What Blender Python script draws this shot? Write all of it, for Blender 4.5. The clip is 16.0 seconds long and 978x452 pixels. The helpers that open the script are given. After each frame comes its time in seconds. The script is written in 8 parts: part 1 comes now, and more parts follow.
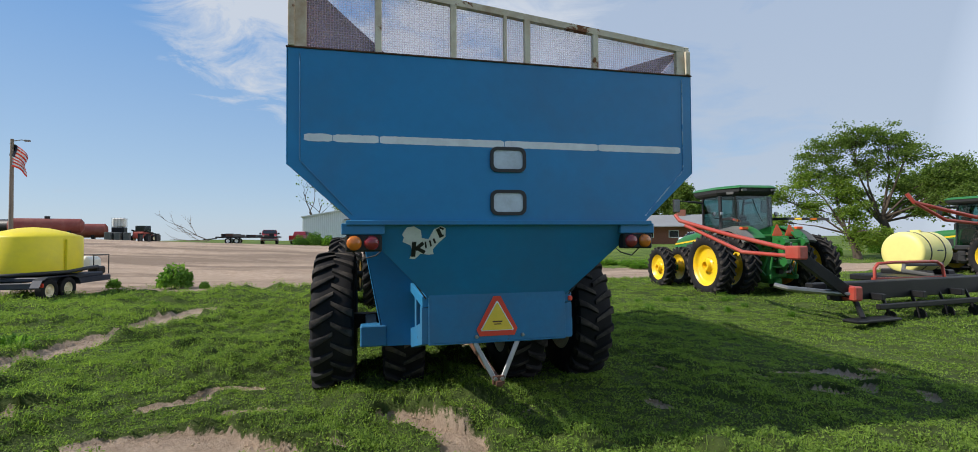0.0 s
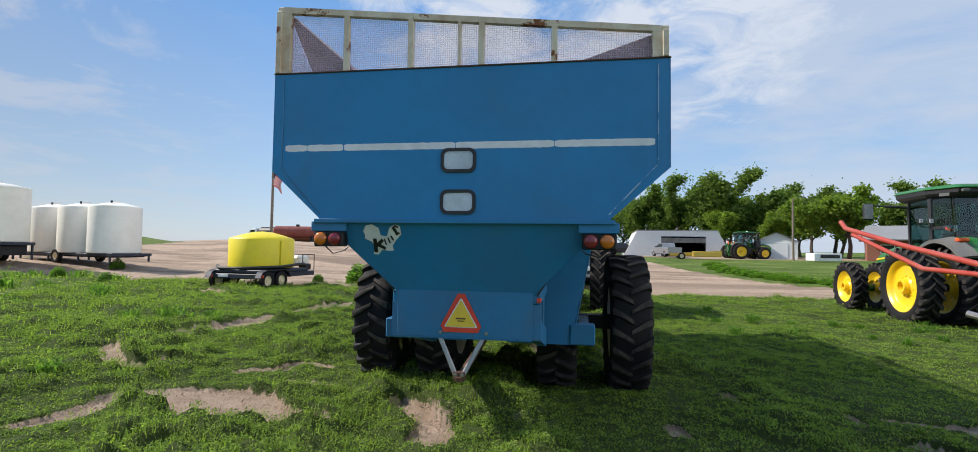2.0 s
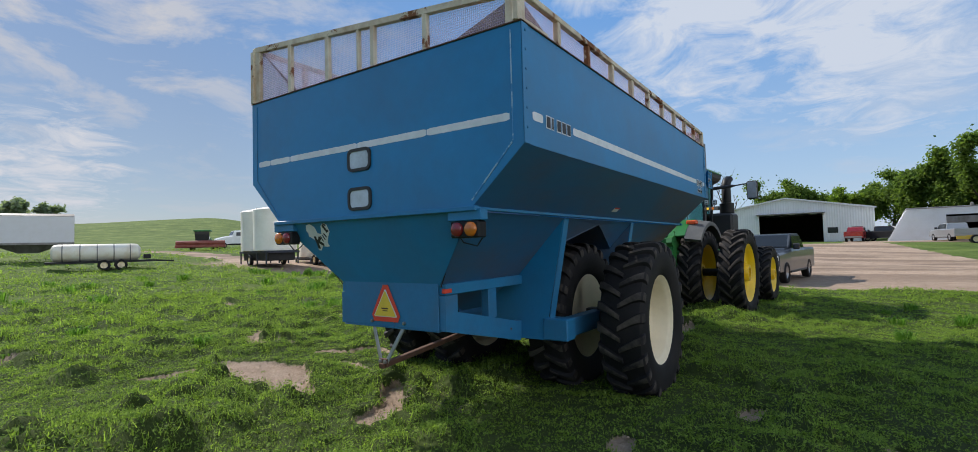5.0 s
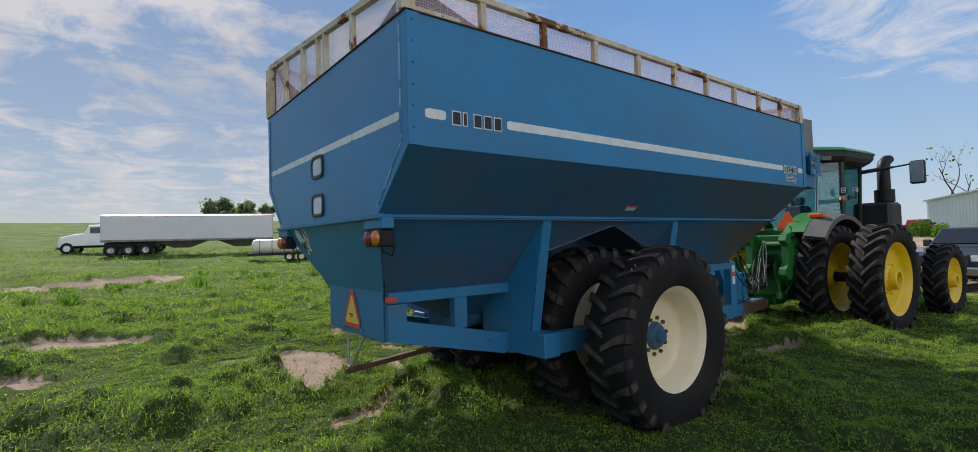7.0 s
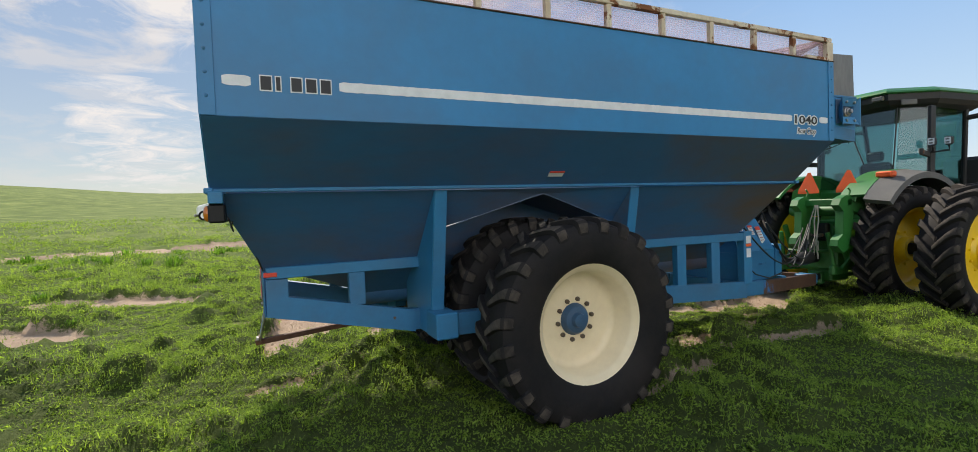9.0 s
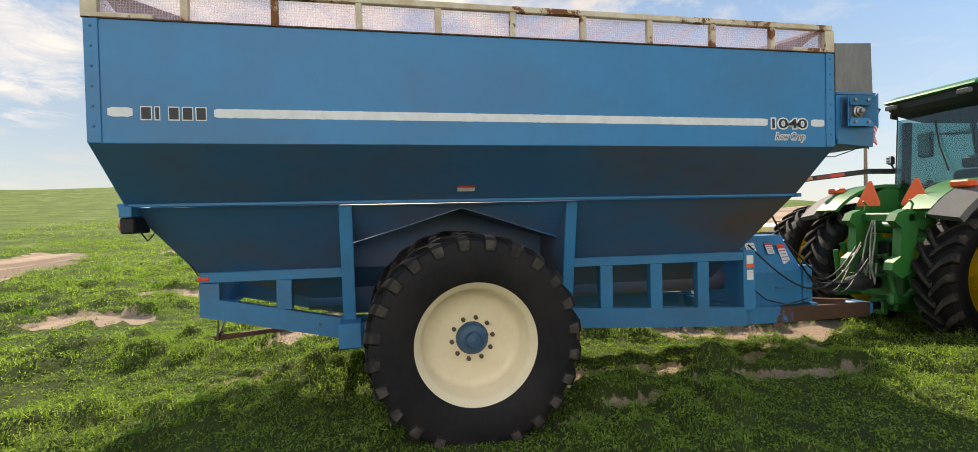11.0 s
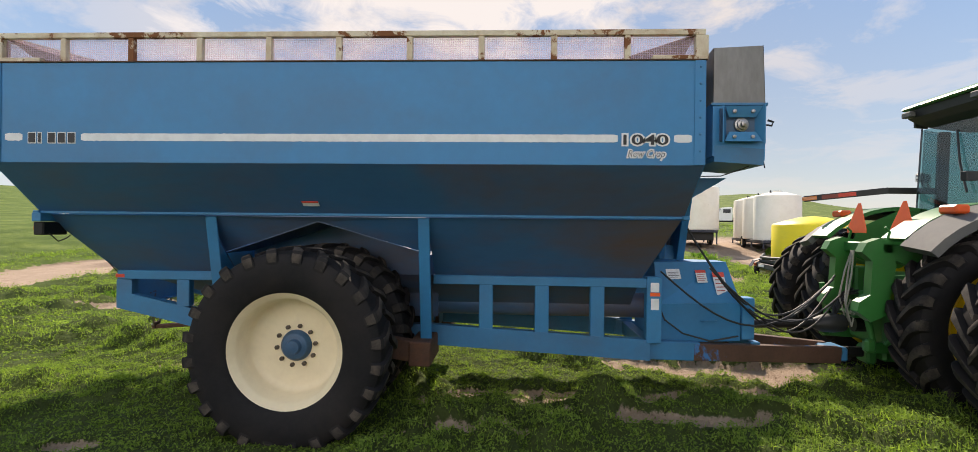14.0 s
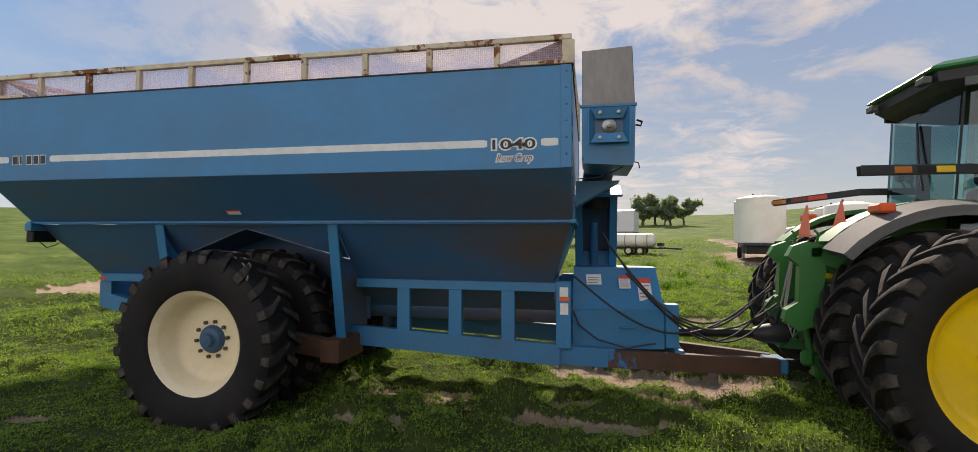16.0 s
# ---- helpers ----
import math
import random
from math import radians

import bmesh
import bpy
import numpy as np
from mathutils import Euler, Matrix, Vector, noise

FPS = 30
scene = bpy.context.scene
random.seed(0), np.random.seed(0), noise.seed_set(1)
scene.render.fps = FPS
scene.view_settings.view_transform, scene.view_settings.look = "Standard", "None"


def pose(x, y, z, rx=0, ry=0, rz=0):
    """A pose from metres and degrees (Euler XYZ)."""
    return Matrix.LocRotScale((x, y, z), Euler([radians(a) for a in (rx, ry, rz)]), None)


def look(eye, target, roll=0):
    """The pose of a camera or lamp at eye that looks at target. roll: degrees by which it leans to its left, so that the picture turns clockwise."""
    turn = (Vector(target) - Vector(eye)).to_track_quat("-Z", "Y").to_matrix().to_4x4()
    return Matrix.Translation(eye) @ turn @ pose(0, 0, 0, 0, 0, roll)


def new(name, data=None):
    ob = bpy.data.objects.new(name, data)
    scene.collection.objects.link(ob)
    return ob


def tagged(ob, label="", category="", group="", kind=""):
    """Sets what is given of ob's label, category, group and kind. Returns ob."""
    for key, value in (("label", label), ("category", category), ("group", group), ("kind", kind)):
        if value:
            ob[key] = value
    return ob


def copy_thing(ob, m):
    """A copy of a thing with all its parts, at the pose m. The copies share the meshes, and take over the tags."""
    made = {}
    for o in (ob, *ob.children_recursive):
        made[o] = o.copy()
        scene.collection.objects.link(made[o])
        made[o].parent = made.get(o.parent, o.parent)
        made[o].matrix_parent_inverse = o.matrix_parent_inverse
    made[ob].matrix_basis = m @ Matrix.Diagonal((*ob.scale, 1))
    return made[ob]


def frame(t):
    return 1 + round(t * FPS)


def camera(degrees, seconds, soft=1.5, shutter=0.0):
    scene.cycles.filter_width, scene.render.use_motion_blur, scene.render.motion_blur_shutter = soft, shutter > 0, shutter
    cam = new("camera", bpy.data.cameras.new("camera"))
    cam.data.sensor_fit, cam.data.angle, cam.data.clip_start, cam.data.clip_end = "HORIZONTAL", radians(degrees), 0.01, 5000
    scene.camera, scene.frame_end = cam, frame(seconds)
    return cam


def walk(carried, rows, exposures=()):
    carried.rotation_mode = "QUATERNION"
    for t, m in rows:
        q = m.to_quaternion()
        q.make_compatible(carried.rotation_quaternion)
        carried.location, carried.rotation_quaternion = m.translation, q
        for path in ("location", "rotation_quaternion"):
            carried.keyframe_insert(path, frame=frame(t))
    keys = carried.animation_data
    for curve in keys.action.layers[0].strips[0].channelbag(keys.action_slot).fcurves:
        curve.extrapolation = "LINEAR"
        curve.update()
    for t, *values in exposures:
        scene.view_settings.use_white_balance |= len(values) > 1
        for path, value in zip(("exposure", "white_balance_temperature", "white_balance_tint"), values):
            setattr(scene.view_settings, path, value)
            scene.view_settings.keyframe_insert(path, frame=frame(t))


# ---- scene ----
cam = camera(88.5, 16.0, soft=0.85)
METRES, EYE, TILT, LEAN, TURN = 15.2, 1.824, 0.0, 0.0, -13.1
ROWS = [
    (0.0, 0.0, 0.0, 0.0, 0.01, 1.4, 0.41),
    (0.5, 0.0347, 0.0008, -0.0023, 4.51, 0.51, 0.03),
    (1.0, 0.0712, 0.0072, -0.0071, 10.8, 0.6, -0.32),
    (1.5, 0.103, 0.0146, -0.0057, 18.29, 1.2, -0.94),
    (2.0, 0.1341, 0.021, -0.0062, 22.13, 2.5, -0.79),
    (2.5, 0.1642, 0.0351, -0.0068, 25.78, 3.3, -0.33),
    (3.0, 0.1926, 0.0465, -0.0079, 30.18, 3.48, 0.31),
    (3.5, 0.2165, 0.0661, -0.0102, 34.62, 3.13, 0.76),
    (4.0, 0.2414, 0.0846, -0.0112, 38.84, 2.61, 1.27),
    (6.5, 0.3263, 0.2137, -0.007, 61.08, 2.03, 1.17),
    (7.0, 0.3334, 0.2446, -0.0054, 65.64, 1.82, 1.56),
    (7.5, 0.3411, 0.2755, -0.0052, 69.17, 1.48, 2.53),
    (8.0, 0.3421, 0.3081, -0.0043, 72.4, 0.4, 3.01),
    (8.5, 0.3465, 0.3417, -0.0047, 75.16, -0.72, 2.58),
    (9.0, 0.3474, 0.3731, -0.0047, 77.81, -1.91, 2.08),
    (9.5, 0.3491, 0.4065, -0.0053, 81.52, -1.63, 2.39),
    (12.0, 0.3573, 0.5593, 0.0004, 98.49, -0.68, 0.04),
    (12.5, 0.3544, 0.5885, -0.0008, 101.92, -0.07, -0.21),
    (13.0, 0.3492, 0.6165, 0.0016, 103.68, 0.26, -0.15),
    (13.5, 0.344, 0.6431, 0.0027, 104.11, 0.33, -0.62),
    (14.0, 0.3329, 0.6715, 0.0029, 105.51, -0.1, -0.58),
    (14.5, 0.3268, 0.7037, 0.0003, 107.88, 0.64, -0.42),
    (15.0, 0.3188, 0.7312, -0.0002, 109.48, 1.43, -0.27),
    (15.5, 0.3133, 0.761, -0.0023, 111.23, 1.79, -0.1),
    (16.0, 0.3055, 0.7866, -0.0042, 114.2, 1.71, -0.23),
]
walk(cam, [(t, pose(0, 0, EYE, TILT, LEAN, TURN) @ pose(METRES * x, METRES * y, METRES * z, 90 + pitch, roll, yaw)) for t, x, y, z, yaw, pitch, roll in ROWS],
     exposures=[(0.0, 0.20, 6450, 10), (2.0, 0.40, 6500, 11), (4.0, 0.32, 6350, 11), (6.5, 0.20, 6600, 12), (8.0, 0.28, 6900, 12), (9.0, 0.62, 7300, 12), (9.5, 0.72, 7500, 12), (12.0, 0.86, 7800, 13), (12.5, 0.90, 7800, 14), (13.0, 0.72, 7600, 15), (14.0, 0.70, 7600, 16), (14.5, 0.76, 7500, 16), (15.0, 0.58, 7500, 17), (16.0, 0.36, 7700, 18)])

# ---- light ----
SUN_YAW, SUN_EL = 88.0, 40.0          # degrees from +y towards -x, and above the horizon
sun_way = Vector((-math.sin(radians(SUN_YAW)) * math.cos(radians(SUN_EL)), math.cos(radians(SUN_YAW)) * math.cos(radians(SUN_EL)), math.sin(radians(SUN_EL))))
sun = new("sun", bpy.data.lights.new("sun", "SUN"))
sun.data.energy, sun.data.angle, sun.data.color = 4.3, radians(0.6), (1.0, 0.95, 0.87)
sun.matrix_basis = look(sun_way * 60, (0, 0, 0))
scene.view_settings.exposure = 0.0


def link(nt, a, b):
    nt.links.new(a, b)


def node(nt, kind, **props):
    n = nt.nodes.new(kind)
    for k, v in props.items():
        if k == "ins":
            for i, val in v.items():
                n.inputs[i].default_value = val
        elif k == "operation":
            n.operation = v
        elif k == "blend_type":
            n.blend_type = v
        elif k == "data_type":
            n.data_type = v
    return n


def ramp(nt, fac, stops):
    r = nt.nodes.new("ShaderNodeValToRGB")
    e = r.color_ramp.elements
    while len(e) < len(stops):
        e.new(0.5)
    for s, (p, c) in zip(e, stops):
        s.position = p
        s.color = (*c, 1) if len(c) == 3 else c
    link(nt, fac, r.inputs[0])
    return r.outputs[0]


def mixc(nt, fac, a, b, blend="MIX"):
    m = nt.nodes.new("ShaderNodeMix")
    m.data_type, m.blend_type = "RGBA", blend
    for sock, val in ((m.inputs[0], fac), (m.inputs[6], a), (m.inputs[7], b)):
        if hasattr(val, "is_linked"):
            link(nt, val, sock)
        else:
            sock.default_value = val if isinstance(val, (int, float)) else (*val, 1)
    return m.outputs[2]


def calc(nt, op, a, b=0.0, clamp=False):
    m = nt.nodes.new("ShaderNodeMath")
    m.operation, m.use_clamp = op, clamp
    for sock, val in ((m.inputs[0], a), (m.inputs[1], b)):
        if hasattr(val, "is_linked"):
            link(nt, val, sock)
        else:
            sock.default_value = val
    return m.outputs[0]


def tex(nt, scale, detail=4.0, rough=0.55, vec=None, dist=0.0):
    n = nt.nodes.new("ShaderNodeTexNoise")
    n.inputs["Scale"].default_value, n.inputs["Detail"].default_value = scale, detail
    n.inputs["Roughness"].default_value, n.inputs["Distortion"].default_value = rough, dist
    if vec is not None:
        link(nt, vec, n.inputs["Vector"])
    return n.outputs[0]


def coords(nt, scale=(1, 1, 1)):
    c = nt.nodes.new("ShaderNodeTexCoord")
    m = nt.nodes.new("ShaderNodeMapping")
    m.inputs["Scale"].default_value = scale
    link(nt, c.outputs["Object"], m.inputs[0])
    return m.outputs[0]


def make_world():
    w = bpy.data.worlds.new("sky")
    scene.world = w
    w.use_nodes = True
    nt = w.node_tree
    bg = nt.nodes["Background"]
    sky = nt.nodes.new("ShaderNodeTexSky")
    sky.sky_type, sky.sun_disc = "NISHITA", False
    sky.sun_elevation, sky.sun_rotation = radians(SUN_EL), radians(-SUN_YAW)
    sky.air_density, sky.dust_density, sky.ozone_density = 1.0, 0.3, 1.6
    c = nt.nodes.new("ShaderNodeTexCoord")
    sep = nt.nodes.new("ShaderNodeSeparateXYZ")
    link(nt, c.outputs["Generated"], sep.inputs[0])
    up = calc(nt, "MAXIMUM", sep.outputs[2], 0.0)
    # cloud layer seen in perspective: direction divided by its height
    den = calc(nt, "ADD", up, 0.12)
    cx, cy = calc(nt, "DIVIDE", sep.outputs[0], den), calc(nt, "DIVIDE", sep.outputs[1], den)
    comb = nt.nodes.new("ShaderNodeCombineXYZ")
    link(nt, cx, comb.inputs[0]), link(nt, cy, comb.inputs[1])
    big = tex(nt, 0.55, 3.0, 0.5, comb.outputs[0])
    fine = tex(nt, 1.9, 7.0, 0.62, comb.outputs[0], 0.4)
    # thin cover over the north-east, ragged clouds in the west, clear between
    east = calc(nt, "MULTIPLY", sep.outputs[0], 0.34)
    cover = calc(nt, "ADD", calc(nt, "MULTIPLY", big, 0.75), calc(nt, "MULTIPLY", fine, 0.45))
    cover = calc(nt, "ADD", cover, east)
    amount = ramp(nt, cover, [(0.60, (0, 0, 0)), (0.78, (1, 1, 1))])
    west = calc(nt, "MULTIPLY", sep.outputs[0], -1.0)
    wmask = ramp(nt, west, [(0.50, (0, 0, 0)), (0.88, (1, 1, 1))])
    wamt = ramp(nt, fine, [(0.49, (0, 0, 0)), (0.61, (1, 1, 1))])
    amount = calc(nt, "MAXIMUM", calc(nt, "MULTIPLY", amount, 0.75), calc(nt, "MULTIPLY", wmask, wamt))
    clear = ramp(nt, up, [(0.0, (2.55, 3.2, 4.0)), (0.12, (1.95, 2.85, 4.0)), (0.40, (0.85, 1.95, 3.9)), (0.75, (0.9, 1.8, 3.5)), (1.0, (1.1, 1.9, 3.3))])
    haze = ramp(nt, up, [(0.0, (1.75, 2.0, 2.3)), (0.15, (1.35, 1.8, 2.45)), (0.45, (0.8, 1.45, 2.65)), (1.0, (0.45, 1.2, 3.0))])
    clear = mixc(nt, wmask, clear, haze)
    col = mixc(nt, 0.85, sky.outputs[0], clear)
    high = ramp(nt, up, [(0.16, (0.25, 0.25, 0.25)), (0.36, (1, 1, 1))])
    amount = calc(nt, "MULTIPLY", amount, mixc(nt, wmask, (1, 1, 1), high))
    lit = mixc(nt, wmask, (2.9, 3.3, 3.9), (3.2, 3.25, 3.45))
    col = mixc(nt, amount, col, lit)
    # unseen bank of cloud opposite the sun, in the east, added as fill light
    sheet = ramp(nt, calc(nt, "SUBTRACT", sep.outputs[0], calc(nt, "MULTIPLY", sep.outputs[1], 0.25)), [(0.66, (0, 0, 0)), (0.95, (1, 1, 1))])
    col = mixc(nt, sheet, col, (8.2, 8.8, 9.8))
    # separate banks and wisps of fair-weather cloud: yaw and elevation of the middle, reach, and how closed
    boost = 0.0
    for yaw, el, reach, closed in ((84, 28, 10, 1.0), (95, 26, 12, 1.0), (107, 27, 11, 1.0), (120, 29, 11, 1.0), (76, 8, 8, 0.6), (88, 7, 9, 0.6), (99, 8, 8, 0.6), (10, 23, 13, 0.8), (-4, 20, 14, 0.8), (-16, 24, 13, 0.8),
                                   (21, 30, 8, 1.0), (122, 15, 8, 0.6)):
        way = (-math.sin(radians(yaw)) * math.cos(radians(el)), math.cos(radians(yaw)) * math.cos(radians(el)), math.sin(radians(el)))
        dot = nt.nodes.new("ShaderNodeVectorMath")
        dot.operation = "DOT_PRODUCT"
        link(nt, c.outputs["Generated"], dot.inputs[0])
        dot.inputs[1].default_value = way
        near = calc(nt, "MULTIPLY", calc(nt, "DIVIDE", calc(nt, "SUBTRACT", dot.outputs["Value"], math.cos(radians(reach))), 1 - math.cos(radians(reach)), True), closed)
        boost = near if boost == 0.0 else calc(nt, "MAXIMUM", boost, near)
    wisps = tex(nt, 3.4, 8.0, 0.66, comb.outputs[0], 0.7)
    dens = calc(nt, "ADD", calc(nt, "MULTIPLY", wisps, 0.75), calc(nt, "MULTIPLY", boost, 0.34))
    bank = ramp(nt, dens, [(0.48, (0, 0, 0)), (0.66, (1, 1, 1))])
    bank = calc(nt, "MULTIPLY", bank, calc(nt, "MULTIPLY", boost, 3.0, True))
    col = mixc(nt, bank, col, mixc(nt, wmask, (3.4, 3.75, 4.3), (3.6, 3.7, 3.95)))
    link(nt, col, bg.inputs[0])
    bg.inputs[1].default_value = 0.15


make_world()

# ---- materials ----


def surface(name, base, rough=0.5, metal=0.0, vary=0.12, scale=3.0, bump=0.0, bscale=60.0, wear=None, wear_at=0.62, wear_scale=5.0,
            dirt=None, dirt_amt=0.0, dirt_scale=1.5, stretch=(1, 1, 1), spec=0.5, coat=0.0, rvary=0.12, trans=0.0, island=0.0):
    """A painted, rubber, metal or plastic surface with broad and fine variation, wear spots and dirt."""
    m = bpy.data.materials.new(name)
    m.use_nodes = True
    nt = m.node_tree
    b = nt.nodes["Principled BSDF"]
    v = coords(nt, stretch)
    n1, n2 = tex(nt, scale, 5.0, 0.6, v), tex(nt, scale * 9, 4.0, 0.6, v)
    both = calc(nt, "ADD", calc(nt, "MULTIPLY", n1, 0.65), calc(nt, "MULTIPLY", n2, 0.35))
    lo = tuple(c * (1 - vary) for c in base)
    hi = tuple(min(1, c * (1 + vary)) for c in base)
    col = ramp(nt, both, [(0.3, lo), (0.7, hi)])
    if island:
        geo = nt.nodes.new("ShaderNodeNewGeometry")
        col = mixc(nt, calc(nt, "MULTIPLY", geo.outputs["Random Per Island"], island), col, (0.0, 0.0, 0.0))
    if dirt is not None:
        d = tex(nt, dirt_scale, 6.0, 0.65, v, 0.3)
        dm = ramp(nt, d, [(0.42, (0, 0, 0)), (0.72, (1, 1, 1))])
        col = mixc(nt, calc(nt, "MULTIPLY", dm, dirt_amt), col, dirt)
    r = calc(nt, "ADD", rough - rvary / 2, calc(nt, "MULTIPLY", both, rvary))
    if wear is not None:
        wn = tex(nt, wear_scale, 8.0, 0.7, v, 0.2)
        wm = ramp(nt, wn, [(wear_at, (0, 0, 0)), (wear_at + 0.03, (1, 1, 1))])
        col = mixc(nt, wm, col, wear)
        r = calc(nt, "ADD", r, calc(nt, "MULTIPLY", wm, 0.3), True)
    link(nt, col, b.inputs["Base Color"])
    link(nt, r, b.inputs["Roughness"])
    b.inputs["Metallic"].default_value = metal
    b.inputs["Specular IOR Level"].default_value = spec
    b.inputs["Coat Weight"].default_value = coat
    b.inputs["Transmission Weight"].default_value = trans
    if bump:
        bn = tex(nt, bscale, 4.0, 0.6, v)
        bp = nt.nodes.new("ShaderNodeBump")
        bp.inputs["Strength"].default_value, bp.inputs["Distance"].default_value = bump, 0.01
        link(nt, bn, bp.inputs["Height"])
        link(nt, bp.outputs[0], b.inputs["Normal"])
    return m


def glass(name, tint, alpha):
    """A thin pane: clear or tinted film with a glossy face."""
    m = bpy.data.materials.new(name)
    m.use_nodes = True
    nt = m.node_tree
    nt.nodes.remove(nt.nodes["Principled BSDF"])
    out = nt.nodes["Material Output"]
    t, g = nt.nodes.new("ShaderNodeBsdfTransparent"), nt.nodes.new("ShaderNodeBsdfGlossy")
    t.inputs[0].default_value = (*tint, 1)
    g.inputs[1].default_value = 0.03
    f = nt.nodes.new("ShaderNodeLayerWeight")
    f.inputs[0].default_value = 0.5
    mix = nt.nodes.new("ShaderNodeMixShader")
    gloss = calc(nt, "MULTIPLY", calc(nt, "POWER", f.outputs["Facing"], 4.0), 0.35)
    link(nt, calc(nt, "ADD", gloss, alpha + 0.04, True), mix.inputs[0])
    link(nt, t.outputs[0], mix.inputs[1]), link(nt, g.outputs[0], mix.inputs[2])
    link(nt, mix.outputs[0], out.inputs[0])
    return m


BLUE = surface("blue_paint", (0.014, 0.200, 0.43), 0.42, vary=0.10, scale=1.2, bump=0.03, bscale=18, dirt=(0.06, 0.12, 0.19), dirt_amt=0.4, dirt_scale=0.9, spec=0.45)
BLUE_WORN = surface("worn_blue_paint", (0.021, 0.168, 0.34), 0.48, vary=0.14, scale=2.0, bump=0.05, bscale=25, wear=(0.12, 0.062, 0.038), wear_at=0.665, wear_scale=4.5, dirt=(0.07, 0.11, 0.15), dirt_amt=0.5, dirt_scale=1.6)
# brown stains over a base darkened for shade under the box and arches
BLUE_STAINED_SHADED = surface("stained_shaded_blue_paint", (0.034, 0.130, 0.27), 0.45, vary=0.12, scale=1.0, bump=0.03, bscale=14, dirt=(0.150, 0.080, 0.034), dirt_amt=0.9, dirt_scale=0.55, stretch=(1, 0.55, 1.4))
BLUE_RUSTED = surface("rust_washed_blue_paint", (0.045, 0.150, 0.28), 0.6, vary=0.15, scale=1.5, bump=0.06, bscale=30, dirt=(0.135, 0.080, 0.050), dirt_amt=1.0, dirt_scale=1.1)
BLUE_BRIGHT = surface("bright_blue_paint", (0.014, 0.180, 0.37), 0.5, vary=0.12, scale=2.0, bump=0.03, dirt=(0.06, 0.11, 0.17), dirt_amt=0.4)
RUST_BROWN = surface("brown_rusted_sheet", (0.19, 0.070, 0.038), 0.8, vary=0.35, scale=3.0, bump=0.2, bscale=60, dirt=(0.26, 0.12, 0.06), dirt_amt=0.5, dirt_scale=4)
RUST = surface("rusted_steel", (0.085, 0.042, 0.026), 0.8, vary=0.4, scale=6.0, bump=0.3, bscale=80, dirt=(0.16, 0.06, 0.025), dirt_amt=0.6, dirt_scale=5)
PEELED = surface("peeling_paint_over_rust", (0.085, 0.042, 0.026), 0.7, vary=0.35, scale=4.0, bump=0.2, wear=(0.040, 0.16, 0.36), wear_at=0.585, wear_scale=1.3)
CREAM_RUST = surface("rusty_cream_paint", (0.66, 0.58, 0.44), 0.6, vary=0.12, scale=5.0, bump=0.1, wear=(0.20, 0.075, 0.028), wear_at=0.555, wear_scale=2.6, dirt=(0.36, 0.19, 0.08), dirt_amt=0.7, dirt_scale=4)
WHITE_TAPE = surface("white_tape", (0.72, 0.74, 0.74), 0.45, vary=0.06, scale=6.0, dirt=(0.45, 0.47, 0.48), dirt_amt=0.4, dirt_scale=8)
RUBBER = surface("tyre_rubber", (0.012, 0.0115, 0.0125), 0.72, vary=0.35, scale=3.0, bump=0.08, bscale=90, dirt=(0.040, 0.032, 0.027), dirt_amt=0.40, dirt_scale=2.2, spec=0.2)
CREAM = surface("cream_rim_paint", (0.80, 0.68, 0.46), 0.42, vary=0.06, scale=2.0, dirt=(0.55, 0.44, 0.28), dirt_amt=0.35, dirt_scale=2.5)
RUBBER_DUST = surface("dusty_lug_rubber", (0.026, 0.023, 0.021), 0.85, vary=0.4, scale=5.0, bump=0.10, bscale=90, dirt=(0.15, 0.122, 0.098), dirt_amt=0.7, dirt_scale=4.0, spec=0.25)
CORD = surface("weathered_cord", (0.36, 0.34, 0.31), 0.8, vary=0.2, scale=12)
BLACK = surface("black_paint", (0.010, 0.010, 0.011), 0.5, vary=0.3, scale=4.0, bump=0.03, dirt=(0.035, 0.032, 0.03), dirt_amt=0.4, spec=0.3)
BLACK_PLASTIC = surface("black_plastic", (0.022, 0.022, 0.023), 0.55, vary=0.2, scale=8.0, bump=0.05, bscale=120)
GREY_PLASTIC = surface("grey_fender_plastic", (0.105, 0.105, 0.102), 0.75, vary=0.1, scale=5.0, bump=0.06, bscale=100, dirt=(0.30, 0.27, 0.22), dirt_amt=0.3)
GALV = surface("weathered_galvanised_sheet", (0.22, 0.215, 0.205), 0.5, metal=0.55, vary=0.25, scale=3.0, bump=0.05, stretch=(1, 1, 0.4), dirt=(0.09, 0.075, 0.06), dirt_amt=0.8, dirt_scale=1.4)
HUB_RECESS_BLUE = surface("dark_hub_and_recess_paint", (0.025, 0.085, 0.17), 0.45, vary=0.2, scale=9, dirt=(0.09, 0.10, 0.10), dirt_amt=0.4)
NUT = surface("dull_wheel_nut", (0.10, 0.075, 0.055), 0.55, metal=0.4, vary=0.3, scale=20)
CHIPPED = surface("chipped_seam", (0.30, 0.46, 0.60), 0.5, vary=0.15, scale=8, wear=(0.06, 0.235, 0.46), wear_at=0.52, wear_scale=7)
STEEL = surface("bare_steel", (0.35, 0.34, 0.33), 0.38, metal=0.9, vary=0.2, scale=10)
GREEN = surface("green_tractor_paint", (0.016, 0.150, 0.028), 0.45, vary=0.10, scale=2.5, dirt=(0.06, 0.13, 0.05), dirt_amt=0.35, coat=0.05)
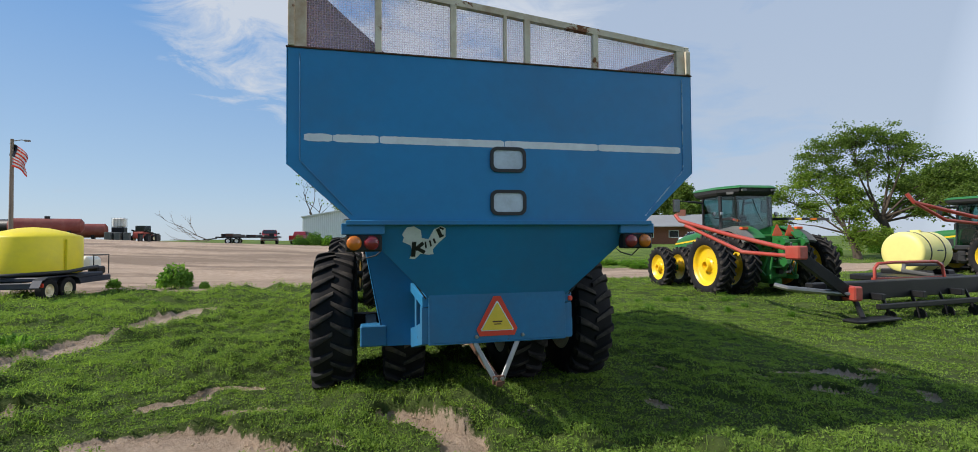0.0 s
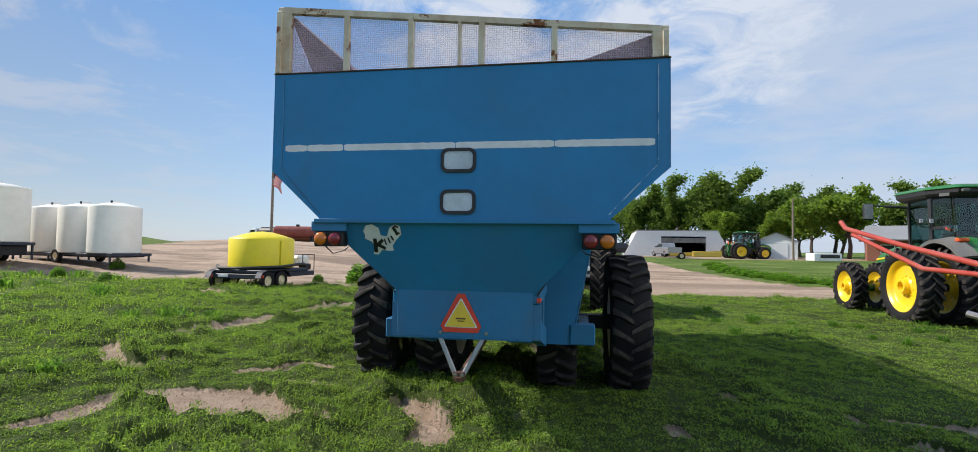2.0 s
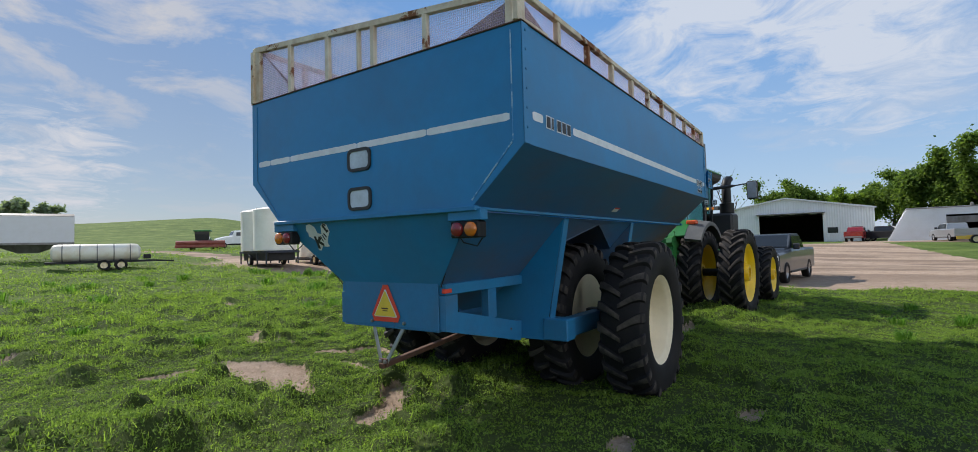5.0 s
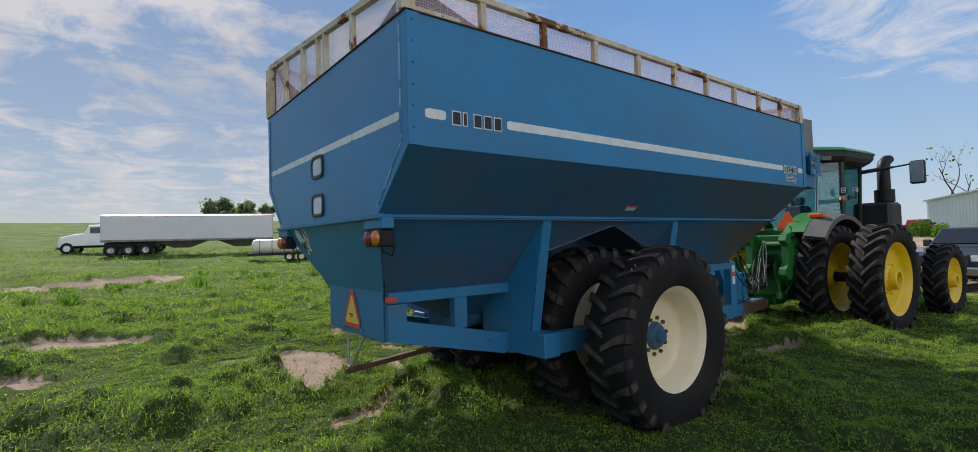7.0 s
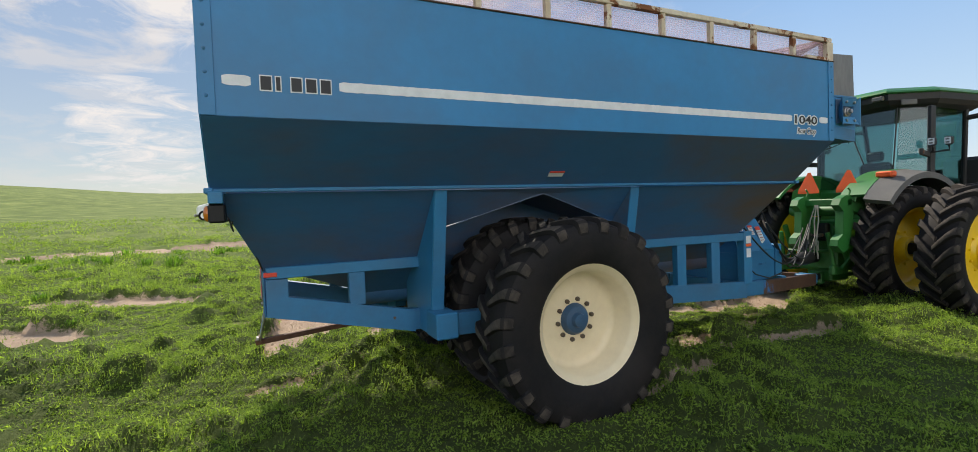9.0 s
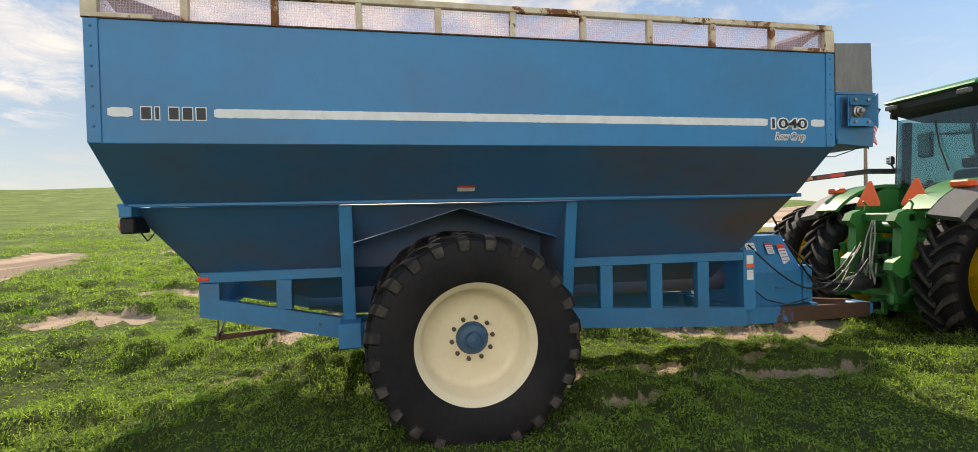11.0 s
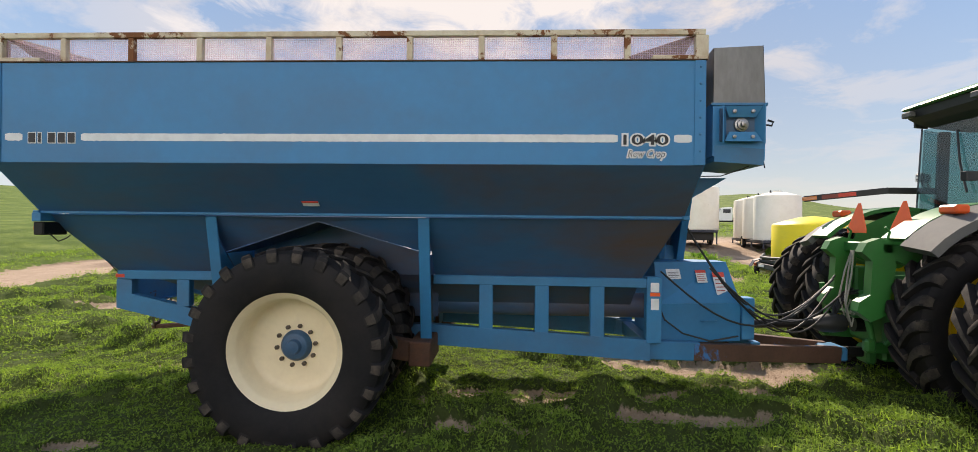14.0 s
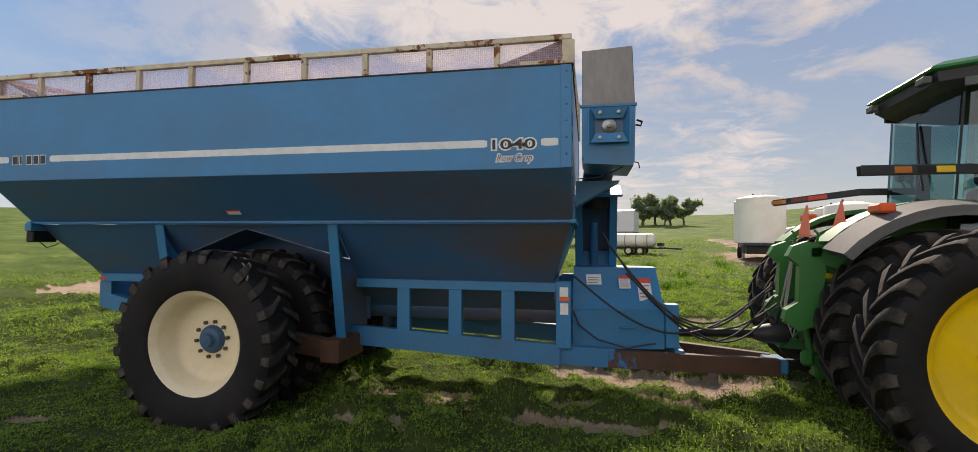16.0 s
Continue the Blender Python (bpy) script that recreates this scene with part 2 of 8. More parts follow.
YELLOW = surface("yellow_rim_paint", (0.86, 0.56, 0.010), 0.36, vary=0.06, scale=2.0, dirt=(0.50, 0.36, 0.10), dirt_amt=0.35, dirt_scale=3)
TANK_YELLOW = surface("yellow_poly_tank", (0.84, 0.66, 0.012), 0.45, vary=0.05, scale=1.0, dirt=(0.62, 0.48, 0.05), dirt_amt=0.4)
PALE_YELLOW = surface("pale_yellow_poly_tank", (0.82, 0.74, 0.24), 0.45, vary=0.05, scale=1.0, dirt=(0.65, 0.57, 0.2), dirt_amt=0.35)
WHITE_POLY = surface("white_poly_tank", (0.83, 0.79, 0.70), 0.5, vary=0.05, scale=0.8, dirt=(0.55, 0.50, 0.40), dirt_amt=0.4, dirt_scale=0.7)
STAINED_POLY = surface("stained_poly_tank", (0.72, 0.69, 0.60), 0.5, vary=0.06, scale=0.8, dirt=(0.52, 0.36, 0.16), dirt_amt=0.55, dirt_scale=1.1)
RED = surface("red_paint", (0.42, 0.055, 0.035), 0.45, vary=0.15, scale=3.0, dirt=(0.35, 0.14, 0.10), dirt_amt=0.5)
DARK_RED = surface("dark_red_paint", (0.22, 0.045, 0.03), 0.55, vary=0.2, scale=1.5, dirt=(0.25, 0.12, 0.08), dirt_amt=0.5)
ORANGE = surface("orange_reflector", (0.85, 0.11, 0.02), 0.4, vary=0.06, scale=8)
SIGN_YELLOW = surface("faded_yellow_film", (0.80, 0.55, 0.05), 0.5, vary=0.1, scale=9, wear=(0.75, 0.70, 0.55), wear_at=0.66, wear_scale=9)
SIGN_RED = surface("red_reflective_film", (0.70, 0.06, 0.03), 0.4, vary=0.08, scale=9)
AMBER = surface("amber_lens", (0.55, 0.15, 0.015), 0.2, vary=0.15, scale=20, coat=0.4)
RED_LENS = surface("red_lens", (0.20, 0.015, 0.02), 0.2, vary=0.15, scale=20, coat=0.4)
INK = surface("dark_decal", (0.012, 0.013, 0.016), 0.5, vary=0.2, scale=12)
NAVY = surface("navy_frame_paint", (0.010, 0.016, 0.036), 0.55, vary=0.15, scale=2, dirt=(0.10, 0.09, 0.075), dirt_amt=0.35)
WHITE_METAL = surface("white_ribbed_sheet", (0.72, 0.73, 0.72), 0.5, vary=0.05, scale=0.5, dirt=(0.55, 0.54, 0.50), dirt_amt=0.4, dirt_scale=0.5)
GREY_ROOF = surface("grey_roof_sheet", (0.24, 0.24, 0.24), 0.6, vary=0.12, scale=0.6)
# near-black colour that stands for the shade inside the sheds
INDOOR_SHADE = surface("indoor_shade_black", (0.03, 0.028, 0.026), 0.9, vary=0.3, scale=0.5)
BRICK = surface("brick_wall", (0.26, 0.10, 0.065), 0.85, vary=0.25, scale=6, bump=0.1)
CAR_SILVER = surface("silver_car_paint", (0.34, 0.35, 0.36), 0.3, metal=0.5, vary=0.05, coat=0.5)
CAR_GREY = surface("dark_grey_car_paint", (0.050, 0.060, 0.075), 0.34, metal=0.25, vary=0.08, coat=0.6)
CAR_RED = surface("red_car_paint", (0.32, 0.02, 0.02), 0.28, vary=0.08, coat=0.6)
CAR_WHITE = surface("white_car_paint", (0.75, 0.75, 0.74), 0.3, vary=0.05, coat=0.5)
TRAILER_SIDE = surface("silver_trailer_sheet", (0.50, 0.51, 0.53), 0.4, metal=0.3, vary=0.05, scale=0.6, dirt=(0.42, 0.41, 0.40), dirt_amt=0.3)
BARK = surface("tree_bark", (0.085, 0.062, 0.045), 0.9, vary=0.35, scale=2.5, bump=0.5, bscale=14, stretch=(1, 1, 0.25))
WOOD = surface("weathered_wood", (0.20, 0.16, 0.12), 0.85, vary=0.25, scale=3.0, stretch=(1, 1, 0.2), bump=0.2)
BALE = surface("yellow_implement_paint", (0.62, 0.40, 0.05), 0.5, vary=0.12, scale=1.5, dirt=(0.4, 0.28, 0.1), dirt_amt=0.5)
CAB_GLASS = glass("tinted_cab_glass", (0.50, 0.66, 0.66), 0.02)
# pale base colour imitates the sky reflected in the panes
WINDOW_GLASS = surface("sky_pale_window", (0.50, 0.57, 0.63), 0.06, vary=0.12, scale=4.0, dirt=(0.30, 0.32, 0.33), dirt_amt=0.6, dirt_scale=6, spec=0.6)
CAR_GLASS = surface("dark_car_glass", (0.02, 0.024, 0.028), 0.08, vary=0.1, spec=0.45)


def screen_material():
    """Fine square woven wire screen, open between the wires, with dust caught in it."""
    m = bpy.data.materials.new("wire_screen")
    m.use_nodes = True
    nt = m.node_tree
    b, out = nt.nodes["Principled BSDF"], nt.nodes["Material Output"]
    b.inputs["Base Color"].default_value = (0.74, 0.56, 0.64, 1)
    b.inputs["Roughness"].default_value = 0.6
    c = nt.nodes.new("ShaderNodeTexCoord")
    sep = nt.nodes.new("ShaderNodeSeparateXYZ")
    link(nt, c.outputs["Object"], sep.inputs[0])
    along = calc(nt, "FRACT", calc(nt, "MULTIPLY", calc(nt, "ADD", sep.outputs[0], sep.outputs[1]), 50.0))
    upward = calc(nt, "FRACT", calc(nt, "MULTIPLY", sep.outputs[2], 50.0))
    wire = calc(nt, "MAXIMUM", calc(nt, "LESS_THAN", along, 0.17), calc(nt, "LESS_THAN", upward, 0.17))
    dust = ramp(nt, tex(nt, 3.0, 6, 0.7, coords(nt)), [(0.3, (0.16, 0.16, 0.16)), (0.7, (0.30, 0.30, 0.30))])
    weave = calc(nt, "ADD", calc(nt, "MULTIPLY", wire, 0.22), dust)
    t = nt.nodes.new("ShaderNodeBsdfTransparent")
    mix = nt.nodes.new("ShaderNodeMixShader")
    link(nt, weave, mix.inputs[0])
    link(nt, t.outputs[0], mix.inputs[1]), link(nt, b.outputs[0], mix.inputs[2])
    link(nt, mix.outputs[0], out.inputs[0])
    return m


SCREEN = screen_material()


def leaf_material(name, dark, light, seed=0.0):
    m = bpy.data.materials.new(name)
    m.use_nodes = True
    nt = m.node_tree
    b, out = nt.nodes["Principled BSDF"], nt.nodes["Material Output"]
    geo = nt.nodes.new("ShaderNodeNewGeometry")
    n = tex(nt, 0.9, 3.0, 0.6, coords(nt))
    f = calc(nt, "ADD", calc(nt, "MULTIPLY", geo.outputs["Random Per Island"], 0.55), calc(nt, "MULTIPLY", n, 0.5))
    col = ramp(nt, f, [(0.15, dark), (0.85, light)])
    link(nt, col, b.inputs["Base Color"])
    b.inputs["Roughness"].default_value = 0.75
    b.inputs["Specular IOR Level"].default_value = 0.12
    tl = nt.nodes.new("ShaderNodeBsdfTranslucent")
    link(nt, mixc(nt, 1.0, col, (1.5, 1.6, 0.8), "MULTIPLY"), tl.inputs[0])
    mix = nt.nodes.new("ShaderNodeMixShader")
    mix.inputs[0].default_value = 0.5
    link(nt, b.outputs[0], mix.inputs[1]), link(nt, tl.outputs[0], mix.inputs[2])
    link(nt, mix.outputs[0], out.inputs[0])
    return m


GRASS = leaf_material("grass_blades", (0.070, 0.125, 0.026), (0.28, 0.39, 0.078))
WEED = leaf_material("weed_leaves", (0.05, 0.12, 0.02), (0.16, 0.29, 0.05))
LEAVES = leaf_material("tree_leaves", (0.045, 0.085, 0.020), (0.19, 0.265, 0.065))
LEAVES_LIGHT = leaf_material("light_tree_leaves", (0.065, 0.12, 0.018), (0.25, 0.34, 0.06))
# leaf colour paled and greyed to imitate the haze of distance
LEAVES_HAZED = leaf_material("haze_tinted_tree_leaves", (0.14, 0.175, 0.13), (0.25, 0.30, 0.22))

# ---- shape helpers ----


class Shape:
    """Collects the faces of one mesh."""

    def __init__(self):
        self.v, self.f, self.smooth = [], [], False

    def add(self, verts, faces, m=None):
        n = len(self.v)
        self.v += [tuple(m @ Vector(p)) if m is not None else tuple(p) for p in verts]
        self.f += [tuple(i + n for i in f) for f in faces]
        return self

    def box(self, a, b, bevel=0.006, m=None):
        """A box between two corners with chamfered edges."""
        lo = [min(p, q) for p, q in zip(a, b)]
        hi = [max(p, q) for p, q in zip(a, b)]
        bevel = min(bevel, 0.45 * min(h - l for h, l in zip(hi, lo)))
        verts, at = [], {}
        for sx in (0, 1):
            for sy in (0, 1):
                for sz in (0, 1):
                    for ax in range(3):
                        p = []
                        for k, s in enumerate((sx, sy, sz)):
                            e = (lo, hi)[s][k]
                            p.append(e if k == ax else e + (bevel if s == 0 else -bevel))
                        at[sx, sy, sz, ax] = len(verts)
                        verts.append(p)
        faces = []
        for ax in range(3):
            u, w = (ax + 1) % 3, (ax + 2) % 3
            for s in (0, 1):
                ring = []
                for du, dw in ((0, 0), (1, 0), (1, 1), (0, 1)):
                    k = [0, 0, 0]
                    k[ax], k[u], k[w] = s, du, dw
                    ring.append(at[(*k, ax)])
                faces.append(tuple(ring if s else ring[::-1]))
            for du in (0, 1):
                for dw in (0, 1):
                    k0, k1 = [0, 0, 0], [0, 0, 0]
                    k0[ax], k1[ax] = 0, 1
                    k0[u] = k1[u] = du
                    k0[w] = k1[w] = dw
                    q = (at[(*k0, u)], at[(*k1, u)], at[(*k1, w)], at[(*k0, w)])
                    faces.append(q if du == dw else q[::-1])
        for sx in (0, 1):
            for sy in (0, 1):
                for sz in (0, 1):
                    t = tuple(at[sx, sy, sz, ax] for ax in range(3))
                    faces.append(t if (sx + sy + sz) % 2 else t[::-1])
        return self.add(verts, faces, m)

    def beam(self, p, q, w, h, up=(0, 0, 1), bevel=0.006):
        """A rectangular bar from p to q, w wide and h high."""
        p, q = Vector(p), Vector(q)
        d = q - p
        y = d.normalized()
        x = y.cross(Vector(up)).normalized()
        z = x.cross(y)
        m = Matrix.Translation((p + q) / 2) @ Matrix((x, y, z)).transposed().to_4x4()
        return self.box((-w / 2, -d.length / 2, -h / 2), (w / 2, d.length / 2, h / 2), bevel, m)

    def plate(self, poly, thick):
        """A flat polygon with thickness along the vector thick."""
        n, t = len(poly), Vector(thick)
        verts = [Vector(p) for p in poly] + [Vector(p) + t for p in poly]
        nor = sum(((verts[i] - verts[0]).cross(verts[(i + 1) % n] - verts[0]) for i in range(n)), Vector())
        fs = [tuple(range(n)), tuple(range(2 * n - 1, n - 1, -1))]
        fs += [(i, i + n, (i + 1) % n + n, (i + 1) % n) for i in range(n)]
        if nor.dot(t) > 0:
            fs = [f[::-1] for f in fs]
        return self.add(verts, fs)

    def tube(self, pts, r, n=8, close=True):
        """A round tube along points; r may be a list of radii."""
        pts = [Vector(p) for p in pts]
        rs = r if isinstance(r, (list, tuple)) else [r] * len(pts)
        verts, faces, x = [], [], None
        for i, p in enumerate(pts):
            d = (pts[min(i + 1, len(pts) - 1)] - pts[max(i - 1, 0)]).normalized()
            if x is None:
                x = d.orthogonal().normalized()
            x = (x - d * x.dot(d)).normalized()
            y = d.cross(x)
            verts += [p + (x * math.cos(k * math.tau / n) + y * math.sin(k * math.tau / n)) * rs[i] for k in range(n)]
        for i in range(len(pts) - 1):
            faces += [(i * n + k, i * n + (k + 1) % n, (i + 1) * n + (k + 1) % n, (i + 1) * n + k) for k in range(n)]
        if close:
            faces += [tuple(range(n - 1, -1, -1)), tuple(range((len(pts) - 1) * n, len(pts) * n))]
        return self.add(verts, faces)

    def lathe(self, profile, n=48, m=None, axis="x"):
        """Turns (along, radius) pairs round an axis."""
        verts, faces = [], []
        for a, r in profile:
            for k in range(n):
                c, s = math.cos(k * math.tau / n) * r, math.sin(k * math.tau / n) * r
                verts.append((a, c, s) if axis == "x" else (c, s, a))
        for i in range(len(profile) - 1):
            faces += [(i * n + k, i * n + (k + 1) % n, (i + 1) * n + (k + 1) % n, (i + 1) * n + k) for k in range(n)]
        if axis == "x":
            faces = [f[::-1] for f in faces]
        if profile[0][1] > 0.001:
            faces.append(tuple(range(n)) if axis == "x" else tuple(range(n - 1, -1, -1)))
        if profile[-1][1] > 0.001:
            k = (len(profile) - 1) * n
            faces.append(tuple(range(k + n - 1, k - 1, -1)) if axis == "x" else tuple(range(k, k + n)))
        return self.add(verts, faces, m)


ORG = [Vector((0, 0, 0))]          # what is taken off the places of parts


def part(name, shape, material, parent=None, label="", smooth=False, fix=True):
    """Links a shape as one mesh object under a thing or a part."""
    me = bpy.data.meshes.new(name)
    o = ORG[0]
    me.from_pydata([(p[0] - o.x, p[1] - o.y, p[2] - o.z) for p in shape.v], [], shape.f)
    if fix:
        bm = bmesh.new()
        bm.from_mesh(me)
        bmesh.ops.recalc_face_normals(bm, faces=bm.faces)
        bm.to_mesh(me)
        bm.free()
    me.materials.append(material)
    if smooth:
        me.shade_smooth()
        me.set_sharp_from_angle(angle=radians(38))
    ob = new(name, me)
    ob.parent = parent
    if label:
        ob["label"] = label
    return ob


def repeat(ob, offset):
    """Another part on the same mesh, moved."""
    o = new(ob.name.split(".")[0], ob.data)
    o.parent = ob.parent
    o.location = offset
    if "label" in ob:
        o["label"] = ob["label"]
    return o


def thing(name, label, category, group=""):
    e = new(name)
    return tagged(e, label, category, group)


def B(*a, bevel=0.006):
    return Shape().box(a[0], a[1], bevel)


def lettering(name, words, size, m, material, parent, offset=0.0, shear=0.0, width=None, height=None):
    """Raised letters in the built-in font as a mesh, fitted to a width and height."""
    cu = bpy.data.curves.new(name, "FONT")
    cu.body, cu.size, cu.shear, cu.offset, cu.extrude = words, size, shear, offset, 0.001
    cu.resolution_u = 3
    tmp = bpy.data.objects.new(name, cu)
    scene.collection.objects.link(tmp)
    me = bpy.data.meshes.new_from_object(tmp.evaluated_get(bpy.context.evaluated_depsgraph_get()))
    bpy.data.objects.remove(tmp)
    xs, ys = [v.co.x for v in me.vertices], [v.co.y for v in me.vertices]
    sx = width / (max(xs) - min(xs)) if width else 1.0
    sy = height / (max(ys) - min(ys)) if height else 1.0
    cx, cy = (max(xs) + min(xs)) / 2, (max(ys) + min(ys)) / 2
    for v in me.vertices:
        v.co = m @ Vector(((v.co.x - cx) * sx, (v.co.y - cy) * sy, v.co.z))
    me.materials.clear()
    me.materials.append(material)
    ob = new(name, me)
    ob.parent = parent
    return ob


# ---- ground ----
NEAR = -0.05


def smooth01(a, b, x):
    t = min(1.0, max(0.0, (x - a) / (b - a)))
    return t * t * (3 - 2 * t)


SKYLINE = ((-180, 1.5), (-60, 0.15), (-20, 0.1), (25, 0.0), (40, 0.0), (47, 0.8), (53, 1.6), (64, 3.2), (76, 2.5), (97, 2.4), (112, 3.3), (122, 2.9), (136, 2.6), (150, 2.5), (180, 1.5))


def rise(yaw):
    for (a, e), (b, g) in zip(SKYLINE, SKYLINE[1:]):
        if a <= yaw <= b:
            return e + (g - e) * smooth01(a, b, yaw)
    return 1.5


def height(x, y):
    """The lie of the land: level grass, a yard that climbs to eye level, and hills behind."""
    dx, dy = x - 3.0, y - 3.0
    r = math.hypot(dx, dy)
    if r < 9:
        base = NEAR
    else:
        yaw = math.degrees(math.atan2(-dx, dy))
        far = 50 + 14 * smooth01(37, 46, yaw) + 40 * (1 - smooth01(-20, 6, yaw)) if yaw > -100 else 90
        climb = 0.95 + 0.9 * smooth01(0, 30, yaw) if yaw > -100 else 1.85
        base = NEAR + climb * smooth01(22, far, r)
        base += 0.22 * math.exp(-((x + 28) ** 2 + (y - 21.5) ** 2) / 18)
        base += max(0.0, math.tan(radians(rise(yaw))) * 330 * smooth01(50, 330, r))
        base += 0.5 * math.exp(-((x + 31.5) ** 2 + (y - 50) ** 2) / 60)
        if r > 330:
            base -= (r - 330) * 0.05
        base += noise.noise((x * 0.02, y * 0.02, 3)) * 1.2 * smooth01(70, 200, r)
    n = noise.noise((x * 0.7, y * 0.7, 0)) * 0.025 + noise.noise((x * 2.3, y * 2.3, 5)) * 0.028 + noise.noise((x * 5.5, y * 5.5, 8)) * 0.012
    return base + n * (1 - smooth01(40, 80, r))


# bare patches in the grass: centre, half length, half width, turn in degrees
PATCHES = ((-10.9, 16.7, 1.6, 0.45, -20), (-5.6, 9.0, 0.7, 0.16, 50), (-8.0, -7.0, 2.0, 0.6, 10), (0.4, 11.8, 0.9, 0.22, 90), (0.2, 10.2, 0.4, 0.12, 20),
           (-12, 9, 2.0, 0.25, 40), (-16, 14, 3.0, 0.4, 35), (-13, 12.4, 1.5, 0.25, 30))
# washed-out channels: points along each one with its half width there
STRIPS = (((-5.9, 7.9, 0.10), (-5.35, 8.6, 0.26), (-5.15, 9.6, 0.26), (-5.0, 11.1, 0.27), (-4.85, 12.2, 0.24), (-4.6, 13.3, 0.36), (-4.2, 14.9, 0.42)),
          ((-3.15, 4.1, 0.11), (-2.97, 4.5, 0.18), (-2.92, 4.95, 0.25), (-2.45, 5.12, 0.29), (-1.8, 4.95, 0.33), (-1.25, 4.76, 0.25), (-0.7, 4.56, 0.14), (-0.25, 4.45, 0.07)),
          ((-5.6, 7.3, 0.11), (-4.3, 6.1, 0.11), (-3.85, 6.15, 0.14), (-3.4, 6.35, 0.07)), ((-2.4, 6.33, 0.10), (-2.05, 6.5, 0.09), (-1.95, 7.0, 0.04), (-1.38, 6.85, 0.06)), ((-1.5, 5.99, 0.06), (-0.77, 5.83, 0.06)),
          ((0.16, 5.42, 0.10), (0.40, 5.22, 0.17), (0.62, 4.9, 0.10), (0.82, 4.5, 0.16), (0.9, 4.25, 0.07)), ((3.98, 6.6, 0.06), (3.94, 6.15, 0.07)), ((3.1, 5.2, 0.06), (3.14, 4.95, 0.06)),
          ((5.04, 6.0, 0.07), (5.06, 5.65, 0.06)), ((5.17, 5.05, 0.07), (5.34, 4.85, 0.07)), ((6.75, 5.65, 0.11), (6.68, 5.3, 0.07)), ((5.4, 5.85, 0.05), (6.1, 5.72, 0.12), (6.28, 5.4, 0.16), (6.15, 5.2, 0.06)), ((5.9, 5.0, 0.09), (5.7, 4.85, 0.06)), ((6.35, 4.65, 0.07), (6.15, 4.42, 0.06)))
STRIPS_WEST = (((-7.9, -1.6, 0.16), (-7.5, 0.3, 0.34), (-7.0, 1.7, 0.30), (-6.6, 2.6, 0.22), (-6.1, 3.6, 0.08)), ((-3.3, 3.95, 0.04), (-3.03, 4.5, 0.06)), ((-4.4, 0.0, 0.24), (-3.7, 1.1, 0.28), (-3.3, 1.72, 0.09)),
               ((-3.6, -0.7, 0.1), (-3.74, 0.2, 0.24), (-4.2, 0.9, 0.1)), ((-25.6, -6.0, 0.6), (-25.4, -1.2, 0.9), (-24.9, 0.3, 0.7), (-26.0, 2.0, 1.0), (-28.4, 4.0, 1.3), (-28.2, 5.4, 0.3)),
               ((-6.5, -6.2, 0.5), (-8.5, -7.1, 0.8), (-14.1, -9.2, 1.0), (-18.0, -9.6, 0.9), (-25.0, -12.5, 0.9)))
STRIPS_FRONT = (((1.9, 8.85, 0.06), (1.84, 9.3, 0.10), (1.63, 9.75, 0.05)), ((2.28, 9.3, 0.07), (2.28, 10.0, 0.06)), ((2.12, 10.0, 0.07), (2.3, 10.6, 0.10), (2.31, 11.4, 0.07)),
                ((2.85, 7.6, 0.03), (2.7, 8.1, 0.06), (2.6, 8.7, 0.07), (2.75, 9.0, 0.05)), ((-0.09, 10.1, 0.10), (0.1, 10.62, 0.14), (0.6, 11.0, 0.11)), ((1.7, 10.3, 0.07), (1.45, 10.8, 0.07)),
                ((0.3, 11.4, 0.16), (0.65, 11.95, 0.24), (0.3, 13.2, 0.2)), ((2.0, 7.9, 0.08), (1.6, 8.35, 0.10), (1.5, 9.5, 0.07)), ((1.2, 11.2, 0.10), (1.35, 11.7, 0.08)))
WIDE = tuple(tuple((x, y, w * k) for x, y, w in c) for k, group in ((1.45, STRIPS_WEST), (1.2, STRIPS_FRONT)) for c in group)
CHANNELS = [(min(p[0] for p in c) - 0.9, max(p[0] for p in c) + 0.9, min(p[1] for p in c) - 0.9, max(p[1] for p in c) + 0.9, c) for c in STRIPS + WIDE]


def channel(x, y, c):
    """Distance from a channel's middle line, as a share of its half width."""
    best = 9.0
    for (ax, ay, aw), (bx, by, bw) in zip(c, c[1:]):
        ux, uy = bx - ax, by - ay
        t = min(1.0, max(0.0, ((x - ax) * ux + (y - ay) * uy) / (ux * ux + uy * uy)))
        best = min(best, math.hypot(x - ax - t * ux, y - ay - t * uy) / (aw + (bw - aw) * t))
    return best


def turf(x, y, b):
    """Thickness of the mat of grass and creeping weeds: pillows with creases between them."""
    n1 = noise.noise((x * 0.55, y * 0.55, 21))
    n2 = abs(noise.noise((x * 1.9 + n1, y * 1.9, 22)))
    n3 = abs(noise.noise((x * 5.2, y * 5.2, 23)))
    m = smooth01(-0.22, 0.16, n1)
    t = 0.004 + 0.06 * m + (0.10 + 0.30 * m) * n2 + (0.06 + 0.10 * m) * n3
    t = max(0.022, t * (0.50 + 0.60 * (1 - smooth01(1.5, 5.0, x))))
    return t * (1 - smooth01(0.28, 0.55, b))


